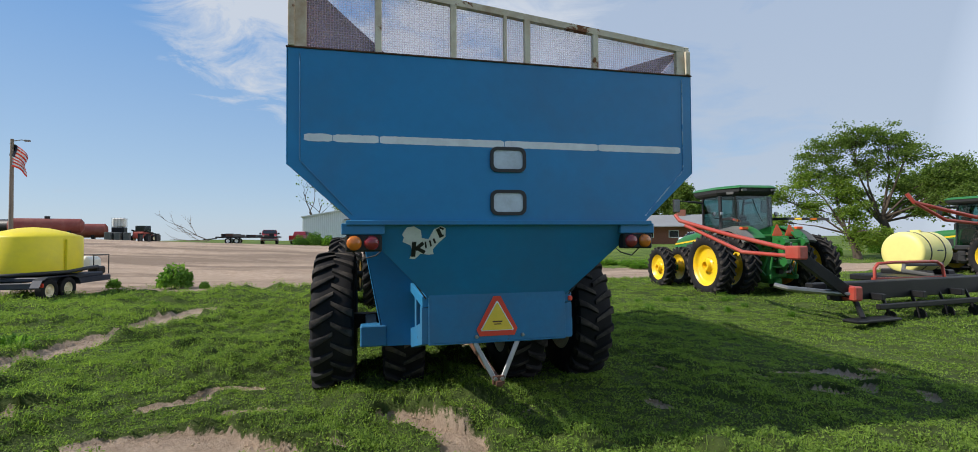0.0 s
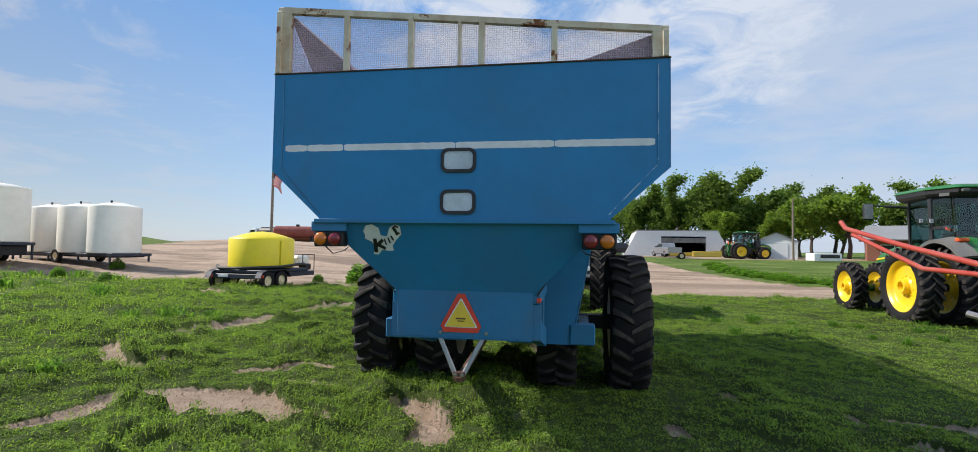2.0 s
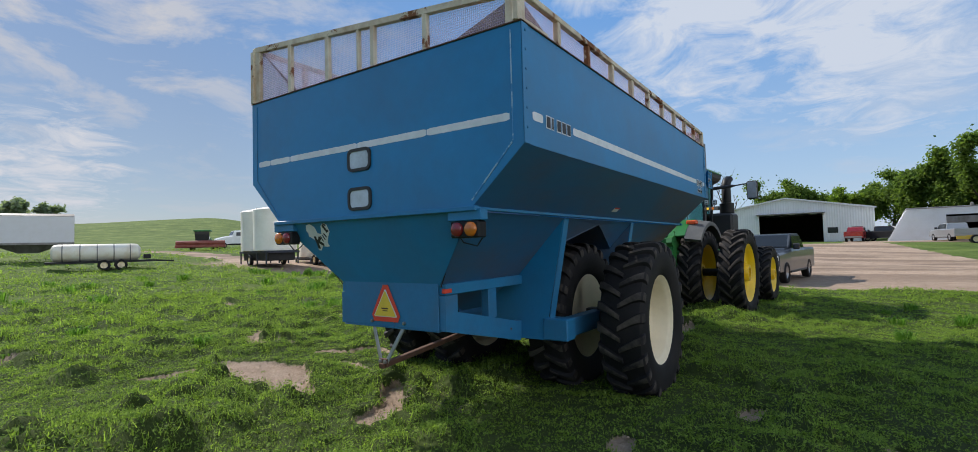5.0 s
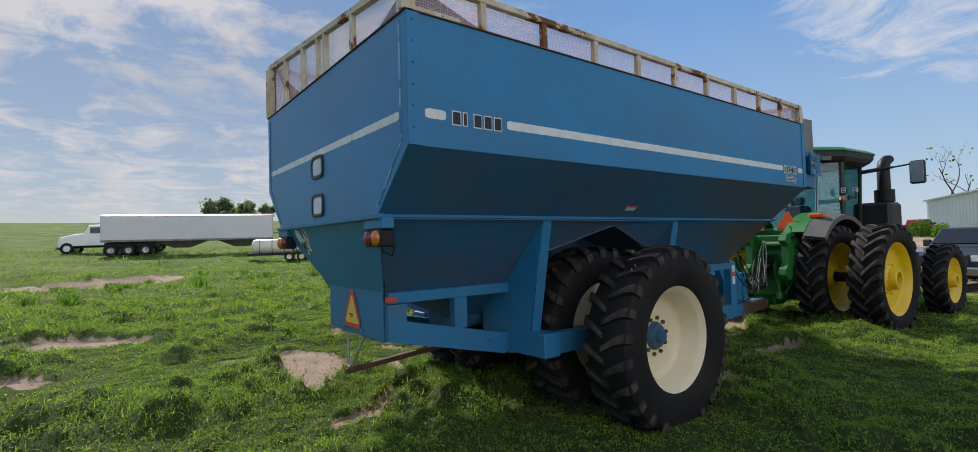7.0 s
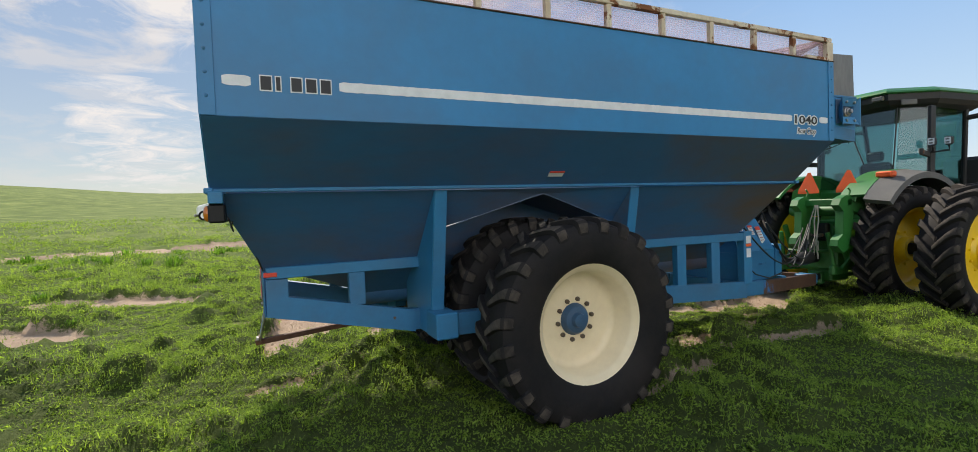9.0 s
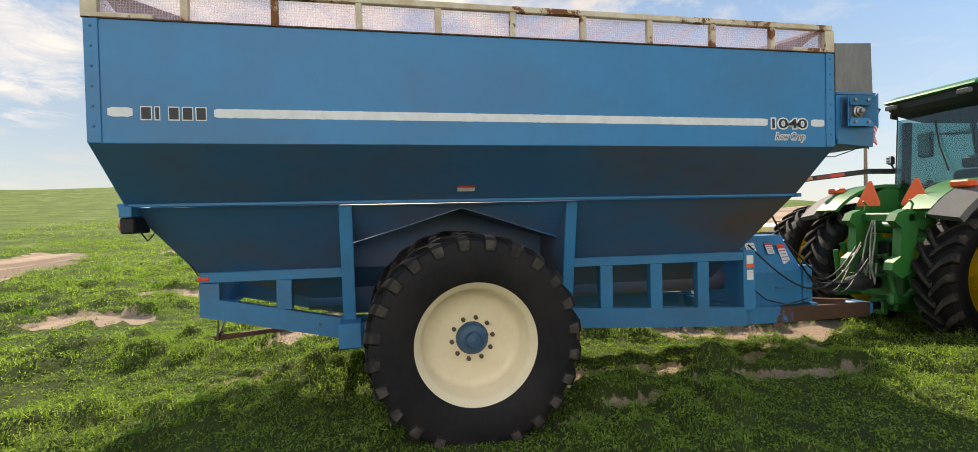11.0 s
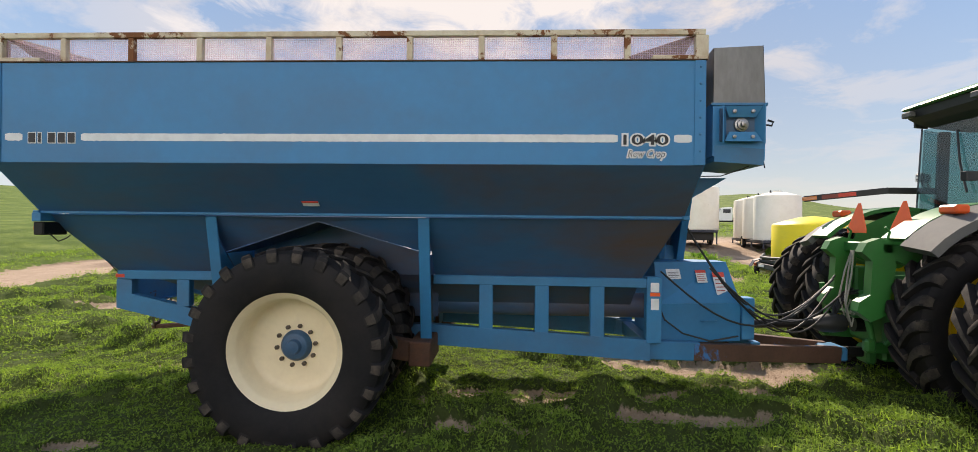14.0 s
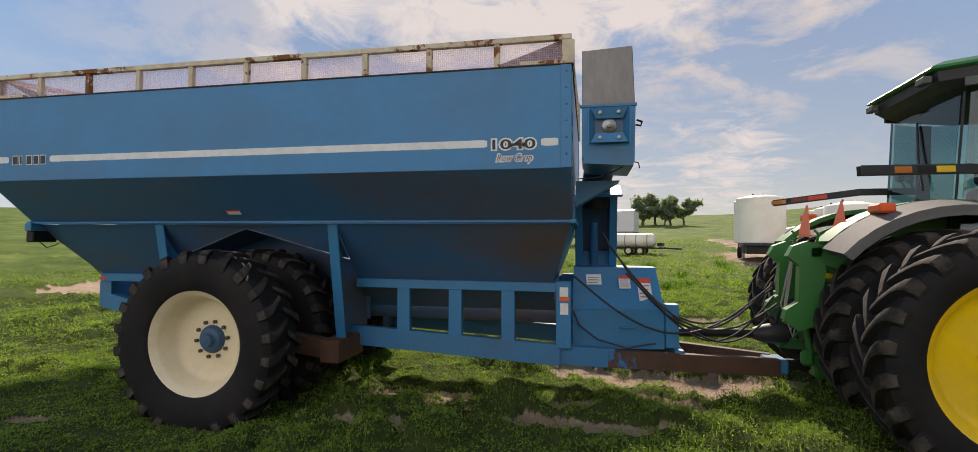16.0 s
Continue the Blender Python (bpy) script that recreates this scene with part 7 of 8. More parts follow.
def cloth(u, v):
    """A point on the drooping flag: u along the fly, v down from the top."""
    fall = 0.75 * u * u
    return (-0.13 + 0.95 * u + 0.06 * math.sin(v * 9), 0.14 * math.sin(u * 9 + v * 3), 6.85 - v * 1.6 - fall)


flag = None
for k in range(13):
    sh = Shape()
    n = 14
    for j in range(2):
        sh.v += [cloth(i / n, (k + j) / 13) for i in range(n + 1)]
    sh.f = [(i, i + 1, n + 2 + i, n + 1 + i) for i in range(n)]
    part("flag_stripe", sh, SIGN_RED if k % 2 == 0 else WHITE_TAPE, pole, fix=False, smooth=True)
sh = Shape()
n = 8
for j in range(n + 1):
    sh.v += [(p[0], p[1] - 0.012, p[2]) for p in (cloth(i / n * 0.42, j / n * 7 / 13) for i in range(n + 1))]
sh.f = [(j * (n + 1) + i, j * (n + 1) + i + 1, (j + 1) * (n + 1) + i + 1, (j + 1) * (n + 1) + i) for j in range(n) for i in range(n)]
part("flag_canton", sh, NAVY, pole, fix=False, smooth=True)
pole.matrix_basis = at(FX, FY, 10)


def fuel_tank(label, L, r, m, mt):
    t = thing("storage_tank", label, "tank", "red storage tanks")
    part("shell", Shape().lathe([(-L / 2, 0.001), (-L / 2 + 0.05, r * 0.6), (-L / 2 + 0.25, r), (L / 2 - 0.25, r), (L / 2 - 0.05, r * 0.6), (L / 2, 0.001)], 28, Matrix.Translation((0, 0, r + 0.35))), mt, t, smooth=True)
    for x in (-L * 0.3, L * 0.3):
        part("saddle", Shape().box((x - 0.15, -r * 0.8, 0), (x + 0.15, r * 0.8, 0.6), 0.03), BLACK, t)
    part("hatch", Shape().lathe([(2 * r + 0.3, 0.2), (2 * r + 0.55, 0.2), (2 * r + 0.55, 0.001)], 14, axis="z"), BLACK, t)
    t.matrix_basis = m
    return t


fuel_tank("faded red steel storage tank lying on saddles", 5.2, 0.66, at(-27.9, 51.9, 18), DARK_RED)
fuel_tank("long rusty red storage tank behind the yard", 6.5, 0.75, at(-31.2, 61.9, 20), DARK_RED)
for k, (x, y) in enumerate(((-27.4, 61.3), (-26.6, 61.5), (-25.8, 61.7))):
    ct = thing("grey_crate", "grey plastic crate on the yard", "crate", "grey crates")
    part("crate_body", Shape().box((-0.28, -0.3, 0), (0.28, 0.3, 0.85), 0.04), GREY_PLASTIC, ct)
    part("crate_lid", Shape().box((-0.3, -0.32, 0.85), (0.3, 0.32, 0.93), 0.02), GALV, ct)
    ct.matrix_basis = at(x, y, 5)
tote = thing("tote_tank", "caged tote tank on a dark stand", "tank")
part("bottle", Shape().box((-0.5, -0.5, 1.5), (0.5, 0.5, 2.4), 0.08), WHITE_POLY, tote)
for k in range(5):
    for s in (1, -1):
        part("cage_bar", Shape().tube([(-0.52 + k * 0.26, s * 0.53, 1.45), (-0.52 + k * 0.26, s * 0.53, 2.45)], 0.02, 6), GALV, tote)
part("stand", Shape().box((-0.55, -0.55, 0.0), (0.55, 0.55, 1.45), 0.03), BLACK, tote)
tote.matrix_basis = at(-27.6, 64.2, 8) @ Matrix.Scale(1.08, 4)
ld = thing("skid_loader", "dark skid loader parked on the crest", "loader")
part("body", Shape().box((-1.3, -0.7, 0.4), (1.0, 0.7, 1.3), 0.1), RED, ld)
part("cab", Shape().box((-0.8, -0.65, 1.3), (0.5, 0.65, 2.1), 0.06), CAR_GLASS, ld)
for s in (1, -1):
    part("lift_arm", Shape().beam((-1.2, s * 0.8, 1.5), (1.7, s * 0.8, 0.9), 0.12, 0.18), BLACK, ld)
    for x in (-0.8, 0.6):
        w = road_wheel(ld, (x, s * 0.85, 0.42), 0.42, 0.3)
        w.matrix_basis = Matrix.Translation((x, s * 0.85, 0.42)) @ pose(0, 0, 0, 0, 0, 90 * s)
part("bucket", Shape().box((1.6, -0.95, 0.1), (2.2, 0.95, 0.9), 0.08), BLACK, ld)
ld.matrix_basis = at(-25.3, 64.5, 80) @ Matrix.Scale(0.85, 4)
fb = thing("flatbed_trailer", "dark flatbed trailer loaded with odds and ends", "trailer")
part("bed", Shape().box((-4.2, -1.2, 0.85), (4.2, 1.2, 1.05), 0.03), BLACK, fb)
part("drawbar", Shape().beam((-4.2, 0, 0.8), (-6.0, 0, 0.6), 0.2, 0.16), BLACK, fb)
for x in (-2.6, -1.5):
    for s in (1, -1):
        w = road_wheel(fb, (x, s * 1.05, 0.42), 0.42, 0.3, CAR_WHITE)
        w.matrix_basis = Matrix.Translation((x, s * 1.05, 0.42)) @ pose(0, 0, 0, 0, 0, 90 * s)
fb.matrix_basis = at(-14.2, 64.5, 4) @ Matrix.Scale(0.82, 4)
rng = random.Random(5)
for k in range(9):
    b_ = thing("scrap_box", "small worn box lying on the flatbed trailer", "box", "boxes on the flatbed")
    w_, h_ = rng.uniform(0.25, 0.5), rng.uniform(0.15, 0.4)
    part("box_body", Shape().box((-w_, -0.35, 0), (w_, 0.35, h_), 0.03), (BLACK, RUST, GREY_PLASTIC, WOOD)[k % 4], b_)
    part("box_lid", Shape().box((-w_ - 0.02, -0.37, h_), (w_ + 0.02, 0.37, h_ + 0.05), 0.02), (RUST, BLACK, WOOD, GALV)[k % 4], b_)
    b_.matrix_basis = fb.matrix_basis @ pose(-3.3 + k * 0.78, rng.uniform(-0.4, 0.4), 1.05, 0, 0, rng.uniform(-20, 20))
pl = thing("pallet_stack", "dark pallet lying at the edge of the yard", "pallet")
for k in range(4):
    part("board", Shape().box((-0.7, -0.5 + k * 0.3, 0.35), (0.7, -0.32 + k * 0.3, 0.40), 0.005), BLACK, pl)
for k in range(3):
    part("stringer", Shape().box((-0.7 + k * 0.62, -0.5, 0.0), (-0.55 + k * 0.62, 0.6, 0.35), 0.01), BLACK, pl)
pl.matrix_basis = at(-18.0, 46.8, 10) @ Matrix.Diagonal((0.95, 1.0, 1.6, 1.0))

# ---- cars ----


def make_pickup(label, paint):
    """A crew-cab pickup, nose to -y."""
    t = thing("pickup_truck", label, "pickup truck", "pickup trucks")
    w = 0.98
    part("body", loft([[(-w * k, y, z0), (-w * k, y, z1 - 0.08), (-w * k * 0.95, y, z1), (w * k * 0.95, y, z1), (w * k, y, z1 - 0.08), (w * k, y, z0)] for y, k, z0, z1 in
                       ((-2.95, 0.90, 0.55, 1.05), (-2.85, 0.97, 0.45, 1.14), (-1.4, 1.0, 0.42, 1.22), (-1.2, 1.0, 0.42, 1.25), (2.75, 1.0, 0.45, 1.27), (2.88, 0.98, 0.52, 1.25))]), paint, t)
    part("cab", loft([[(-w * k, y, 1.2), (-w * k * 0.82, y, z1), (w * k * 0.82, y, z1), (w * k, y, 1.2)] for y, k, z1 in ((-1.35, 0.95, 1.25), (-0.65, 0.97, 1.84), (0.7, 0.97, 1.88), (1.05, 0.96, 1.80), (1.15, 0.95, 1.3))]), paint, t)
    part("windscreen", Shape().plate([(-0.84, -1.26, 1.34), (0.84, -1.26, 1.34), (0.74, -0.72, 1.79), (-0.74, -0.72, 1.79)], (0, -0.015, 0.02)), CAR_GLASS, t)
    for s in (1, -1):
        part("side_window", Shape().plate([(s * 0.93, -0.95, 1.30), (s * 0.95, 0.95, 1.30), (s * 0.83, 0.85, 1.76), (s * 0.83, -0.55, 1.76)], (s * 0.012, 0, 0.004)), CAR_GLASS, t)
        part("headlight", Shape().box((s * 0.62, -2.96, 0.85), (s * 0.92, -2.86, 1.06), 0.03), WHITE_TAPE, t)
        part("wing_mirror", Shape().box((s * 0.97, -0.95, 1.25), (s * 1.2, -0.85, 1.48), 0.03), BLACK_PLASTIC, t)
        for y in (-1.95, 1.75):
            road_wheel(t, (s * 0.86, y, 0.40), 0.40, 0.28, STEEL, s)
        part("sill", Shape().box((s * 0.90, -1.4, 0.36), (s * 1.0, 1.2, 0.45), 0.02), BLACK_PLASTIC, t)
    part("grille", Shape().box((-0.6, -2.99, 0.72), (0.6, -2.93, 1.04), 0.02), BLACK_PLASTIC, t)
    part("front_bumper", Shape().box((-0.95, -3.05, 0.48), (0.95, -2.88, 0.70), 0.04), STEEL, t)
    part("rear_bumper", Shape().box((-0.95, 2.86, 0.50), (0.95, 3.0, 0.68), 0.03), STEEL, t)
    part("tailgate", Shape().box((-0.86, 2.885, 0.72), (0.86, 2.91, 1.2), 0.01), paint, t)
    part("bed_floor", Shape().box((-0.85, 1.2, 1.271), (0.85, 2.8, 1.275), 0.001), BLACK_PLASTIC, t)
    return t


pk = make_pickup("dark grey crew cab pickup on the dirt drive", CAR_GREY)
pk.matrix_basis = at(2.6, 24.9, -9)
p2 = make_pickup("silver pickup truck parked before a white shed", CAR_SILVER)
p2.matrix_basis = at(15.2, 71.7, -168)
p3 = make_pickup("red pickup truck parked at the big shed", CAR_RED)
p3.matrix_basis = at(7.4, 80.5, 170)
p4 = copy_thing(p3, at(-13.1, 70.8, 8))
tagged(p4, "red pickup truck beside the flatbed trailer")
p5 = copy_thing(p3, at(-10.0, 77.4, 172))
tagged(p5, "red pickup truck parked beside the big shed")
p6 = make_pickup("white pickup truck on the house drive", CAR_WHITE)
p6.matrix_basis = at(40.0, 56.0, -60)
p7 = make_pickup("dark flatbed pickup parked between the sheds", BLACK)
p7.matrix_basis = at(10.4, 80.2, 70)
sc = thing("box_scraper", "yellow pull scraper parked at the lawn edge", "farm implement")
part("blade_box", Shape().box((-1.6, -0.9, 0.35), (1.6, 0.5, 1.0), 0.06), BALE, sc)
part("drawbar", Shape().beam((-1.6, 0, 0.6), (-4.2, 0, 0.6), 0.2, 0.3), BALE, sc)
part("frame_bar", Shape().beam((-3.6, -0.8, 0.7), (1.6, -0.8, 1.05), 0.15, 0.15), BALE, sc)
for s in (1, -1):
    w = road_wheel(sc, (-2.9, s * 0.9, 0.42), 0.42, 0.3)
    w.matrix_basis = Matrix.Translation((-2.9, s * 0.9, 0.42)) @ pose(0, 0, 0, 0, 0, 90 * s)
sc.matrix_basis = at(18.6, 64.5, -6)

# ---- buildings ----


def sheet_wall(s, p, q, z0, z1a, z1b, pitch=0.30, deep=0.035):
    """A ribbed sheet-metal wall from p to q on the ground plan, its top running from z1a to z1b."""
    p, q = Vector((*p, 0)), Vector((*q, 0))
    d = (q - p)
    L = d.length
    u = d / L
    nrm = Vector((u.y, -u.x, 0))
    n = max(2, int(L / pitch))
    prev = None
    for i in range(n * 2 + 1):
        f = i / (n * 2)
        off = nrm * (deep if i % 2 else 0.0)
        a = p + d * f + off
        z1 = z1a + (z1b - z1a) * f
        k = len(s.v)
        s.v += [(a.x, a.y, z0), (a.x, a.y, z1)]
        if i:
            s.f.append((k - 2, k, k + 1, k - 1))


def make_big_shed():
    b = thing("machine_shed", "large white ribbed metal machine shed with an open door", "shed")
    W, D, E, P = 10.3, 22.0, 4.5, 6.4          # half width, depth, eave and peak heights
    g = lambda x: P - (P - E) * abs(x) / W
    dw0, dw1, dh = -3.6, 4.6, 4.1
    for a, c in ((-W, dw0), (dw1, W)):
        s = Shape()
        if a < 0 < c:
            sheet_wall(s, (a, 0), (0, 0), 0, g(a), g(0)), sheet_wall(s, (0, 0), (c, 0), 0, g(0), g(c))
        else:
            sheet_wall(s, (a, 0), (c, 0), 0, g(a), g(c))
        part("front_wall", s, WHITE_METAL, b, fix=False)
    s = Shape()
    sheet_wall(s, (dw0, 0), (0, 0), dh, g(dw0), P), sheet_wall(s, (0, 0), (dw1, 0), dh, P, g(dw1))
    part("gable", s, WHITE_METAL, b, fix=False)
    for sx_ in (-W, W):
        s = Shape()
        sheet_wall(s, (sx_, 0), (sx_, D), 0, E, E)
        part("side_wall", s, WHITE_METAL, b, fix=False)
    part("back_wall", Shape().plate([(-W, D, 0), (W, D, 0), (W, D, E), (0, D, P), (-W, D, E)], (0, 0.1, 0)), WHITE_METAL, b)
    for sx_ in (-1, 1):
        part("roof", Shape().plate([(0, -0.3, P + 0.06), (sx_ * (W + 0.25), -0.3, E + 0.02), (sx_ * (W + 0.25), D, E + 0.02), (0, D, P + 0.06)], (0, 0, 0.08)), GREY_ROOF, b)
        part("eave_trim", Shape().beam((0, -0.32, P + 0.05), (sx_ * (W + 0.25), -0.32, E + 0.02), 0.06, 0.2, (0, 0, 1)), WHITE_METAL, b)
    part("door_header", Shape().box((dw0 - 0.2, -0.9, dh - 0.05), (dw1 + 0.2, 0.0, dh + 0.10), 0.03), GALV, b, "open hinged door edge")
    for x in (dw0, dw1):
        part("door_jamb", Shape().box((x - 0.12, -0.05, 0), (x + 0.12, 0.3, dh), 0.02), WHITE_METAL, b)
    part("floor_slab", Shape().box((-W, 0.05, 0.0), (W, D, 0.04), 0.01), INDOOR_SHADE, b)
    # dark sheet added inside so that the open doorway looks shaded
    part("shade_backing", Shape().plate([(-W + 0.2, D - 0.3, 0.05), (W - 0.2, D - 0.3, 0.05), (W - 0.2, D - 0.3, E), (-W + 0.2, D - 0.3, E)], (0, 0.05, 0)), INDOOR_SHADE, b)
    for x in (5.6, 8.4):
        part("small_window", Shape().box((x - 0.6, -0.06, 1.2), (x + 0.6, 0.0, 2.0), 0.02), CAR_GLASS, b)
    for k in range(3):
        part("door_lamp", Shape().box((-2.2 + k * 2.6, -0.8, dh - 0.12), (-1.4 + k * 2.6, -0.5, dh - 0.06), 0.02), WHITE_TAPE, b)
    return b


shed1 = make_big_shed()
shed1.matrix_basis = at(-0.7, 86.0, 0)


def make_low_shed():
    b = thing("storage_shed", "low white metal shed with sloping sides and an open doorway", "shed")
    H, W, LEAN, D = 3.7, 5.6, 1.9, 16.0
    door = (-2.2, 4.0, 2.7)
    n = 14
    for k in range(n):          # lap boards on the front, broken by the doorway
        z0, z1 = k * H / n, (k + 1) * H / n
        xl, xr = -W - LEAN * (1 - z0 / H), W + LEAN * (1 - z0 / H)
        spans = [(xl, door[0]), (door[1], xr)] if z0 < door[2] else [(xl, xr)]
        for a, c in spans:
            part("siding_board", Shape().plate([(a, -0.03, z0), (c, -0.03, z0), (c, 0.0, z1), (a, 0.0, z1)], (0, 0.04, 0)), WHITE_METAL, b)
    for s_ in (-1, 1):
        sh_ = Shape()
        m = 26
        for i in range(m + 1):
            off = 0.05 * (i % 2)
            y = D * i / m
            k = len(sh_.v)
            sh_.v += [(s_ * (W + LEAN + off), y, 0), (s_ * (W + off), y, H)]
            if i:
                sh_.f.append((k - 2, k, k + 1, k - 1))
        part("side_wall", sh_, WHITE_METAL, b, fix=False)
    part("roof", Shape().box((-W - 0.1, -0.1, H), (W + 0.1, D, H + 0.14), 0.03), GREY_ROOF, b)
    part("back_wall", Shape().plate([(-W - LEAN, D, 0), (W + LEAN, D, 0), (W, D, H), (-W, D, H)], (0, 0.06, 0)), INDOOR_SHADE, b)
    part("floor_slab", Shape().box((-W - LEAN, 0.1, 0), (W + LEAN, D, 0.04), 0.01), INDOOR_SHADE, b)
    part("rolled_door", Shape().box((door[0], -0.06, door[2] - 0.75), (door[1], 0.06, door[2]), 0.03), GALV, b, "half raised grey door")
    part("vent_cap", Shape().lathe([(H + 0.1, 0.16), (H + 0.4, 0.16), (H + 0.5, 0.05), (H + 0.5, 0.001)], 12, axis="z"), GALV, b)
    part("side_window", Shape().box((-W - 1.35, 3.0, 1.2), (-W - 1.05, 4.0, 2.1), 0.02), CAR_GLASS, b)
    return b


shed2 = make_low_shed()
shed2.matrix_basis = at(17.8, 77.5, -4)


def make_garage():
    b = thing("garage", "small white gabled garage with a roll door", "garage")
    W, D, E, P = 2.4, 5.0, 2.3, 3.4
    n = 10
    for k in range(n):
        z0, z1 = k * E / n, (k + 1) * E / n
        part("siding_board", Shape().plate([(-W, -0.03, z0), (W, -0.03, z0), (W, 0, z1), (-W, 0, z1)], (0, 0.04, 0)), WHITE_METAL, b)
    part("gable", Shape().plate([(-W, 0, E), (W, 0, E), (0, 0, P)], (0, 0.06, 0)), WHITE_METAL, b)
    for s_ in (-1, 1):
        part("side_wall", Shape().box((s_ * W, 0, 0), (s_ * (W - 0.08), D, E), 0.01), WHITE_METAL, b)
        part("roof", Shape().plate([(0, -0.25, P + 0.05), (s_ * (W + 0.25), -0.25, E - 0.08), (s_ * (W + 0.25), D + 0.2, E - 0.08), (0, D + 0.2, P + 0.05)], (0, 0, 0.08)), GREY_ROOF, b)
    part("roll_door", Shape().box((-1.5, -0.07, 0), (1.3, -0.035, 2.0), 0.01), CAR_WHITE, b)
    part("back_wall", Shape().box((-W, D - 0.08, 0), (W, D, E), 0.01), WHITE_METAL, b)
    return b


gar = make_garage()
gar.matrix_basis = at(29.4, 72.0, -16)


def make_house():
    b = thing("house", "low brick house with a grey roof and a white garage door", "house")
    part("wall", Shape().box((-9, 0, 0), (4.5, 8, 2.6), 0.02), BRICK, b, "brown brick wall")
    part("garage_wing", Shape().box((4.4, -0.8, 0), (10, 8, 2.6), 0.02), WHITE_METAL, b)
    for y0, y1, z0, z1 in ((-1.4, 3.8, 2.5, 4.3), (8.8, 3.8, 2.5, 4.3)):
        part("roof", Shape().plate([(-9.6, y0, z0), (10.6, y0, z0), (10.0, y1, z1), (-9.0, y1, z1)], (0, 0, 0.15)), GREY_ROOF, b)
    part("gable", Shape().plate([(9.9, -0.8, 2.55), (9.9, 8, 2.55), (9.9, 3.8, 4.2)], (0.06, 0, 0)), WHITE_METAL, b)
    part("chimney", Shape().box((-2.5, 3.2, 3.8), (-1.3, 4.2, 5.2), 0.03), BRICK, b)
    part("garage_door", Shape().box((5.2, -0.86, 0), (9.2, -0.8, 2.1), 0.01), CAR_WHITE, b)
    for x in (-7.0, -3.5, 0.5):
        w = part("window", Shape().box((x - 0.7, -0.05, 0.9), (x + 0.7, 0.0, 2.0), 0.01), CAR_WHITE, b)
        part("pane", Shape().box((x - 0.6, -0.07, 1.0), (x + 0.6, -0.05, 1.9), 0.005), CAR_GLASS, w)
    return b


house = make_house()
house.matrix_basis = at(46.5, 64.5, -26)
lp = thing("street_lamp", "wooden yard light pole with a curved arm", "street lamp")
part("pole", Shape().tube([(0, 0, -0.3), (0, 0, 7.6)], [0.14, 0.10], 10), WOOD, lp, smooth=True)
part("arm", Shape().tube([(0, 0, 7.4), (0.4, 0, 7.75), (1.1, 0, 7.8)], 0.035, 8), GALV, lp)
part("lamp_head", Shape().box((0.9, -0.15, 7.68), (1.5, 0.15, 7.82), 0.04), GALV, lp)
lp.matrix_basis = at(29.2, 66.5, 0)
tr_ = thing("cargo_box", "low white box standing on the lawn", "box")
part("box_body", Shape().box((-1.6, -0.8, 0.1), (1.6, 0.8, 1.0), 0.05), CAR_WHITE, tr_)
part("box_window", Shape().box((-0.9, -0.82, 0.45), (1.3, -0.80, 0.85), 0.005), CAR_GLASS, tr_)
tr_.matrix_basis = at(31.0, 63.0, 10)

# ---- trees ----


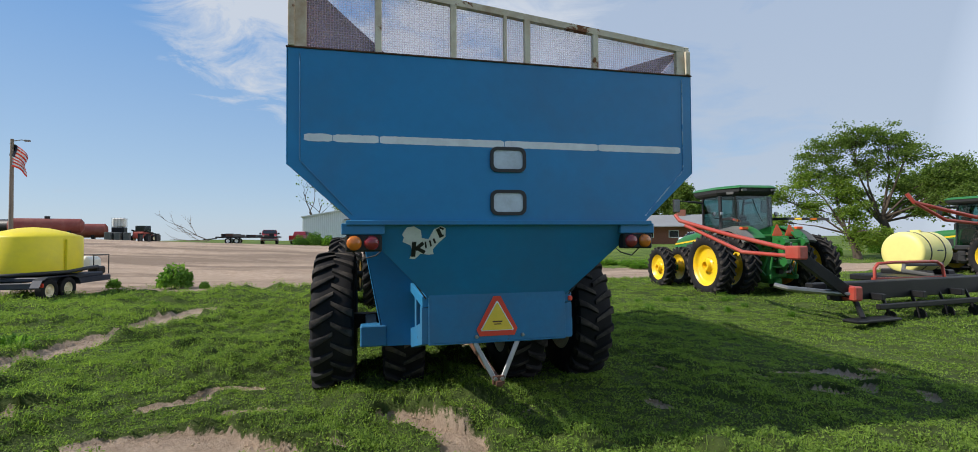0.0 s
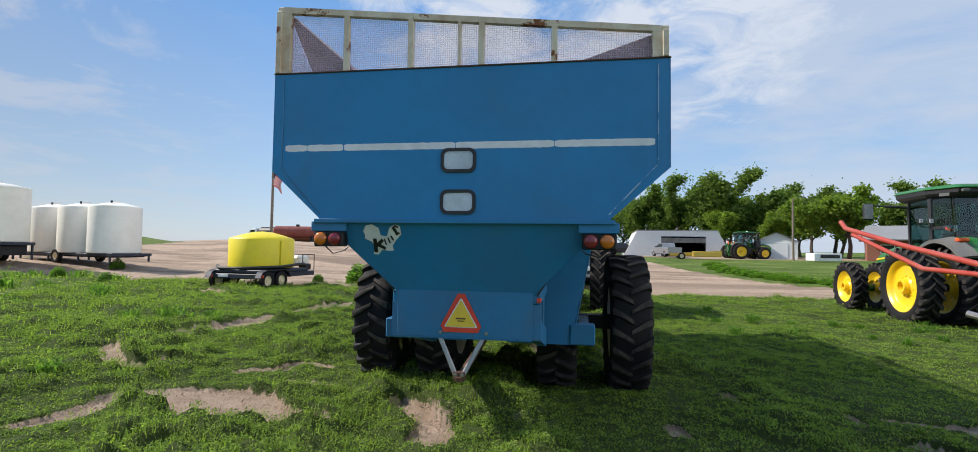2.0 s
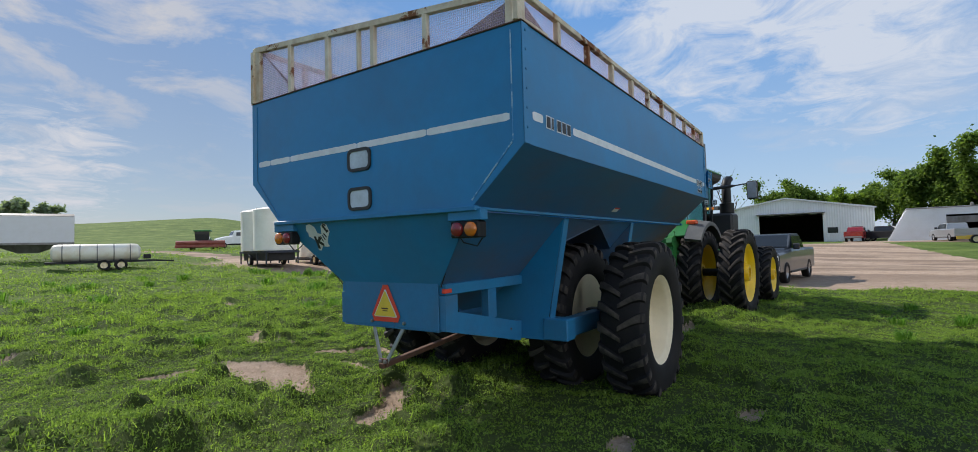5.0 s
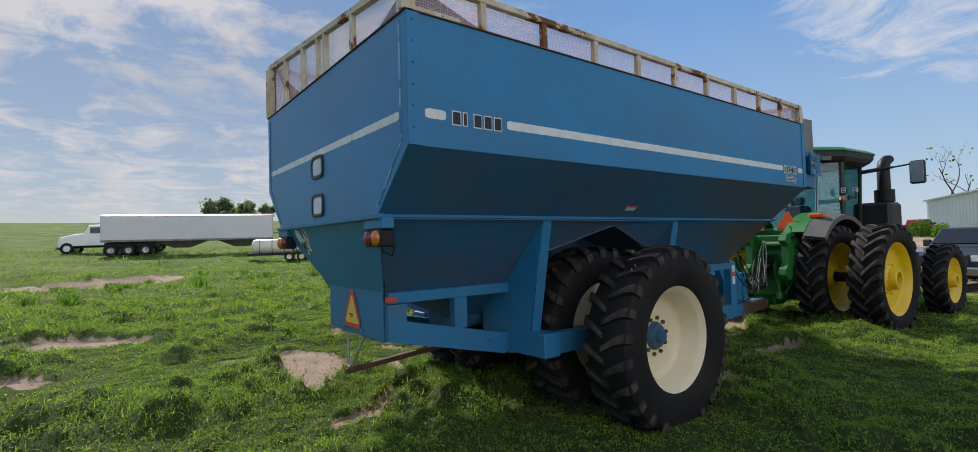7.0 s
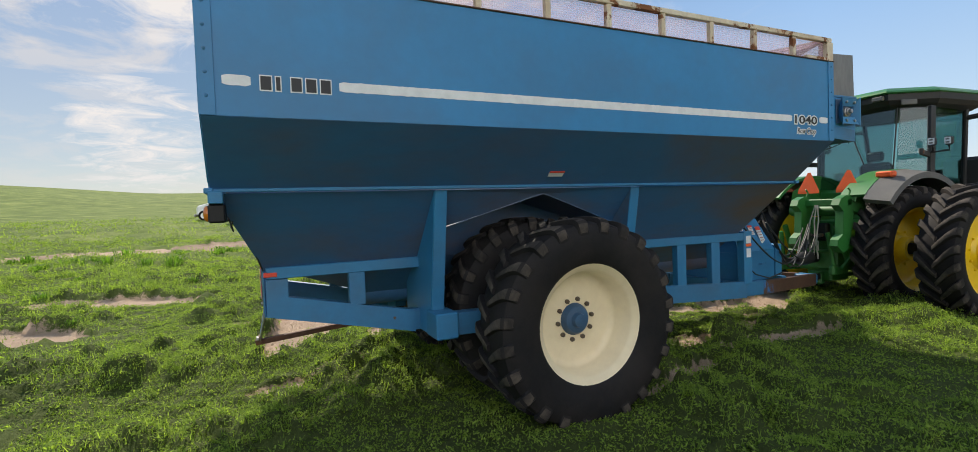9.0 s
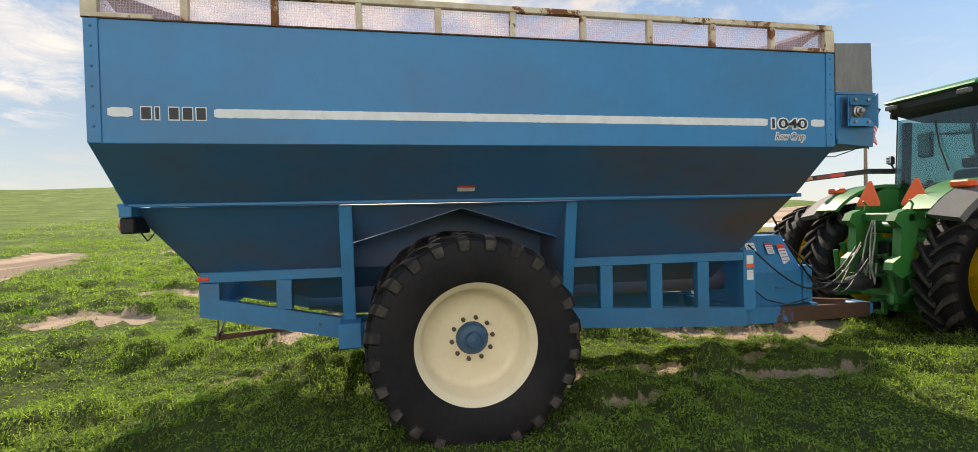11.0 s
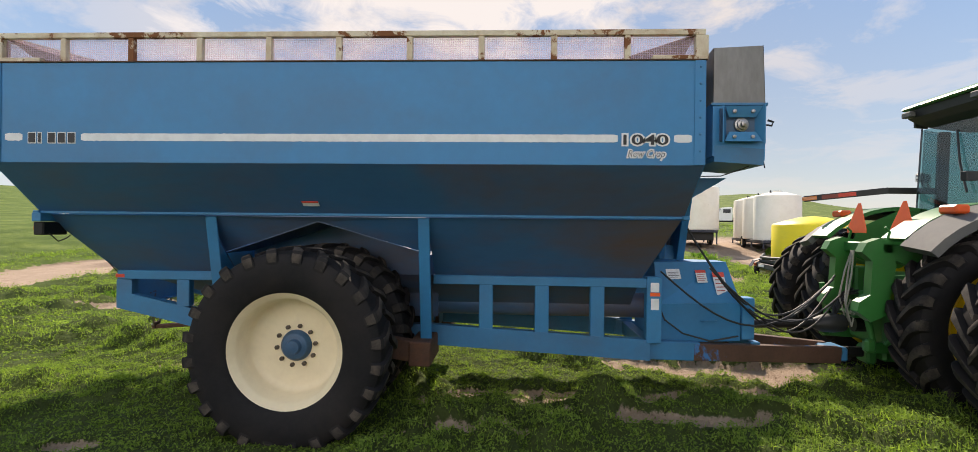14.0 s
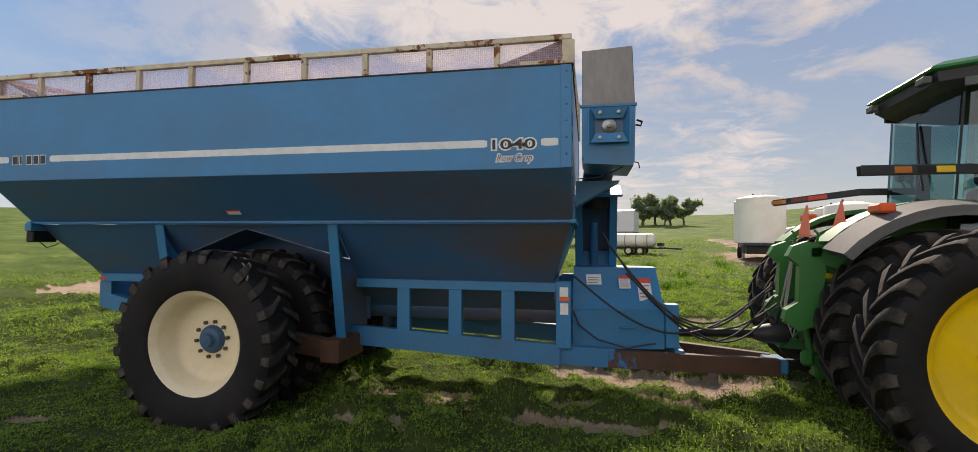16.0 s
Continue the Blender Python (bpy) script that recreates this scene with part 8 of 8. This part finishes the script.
def make_tree(seed, H, spread, n_leaf, leaf, mat, trunk_r=0.22, bare_share=0.0, low=0.32, clumps=170):
    """A tapered trunk with forking limbs and a crown of loose leaf clumps of uneven size."""
    r = random.Random(seed)
    t = thing("tree", "broad leafy green tree with an uneven crown", "tree")
    wood = Shape()
    tips = []

    def limb(p, d, L, rad, depth):
        pts, rs = [p], [rad]
        n = 5
        for i in range(n):
            d = (d + Vector((r.uniform(-0.22, 0.22), r.uniform(-0.22, 0.22), r.uniform(-0.06, 0.16)))).normalized()
            p = p + d * (L / n)
            pts.append(p)
            rs.append(rad * (1 - 0.55 * (i + 1) / n))
            if depth > 0 and i >= 1:
                tips.append((p, L))
        wood.tube(pts, rs, 7)
        if depth < 3:
            for k in range(3 if depth == 0 else 2 + (r.random() < 0.5)):
                a = r.uniform(0, math.tau)
                out = Vector((math.cos(a), math.sin(a), 0)) * spread
                j = r.randint(2, n)
                limb(pts[j], (d * 0.5 + out * r.uniform(0.5, 1.0) + Vector((0, 0, r.uniform(0.1, 0.6)))).normalized(), L * r.uniform(0.55, 0.8), rs[j] * 0.68, depth + 1)
        else:
            tips.append((p, L))

    limb(Vector((0, 0, -0.2)), Vector((r.uniform(-0.1, 0.1), r.uniform(-0.1, 0.1), 1)).normalized(), H * 0.46, trunk_r, 0)
    top = max(p.z for p, _ in tips)
    k_ = (H - 0.5) / top
    wood.v = [(x * k_, y * k_, z * k_) for x, y, z in wood.v]
    tips = [(p * k_, L) for p, L in tips]
    part("trunk", wood, BARK, t, smooth=True)
    r.shuffle(tips)
    tips = [q for q in tips if q[0].z > H * low][:clumps]
    vs, fs = [], []
    per = max(1, int(n_leaf / max(1, len(tips))))
    for p, L in tips:
        if r.random() < bare_share:
            continue
        cr = r.uniform(0.5, 1.2) * H * 0.085
        for i in range(per):
            q = Vector((r.gauss(0, 1), r.gauss(0, 1), r.gauss(0, 0.75))) * cr * 0.62
            c = p + q
            u = Vector((r.gauss(0, 1), r.gauss(0, 1), r.gauss(0, 0.7))).normalized()
            w = u.orthogonal().normalized()
            w = (w * math.cos(i) + u.cross(w) * math.sin(i)).normalized()
            a, b_ = u * leaf * r.uniform(0.6, 1.3), w * leaf * r.uniform(0.3, 0.6)
            k = len(vs)
            vs += [c - a * 0.5, c + b_, c + a * 0.6, c - b_]
            fs.append((k, k + 1, k + 2, k + 3))
    s = Shape()
    s.v, s.f = [tuple(v) for v in vs], fs
    part("crown", s, mat, t, fix=False)
    return t


def make_lobed_tree(seed, label, lobes, fork, leaf, per, mat, trunk_r):
    """A tree whose limbs each reach from the fork of the trunk to a loose lobe of leaf clumps; lobes: x, height, radius."""
    r = random.Random(seed)
    t = thing("tree", label, "tree", "trees")
    wood, vs, fs = Shape(), [], []
    wood.tube([(0, 0, -0.3), (fork[0] * 0.25, 0, fork[1] * 0.35), (fork[0] * 0.7, 0.05, fork[1] * 0.72), (fork[0], 0, fork[1])], [trunk_r * 1.3, trunk_r, trunk_r * 0.85, trunk_r * 0.75], 9)
    for x, z, rad in lobes:
        c = Vector((x, r.uniform(-1.4, 1.4), z))
        p = Vector((fork[0], 0, fork[1] * r.uniform(0.8, 1.0)))
        mid = p.lerp(c, 0.5) + Vector((r.uniform(-0.4, 0.4), r.uniform(-0.4, 0.4), r.uniform(0.1, 0.7)))
        wood.tube([p, p.lerp(mid, 0.6), mid, mid.lerp(c, 0.6), c], [trunk_r * 0.32, trunk_r * 0.25, trunk_r * 0.18, trunk_r * 0.11, trunk_r * 0.04], 6)
        for _ in range(int(15 * rad * rad) + 4):
            d = Vector((r.gauss(0, 1), r.gauss(0, 1), r.gauss(0, 0.7))).normalized() * rad * r.uniform(0.35, 1.15)
            q = c + d
            wood.tube([mid.lerp(c, r.uniform(0.3, 1.0)), c.lerp(q, 0.6) + Vector((0, 0, 0.1)), q], [0.022, 0.013, 0.005], 4)
            cr = r.uniform(0.30, 0.58)
            for i in range(per):
                e = q + Vector((r.gauss(0, 1), r.gauss(0, 1), r.gauss(0, 0.55))) * cr * 0.7
                u = Vector((r.gauss(0, 1), r.gauss(0, 1), r.gauss(-0.3, 0.7))).normalized()
                w = u.orthogonal().normalized()
                w = (w * math.cos(i) + u.cross(w) * math.sin(i)).normalized()
                a, b_ = u * leaf * r.uniform(0.6, 1.3), w * leaf * r.uniform(0.25, 0.5)
                k = len(vs)
                vs += [e - a * 0.5, e + b_, e + a * 0.6, e - b_]
                fs.append((k, k + 1, k + 2, k + 3))
    part("trunk", wood, BARK, t, smooth=True)
    s = Shape()
    s.v, s.f = [tuple(v) for v in vs], fs
    part("crown", s, mat, t, fix=False)
    return t


low_tree = make_lobed_tree(5, "lower leafy green tree with branches that droop near the ground", ((-3.0, 4.4, 1.2), (-5.0, 3.2, 0.8), (-5.2, 5.4, 1.0), (-3.6, 6.8, 1.1), (-0.6, 3.9, 1.3), (0.7, 1.7, 0.9), (-1.4, 5.7, 1.2), (-0.4, 2.2, 0.8), (1.4, 2.0, 0.6)),
                           (-0.6, 2.2), 0.155, 88, LEAVES_LIGHT, 0.26)
low_tree.matrix_basis = at(33.4, 28.6, -50.5) @ Matrix.Diagonal((0.95, 0.95, 0.88, 1.0))
big = make_lobed_tree(3, "large spreading green tree with a tall uneven crown", ((-4.8, 9.3, 1.4), (-2.7, 10.4, 1.5), (-0.4, 10.3, 1.4), (0.7, 8.8, 1.2), (-1.7, 8.2, 1.4), (-3.7, 7.3, 1.2), (-5.4, 7.9, 0.9), (0.4, 6.3, 0.9), (3.0, 7.2, 1.3), (5.0, 6.3, 1.2),
                      (3.0, 4.7, 1.1), (5.9, 5.0, 0.9), (2.2, 5.9, 1.1), (-2.7, 5.4, 0.8), (4.2, 5.4, 1.1), (1.5, 4.2, 0.8)), (-0.9, 3.6), 0.155, 88, LEAVES, 0.34)
big.matrix_basis = at(36.6, 28.4, -50.5) @ Matrix.Diagonal((0.95, 0.95, 0.84, 1.0))
kinds = [make_tree(11, 10.5, 0.85, 13500, 0.33, LEAVES, 0.26, 0.04, 0.10, 150), make_tree(12, 9.0, 1.0, 13500, 0.33, LEAVES, 0.24, 0.03, 0.10, 150), make_tree(13, 8.0, 1.0, 12500, 0.32, LEAVES_LIGHT, 0.22, 0.0, 0.07, 140), make_tree(14, 12.0, 0.9, 14500, 0.34, LEAVES, 0.3, 0.10, 0.14, 150)]
for k in kinds:
    tagged(k, group="trees")
rng = random.Random(21)
spots = [(-4.4, 120, 3, 1.2), (-8.6, 113, 3, 0.75), (-1.5, 118, 1, 1.35), (3.8, 115.4, 0, 1.35), (7.5, 114, 2, 1.4), (13, 112, 3, 1.15), (16.1, 107.7, 0, 1.3), (19, 105, 1, 1.35), (21.8, 103, 3, 1.2), (24, 100, 3, 1.35), (27, 97, 1, 1.55), (31.4, 97, 3, 1.4), (35, 95, 3, 1.1), (38, 99, 0, 1.3), (28, 90, 2, 1.05), (33.5, 84, 2, 0.85), (31, 92, 1, 1.2),
         (39, 88, 2, 1.0), (44, 86, 0, 0.9), (50.4, 81.6, 3, 1.1), (56, 80, 1, 1.2), (40.1, 76, 2, 1.25), (36, 77, 2, 1.05), (22, 108, 0, 1.2), (11, 118, 1, 1.2), (30, 108, 1, 1.2), (42, 100, 0, 1.2), (50.6, 74.4, 1, 0.95), (46, 92, 0, 1.1)]
used = set()
for x, y, k, sc_ in spots:
    m = at(x, y, rng.uniform(0, 360)) @ Matrix.Scale(sc_ * 0.86, 4)
    if k not in used:
        used.add(k)
        kinds[k].matrix_basis = m
    else:
        copy_thing(kinds[k], m)
dead = make_tree(31, 10.5, 0.8, 300, 0.3, LEAVES, 0.22, 0.9)
tagged(dead, "bare grey dead tree behind the big shed", "tree", "trees")
dead.matrix_basis = at(-10.0, 110.0, 0) @ Matrix.Scale(1.5, 4)
second = make_tree(33, 7.5, 1.2, 11000, 0.2, LEAVES, 0.2, 0.0, 0.2)
tagged(second, "rounded green tree behind the big one", "tree", "trees")
second.matrix_basis = at(42.3, 28.0, 0)
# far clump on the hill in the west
hill = make_tree(41, 8.0, 1.7, 4500, 0.75, LEAVES_HAZED, 0.28, 0.0, 0.30, 130)
tagged(hill, "dark spreading tree on the far hill", "tree", "trees on the hill")
for k, (x, y, sc_) in enumerate(((-150, 27, 1.0), (-153, 31, 1.2), (-150, 35, 1.1), (-152, 39, 1.0), (-154, 27, 0.8), (-149, 33, 0.7))):
    m = at(x, y, k * 70) @ Matrix.Scale(sc_, 4)
    if k == 0:
        hill.matrix_basis = m
    else:
        copy_thing(hill, m)
copy_thing(hill, at(-223, -194, 40) @ Matrix.Scale(0.45, 4))


def make_bush(seed, w, h, n, leaf, label):
    r = random.Random(seed)
    t = thing("bush", label, "bush", "bushes")
    stem = Shape()
    for k in range(9):
        a = r.uniform(0, math.tau)
        stem.tube([(0, 0, -0.05), (math.cos(a) * w * 0.3, math.sin(a) * w * 0.3, h * 0.5), (math.cos(a) * w * 0.6, math.sin(a) * w * 0.6, h * r.uniform(0.7, 1.0))], [0.02, 0.012, 0.005], 5)
    part("stem", stem, BARK, t)
    s = Shape()
    for i in range(n):
        a, q = r.uniform(0, math.tau), math.sqrt(r.random())
        top = h * (1 - 0.55 * q * q) * r.uniform(0.75, 1.05)
        c = Vector((math.cos(a) * q * w, math.sin(a) * q * w, r.uniform(0.1, 1.0) * top))
        u = Vector((r.gauss(0, 1), r.gauss(0, 1), r.gauss(0, 0.6) + 0.3)).normalized() * leaf * r.uniform(0.6, 1.3)
        v = u.orthogonal().normalized() * leaf * 0.3
        k = len(s.v)
        s.v += [tuple(c - u * 0.5), tuple(c + v), tuple(c + u * 0.6), tuple(c - v)]
        s.f.append((k, k + 1, k + 2, k + 3))
    part("leaves", s, WEED, t, fix=False)
    return t


bush = make_bush(1, 0.62, 1.05, 900, 0.16, "leafy green weed bush at the edge of the yard")
bush.matrix_basis = at(-7.6, 22.2)
for x, y, sc_ in ((-9.9, 22.6, 0.4), (-6.3, 21.4, 0.3), (-8.0, 60, 1.2), (-6.5, 61, 1.6), (-4.9, 60.5, 1.3), (-22.5, 24.0, 0.6), (-21.0, 19.5, 0.5), (-17.5, 18.6, 0.5), (-9.5, 5.6, 0.25),
                  (15.8, 28.4, 0.9), (16.8, 29.8, 0.9), (15.0, 31.5, 0.9), (18.4, 28.2, 0.8), (20.2, 28.0, 0.8), (14.8, 34, 1.0), (14.2, 37.5, 1.0), (14.0, 41, 1.1), (14.4, 45, 1.1), (22.5, 27.8, 0.8), (16.0, 30.6, 0.8), (15.6, 29.6, 0.7), (17.6, 28.6, 0.8), (19.3, 28.0, 0.7), (14.6, 32.8, 0.9), (14.4, 35.8, 0.9), (14.1, 39.2, 1.0), (21.4, 27.7, 0.7), (15.2, 50, 1.1), (36, 33, 1.0), (33, 35, 1.2), (42, 34, 1.4), (46, 36, 1.3), (49, 32, 1.3)):
    flat = 0.5 if 13 < x < 25 else 1.0
    y -= 1.2 if 13 < x < 25 else 0.0
    copy_thing(bush, at(x, y, x * 37) @ Matrix.Diagonal((sc_ / flat ** 0.6, sc_ / flat ** 0.6, sc_ * flat, 1.0)))
# fallen branch on the yard's crest
br = thing("fallen_branch", "bare grey fallen branch on the crest of the yard", "branch")
s_ = Shape()
r_ = random.Random(8)


def twig(p, d, L, rad, depth):
    pts = [p]
    for i in range(4):
        d = (d + Vector((r_.uniform(-0.25, 0.25), r_.uniform(-0.25, 0.25), r_.uniform(-0.1, 0.15)))).normalized()
        p = p + d * L / 4
        pts.append(p)
    s_.tube(pts, [rad * (1 - 0.18 * i) for i in range(5)], 5)
    if depth < 3:
        for k in range(3):
            twig(pts[r_.randint(1, 4)], (d + Vector((r_.uniform(-0.8, 0.3), r_.uniform(-0.6, 0.6), r_.uniform(-0.1, 0.7)))).normalized(), L * 0.6, rad * 0.55, depth + 1)


twig(Vector((2.5, 0, 0.15)), Vector((-0.85, 0, 0.5)), 4.0, 0.09, 0)
twig(Vector((2.0, 0.5, 0.15)), Vector((-1, 0.1, 0.08)), 4.6, 0.07, 1)
part("branch", s_, WOOD, br)
br.matrix_basis = at(-16.6, 52.4, 0) @ Matrix.Scale(0.65, 4)

# ---- grass ----


def make_grass():
    """Tufts of blades and small leaves, thick near the cart and coarser farther off."""
    rg = np.random.default_rng(4)
    V, F = [], []
    zones = ((-4.5, 7.2, 2.5, 13.0, 270, 0.82, 13), (-8.0, -4.5, 0.5, 17.5, 125, 1.15, 13), (-4.5, 10.5, 13.0, 17.5, 105, 1.2, 11), (7.2, 10.5, 2.5, 13.0, 130, 1.0, 11), (-4.5, 9.0, 0.5, 2.5, 90, 1.1, 11), (-16.0, -8.0, -4.0, 20.0, 50, 1.7, 12), (-8.0, 9.0, -4.0, 0.5, 60, 1.3, 10), (-8.0, 10.5, 17.5, 22.0, 55, 1.6, 11), (10.5, 20.0, 4.0, 23.0, 48, 1.6, 10), (-34.0, -16.0, -16.0, 26.0, 9, 2.8, 9),
             (14.0, 34.0, 26.0, 40.0, 6, 2.6, 8), (-16.0, -7.0, -14.0, -4.0, 16, 1.9, 8), (20.0, 34.0, 6.0, 26.0, 6, 2.6, 8), (-60.0, -34.0, -25.0, 40.0, 1.4, 4.5, 8))
    for x0, x1, y0, y1, dens, size, per in zones:
        n = int((x1 - x0) * (y1 - y0) * dens)
        xs, ys = rg.uniform(x0, x1, n), rg.uniform(y0, y1, n)
        hs, fs = [], []
        for x, y in zip(xs, ys):
            d = bare(x, y)
            if d > 0.44 and rg.random() < min(0.985, 0.55 + d):
                continue
            t = turf(x, y, d)
            if t < 0.03 and rg.random() < 0.3:
                continue
            lush = min(1.7, max(0.3, t / 0.10)) * (1 - 0.5 * d)
            if x < -4.5:
                lush *= 1.0 + 0.9 * max(0.0, noise.noise((x * 0.3, y * 0.3, 6)) + 0.1) * min(1.0, (-4.5 - x) / 4)
            hs.append((x, y, height(x, y) + 0.72 * t, lush))
        if not hs:
            continue
        c = np.array(hs)
        m = len(c)
        for kind in (0, 1):
            k = int(per * 0.72) if kind else int(per * 0.34)
            base = np.repeat(c, k, axis=0)
            q = len(base)
            spread = 0.05 * size
            px = base[:, 0] + rg.normal(0, spread, q)
            py = base[:, 1] + rg.normal(0, spread, q)
            pz = base[:, 2] - 0.005
            lush = base[:, 3]
            a = rg.uniform(0, 2 * np.pi, q)
            if kind == 0:
                h = rg.uniform(0.02, 0.085, q) * (0.35 + 0.65 * lush) * size ** 0.75
                lean = rg.uniform(0.2, 0.9, q) * h
                w = rg.uniform(0.0035, 0.007, q) * size
                tipx, tipy = px + np.cos(a) * lean, py + np.sin(a) * lean
                wx, wy = -np.sin(a) * w, np.cos(a) * w
                verts = np.stack([np.stack([px - wx, py - wy, pz], 1), np.stack([px + wx, py + wy, pz], 1), np.stack([tipx, tipy, pz + h], 1)], 1)
                V.append((verts.reshape(-1, 3), 3, q))
            else:
                z = pz + 0.006 + rg.uniform(0.0, 1.0, q) ** 0.8 * 0.042 * lush * size ** 0.75
                L = rg.uniform(0.012, 0.027, q) * size
                tilt = rg.uniform(-0.5, 0.9, q)
                dx, dy, dz = np.cos(a) * np.cos(tilt) * L, np.sin(a) * np.cos(tilt) * L, np.sin(tilt) * L
                wx, wy = -np.sin(a) * L * 0.42, np.cos(a) * L * 0.42
                p = np.stack([px, py, z], 1)
                d = np.stack([dx, dy, dz], 1)
                w = np.stack([wx, wy, rg.uniform(-0.3, 0.3, q) * L], 1)
                verts = np.stack([p - d, p + w, p + d, p - w], 1)
                V.append((verts.reshape(-1, 3), 4, q))
    tot = sum(len(v) for v, _, _ in V)
    loops = np.concatenate([np.arange(len(v)) for v, _, _ in V])
    off, starts, lp_ = 0, [], 0
    idx = []
    for v, k, q in V:
        idx.append(np.arange(len(v)) + off)
        starts.append(lp_ + np.arange(q) * k)
        off += len(v)
        lp_ += q * k
    me = bpy.data.meshes.new("grass")
    me.vertices.add(tot)
    me.vertices.foreach_set("co", np.concatenate([v for v, _, _ in V]).astype(np.float32).ravel())
    me.loops.add(lp_)
    me.loops.foreach_set("vertex_index", np.concatenate(idx).astype(np.int32))
    st = np.concatenate(starts).astype(np.int32)
    me.polygons.add(len(st))
    me.polygons.foreach_set("loop_start", st)
    me.update(calc_edges=True)
    me.materials.append(GRASS)
    tagged(new("grass", me), "short green grass and low weeds covering the farmyard", "grass", kind="stuff")


make_grass()


def make_clods():
    """Small lumps of dry soil on the bare patches."""
    rg = random.Random(9)
    s = Shape()
    for _ in range(60000):
        if len(s.v) >= 6 * 1500:
            break
        x, y = rg.uniform(-6.0, 7.0), rg.uniform(3.5, 13.0)
        if bare(x, y) < 0.5:
            continue
        r = 0.004 + 0.018 * rg.random() ** 4
        z = height(x, y) + r * 0.3
        t = rg.uniform(0, 6)
        k = len(s.v)
        s.v += [(x + math.cos(t + i * 1.57) * r * rg.uniform(0.7, 1.2), y + math.sin(t + i * 1.57) * r * rg.uniform(0.7, 1.2), z) for i in range(4)] + [(x, y, z + r * 0.8), (x, y, z - r)]
        s.f += [(k + i, k + (i + 1) % 4, k + 4) for i in range(4)] + [(k + (i + 1) % 4, k + i, k + 5) for i in range(4)]
    tagged(part("soil_clods", s, SOIL, None, fix=False), "small clods of dry pale soil on bare patches", "soil", kind="stuff")


SOIL = surface("dry_soil", (0.46, 0.34, 0.24), 0.95, vary=0.3, scale=8, bump=0.3, spec=0.1)
make_clods()


def make_weeds():
    """Clumps of taller weeds with long narrow arching leaves."""
    rg = random.Random(17)
    clumps = [(-7.2, 10.4, 0.34), (-6.6, 10.1, 0.30), (-6.1, 10.5, 0.28), (-6.9, 9.5, 0.24), (-5.7, 10.0, 0.22), (-7.8, 10.0, 0.26), (-12.5, 13.5, 0.35), (-13.4, 14.4, 0.4)]
    clumps += [(rg.uniform(-15, -4), rg.uniform(-3, 18), rg.uniform(0.12, 0.26)) for _ in range(46)]
    clumps += [(rg.uniform(5.5, 11), rg.uniform(9.5, 16), rg.uniform(0.10, 0.20)) for _ in range(22)]
    clumps += [(rg.uniform(-27, -15), rg.uniform(-6, 22), rg.uniform(0.25, 0.5)) for _ in range(60)]
    s = Shape()
    for cx, cy, h in clumps:
        if bare(cx, cy) > 0.5:
            continue
        for k in range(70):
            a, q = rg.uniform(0, math.tau), rg.random()
            d = Vector((math.cos(a), math.sin(a), 0))
            p = Vector((cx, cy, height(cx, cy) + 0.02)) + d * h * 0.5 * q + Vector((rg.uniform(-1, 1), rg.uniform(-1, 1), 0)) * h * 0.5
            L = h * rg.uniform(0.5, 1.15)
            w = Vector((-d.y, d.x, 0)) * L * rg.uniform(0.035, 0.08)
            m = p + d * L * 0.25 + Vector((0, 0, L * 0.75))
            e = p + d * L * rg.uniform(0.6, 0.95) + Vector((0, 0, L * rg.uniform(0.6, 1.0)))
            i = len(s.v)
            s.v += [tuple(p - w * 0.5), tuple(p + w * 0.5), tuple(m + w), tuple(m - w), tuple(e)]
            s.f += [(i, i + 1, i + 2, i + 3), (i + 3, i + 2, i + 4)]
    tagged(part("weeds", s, WEED, None, fix=False), "clumps of taller green weeds in the grass", "weeds", kind="stuff")


make_weeds()
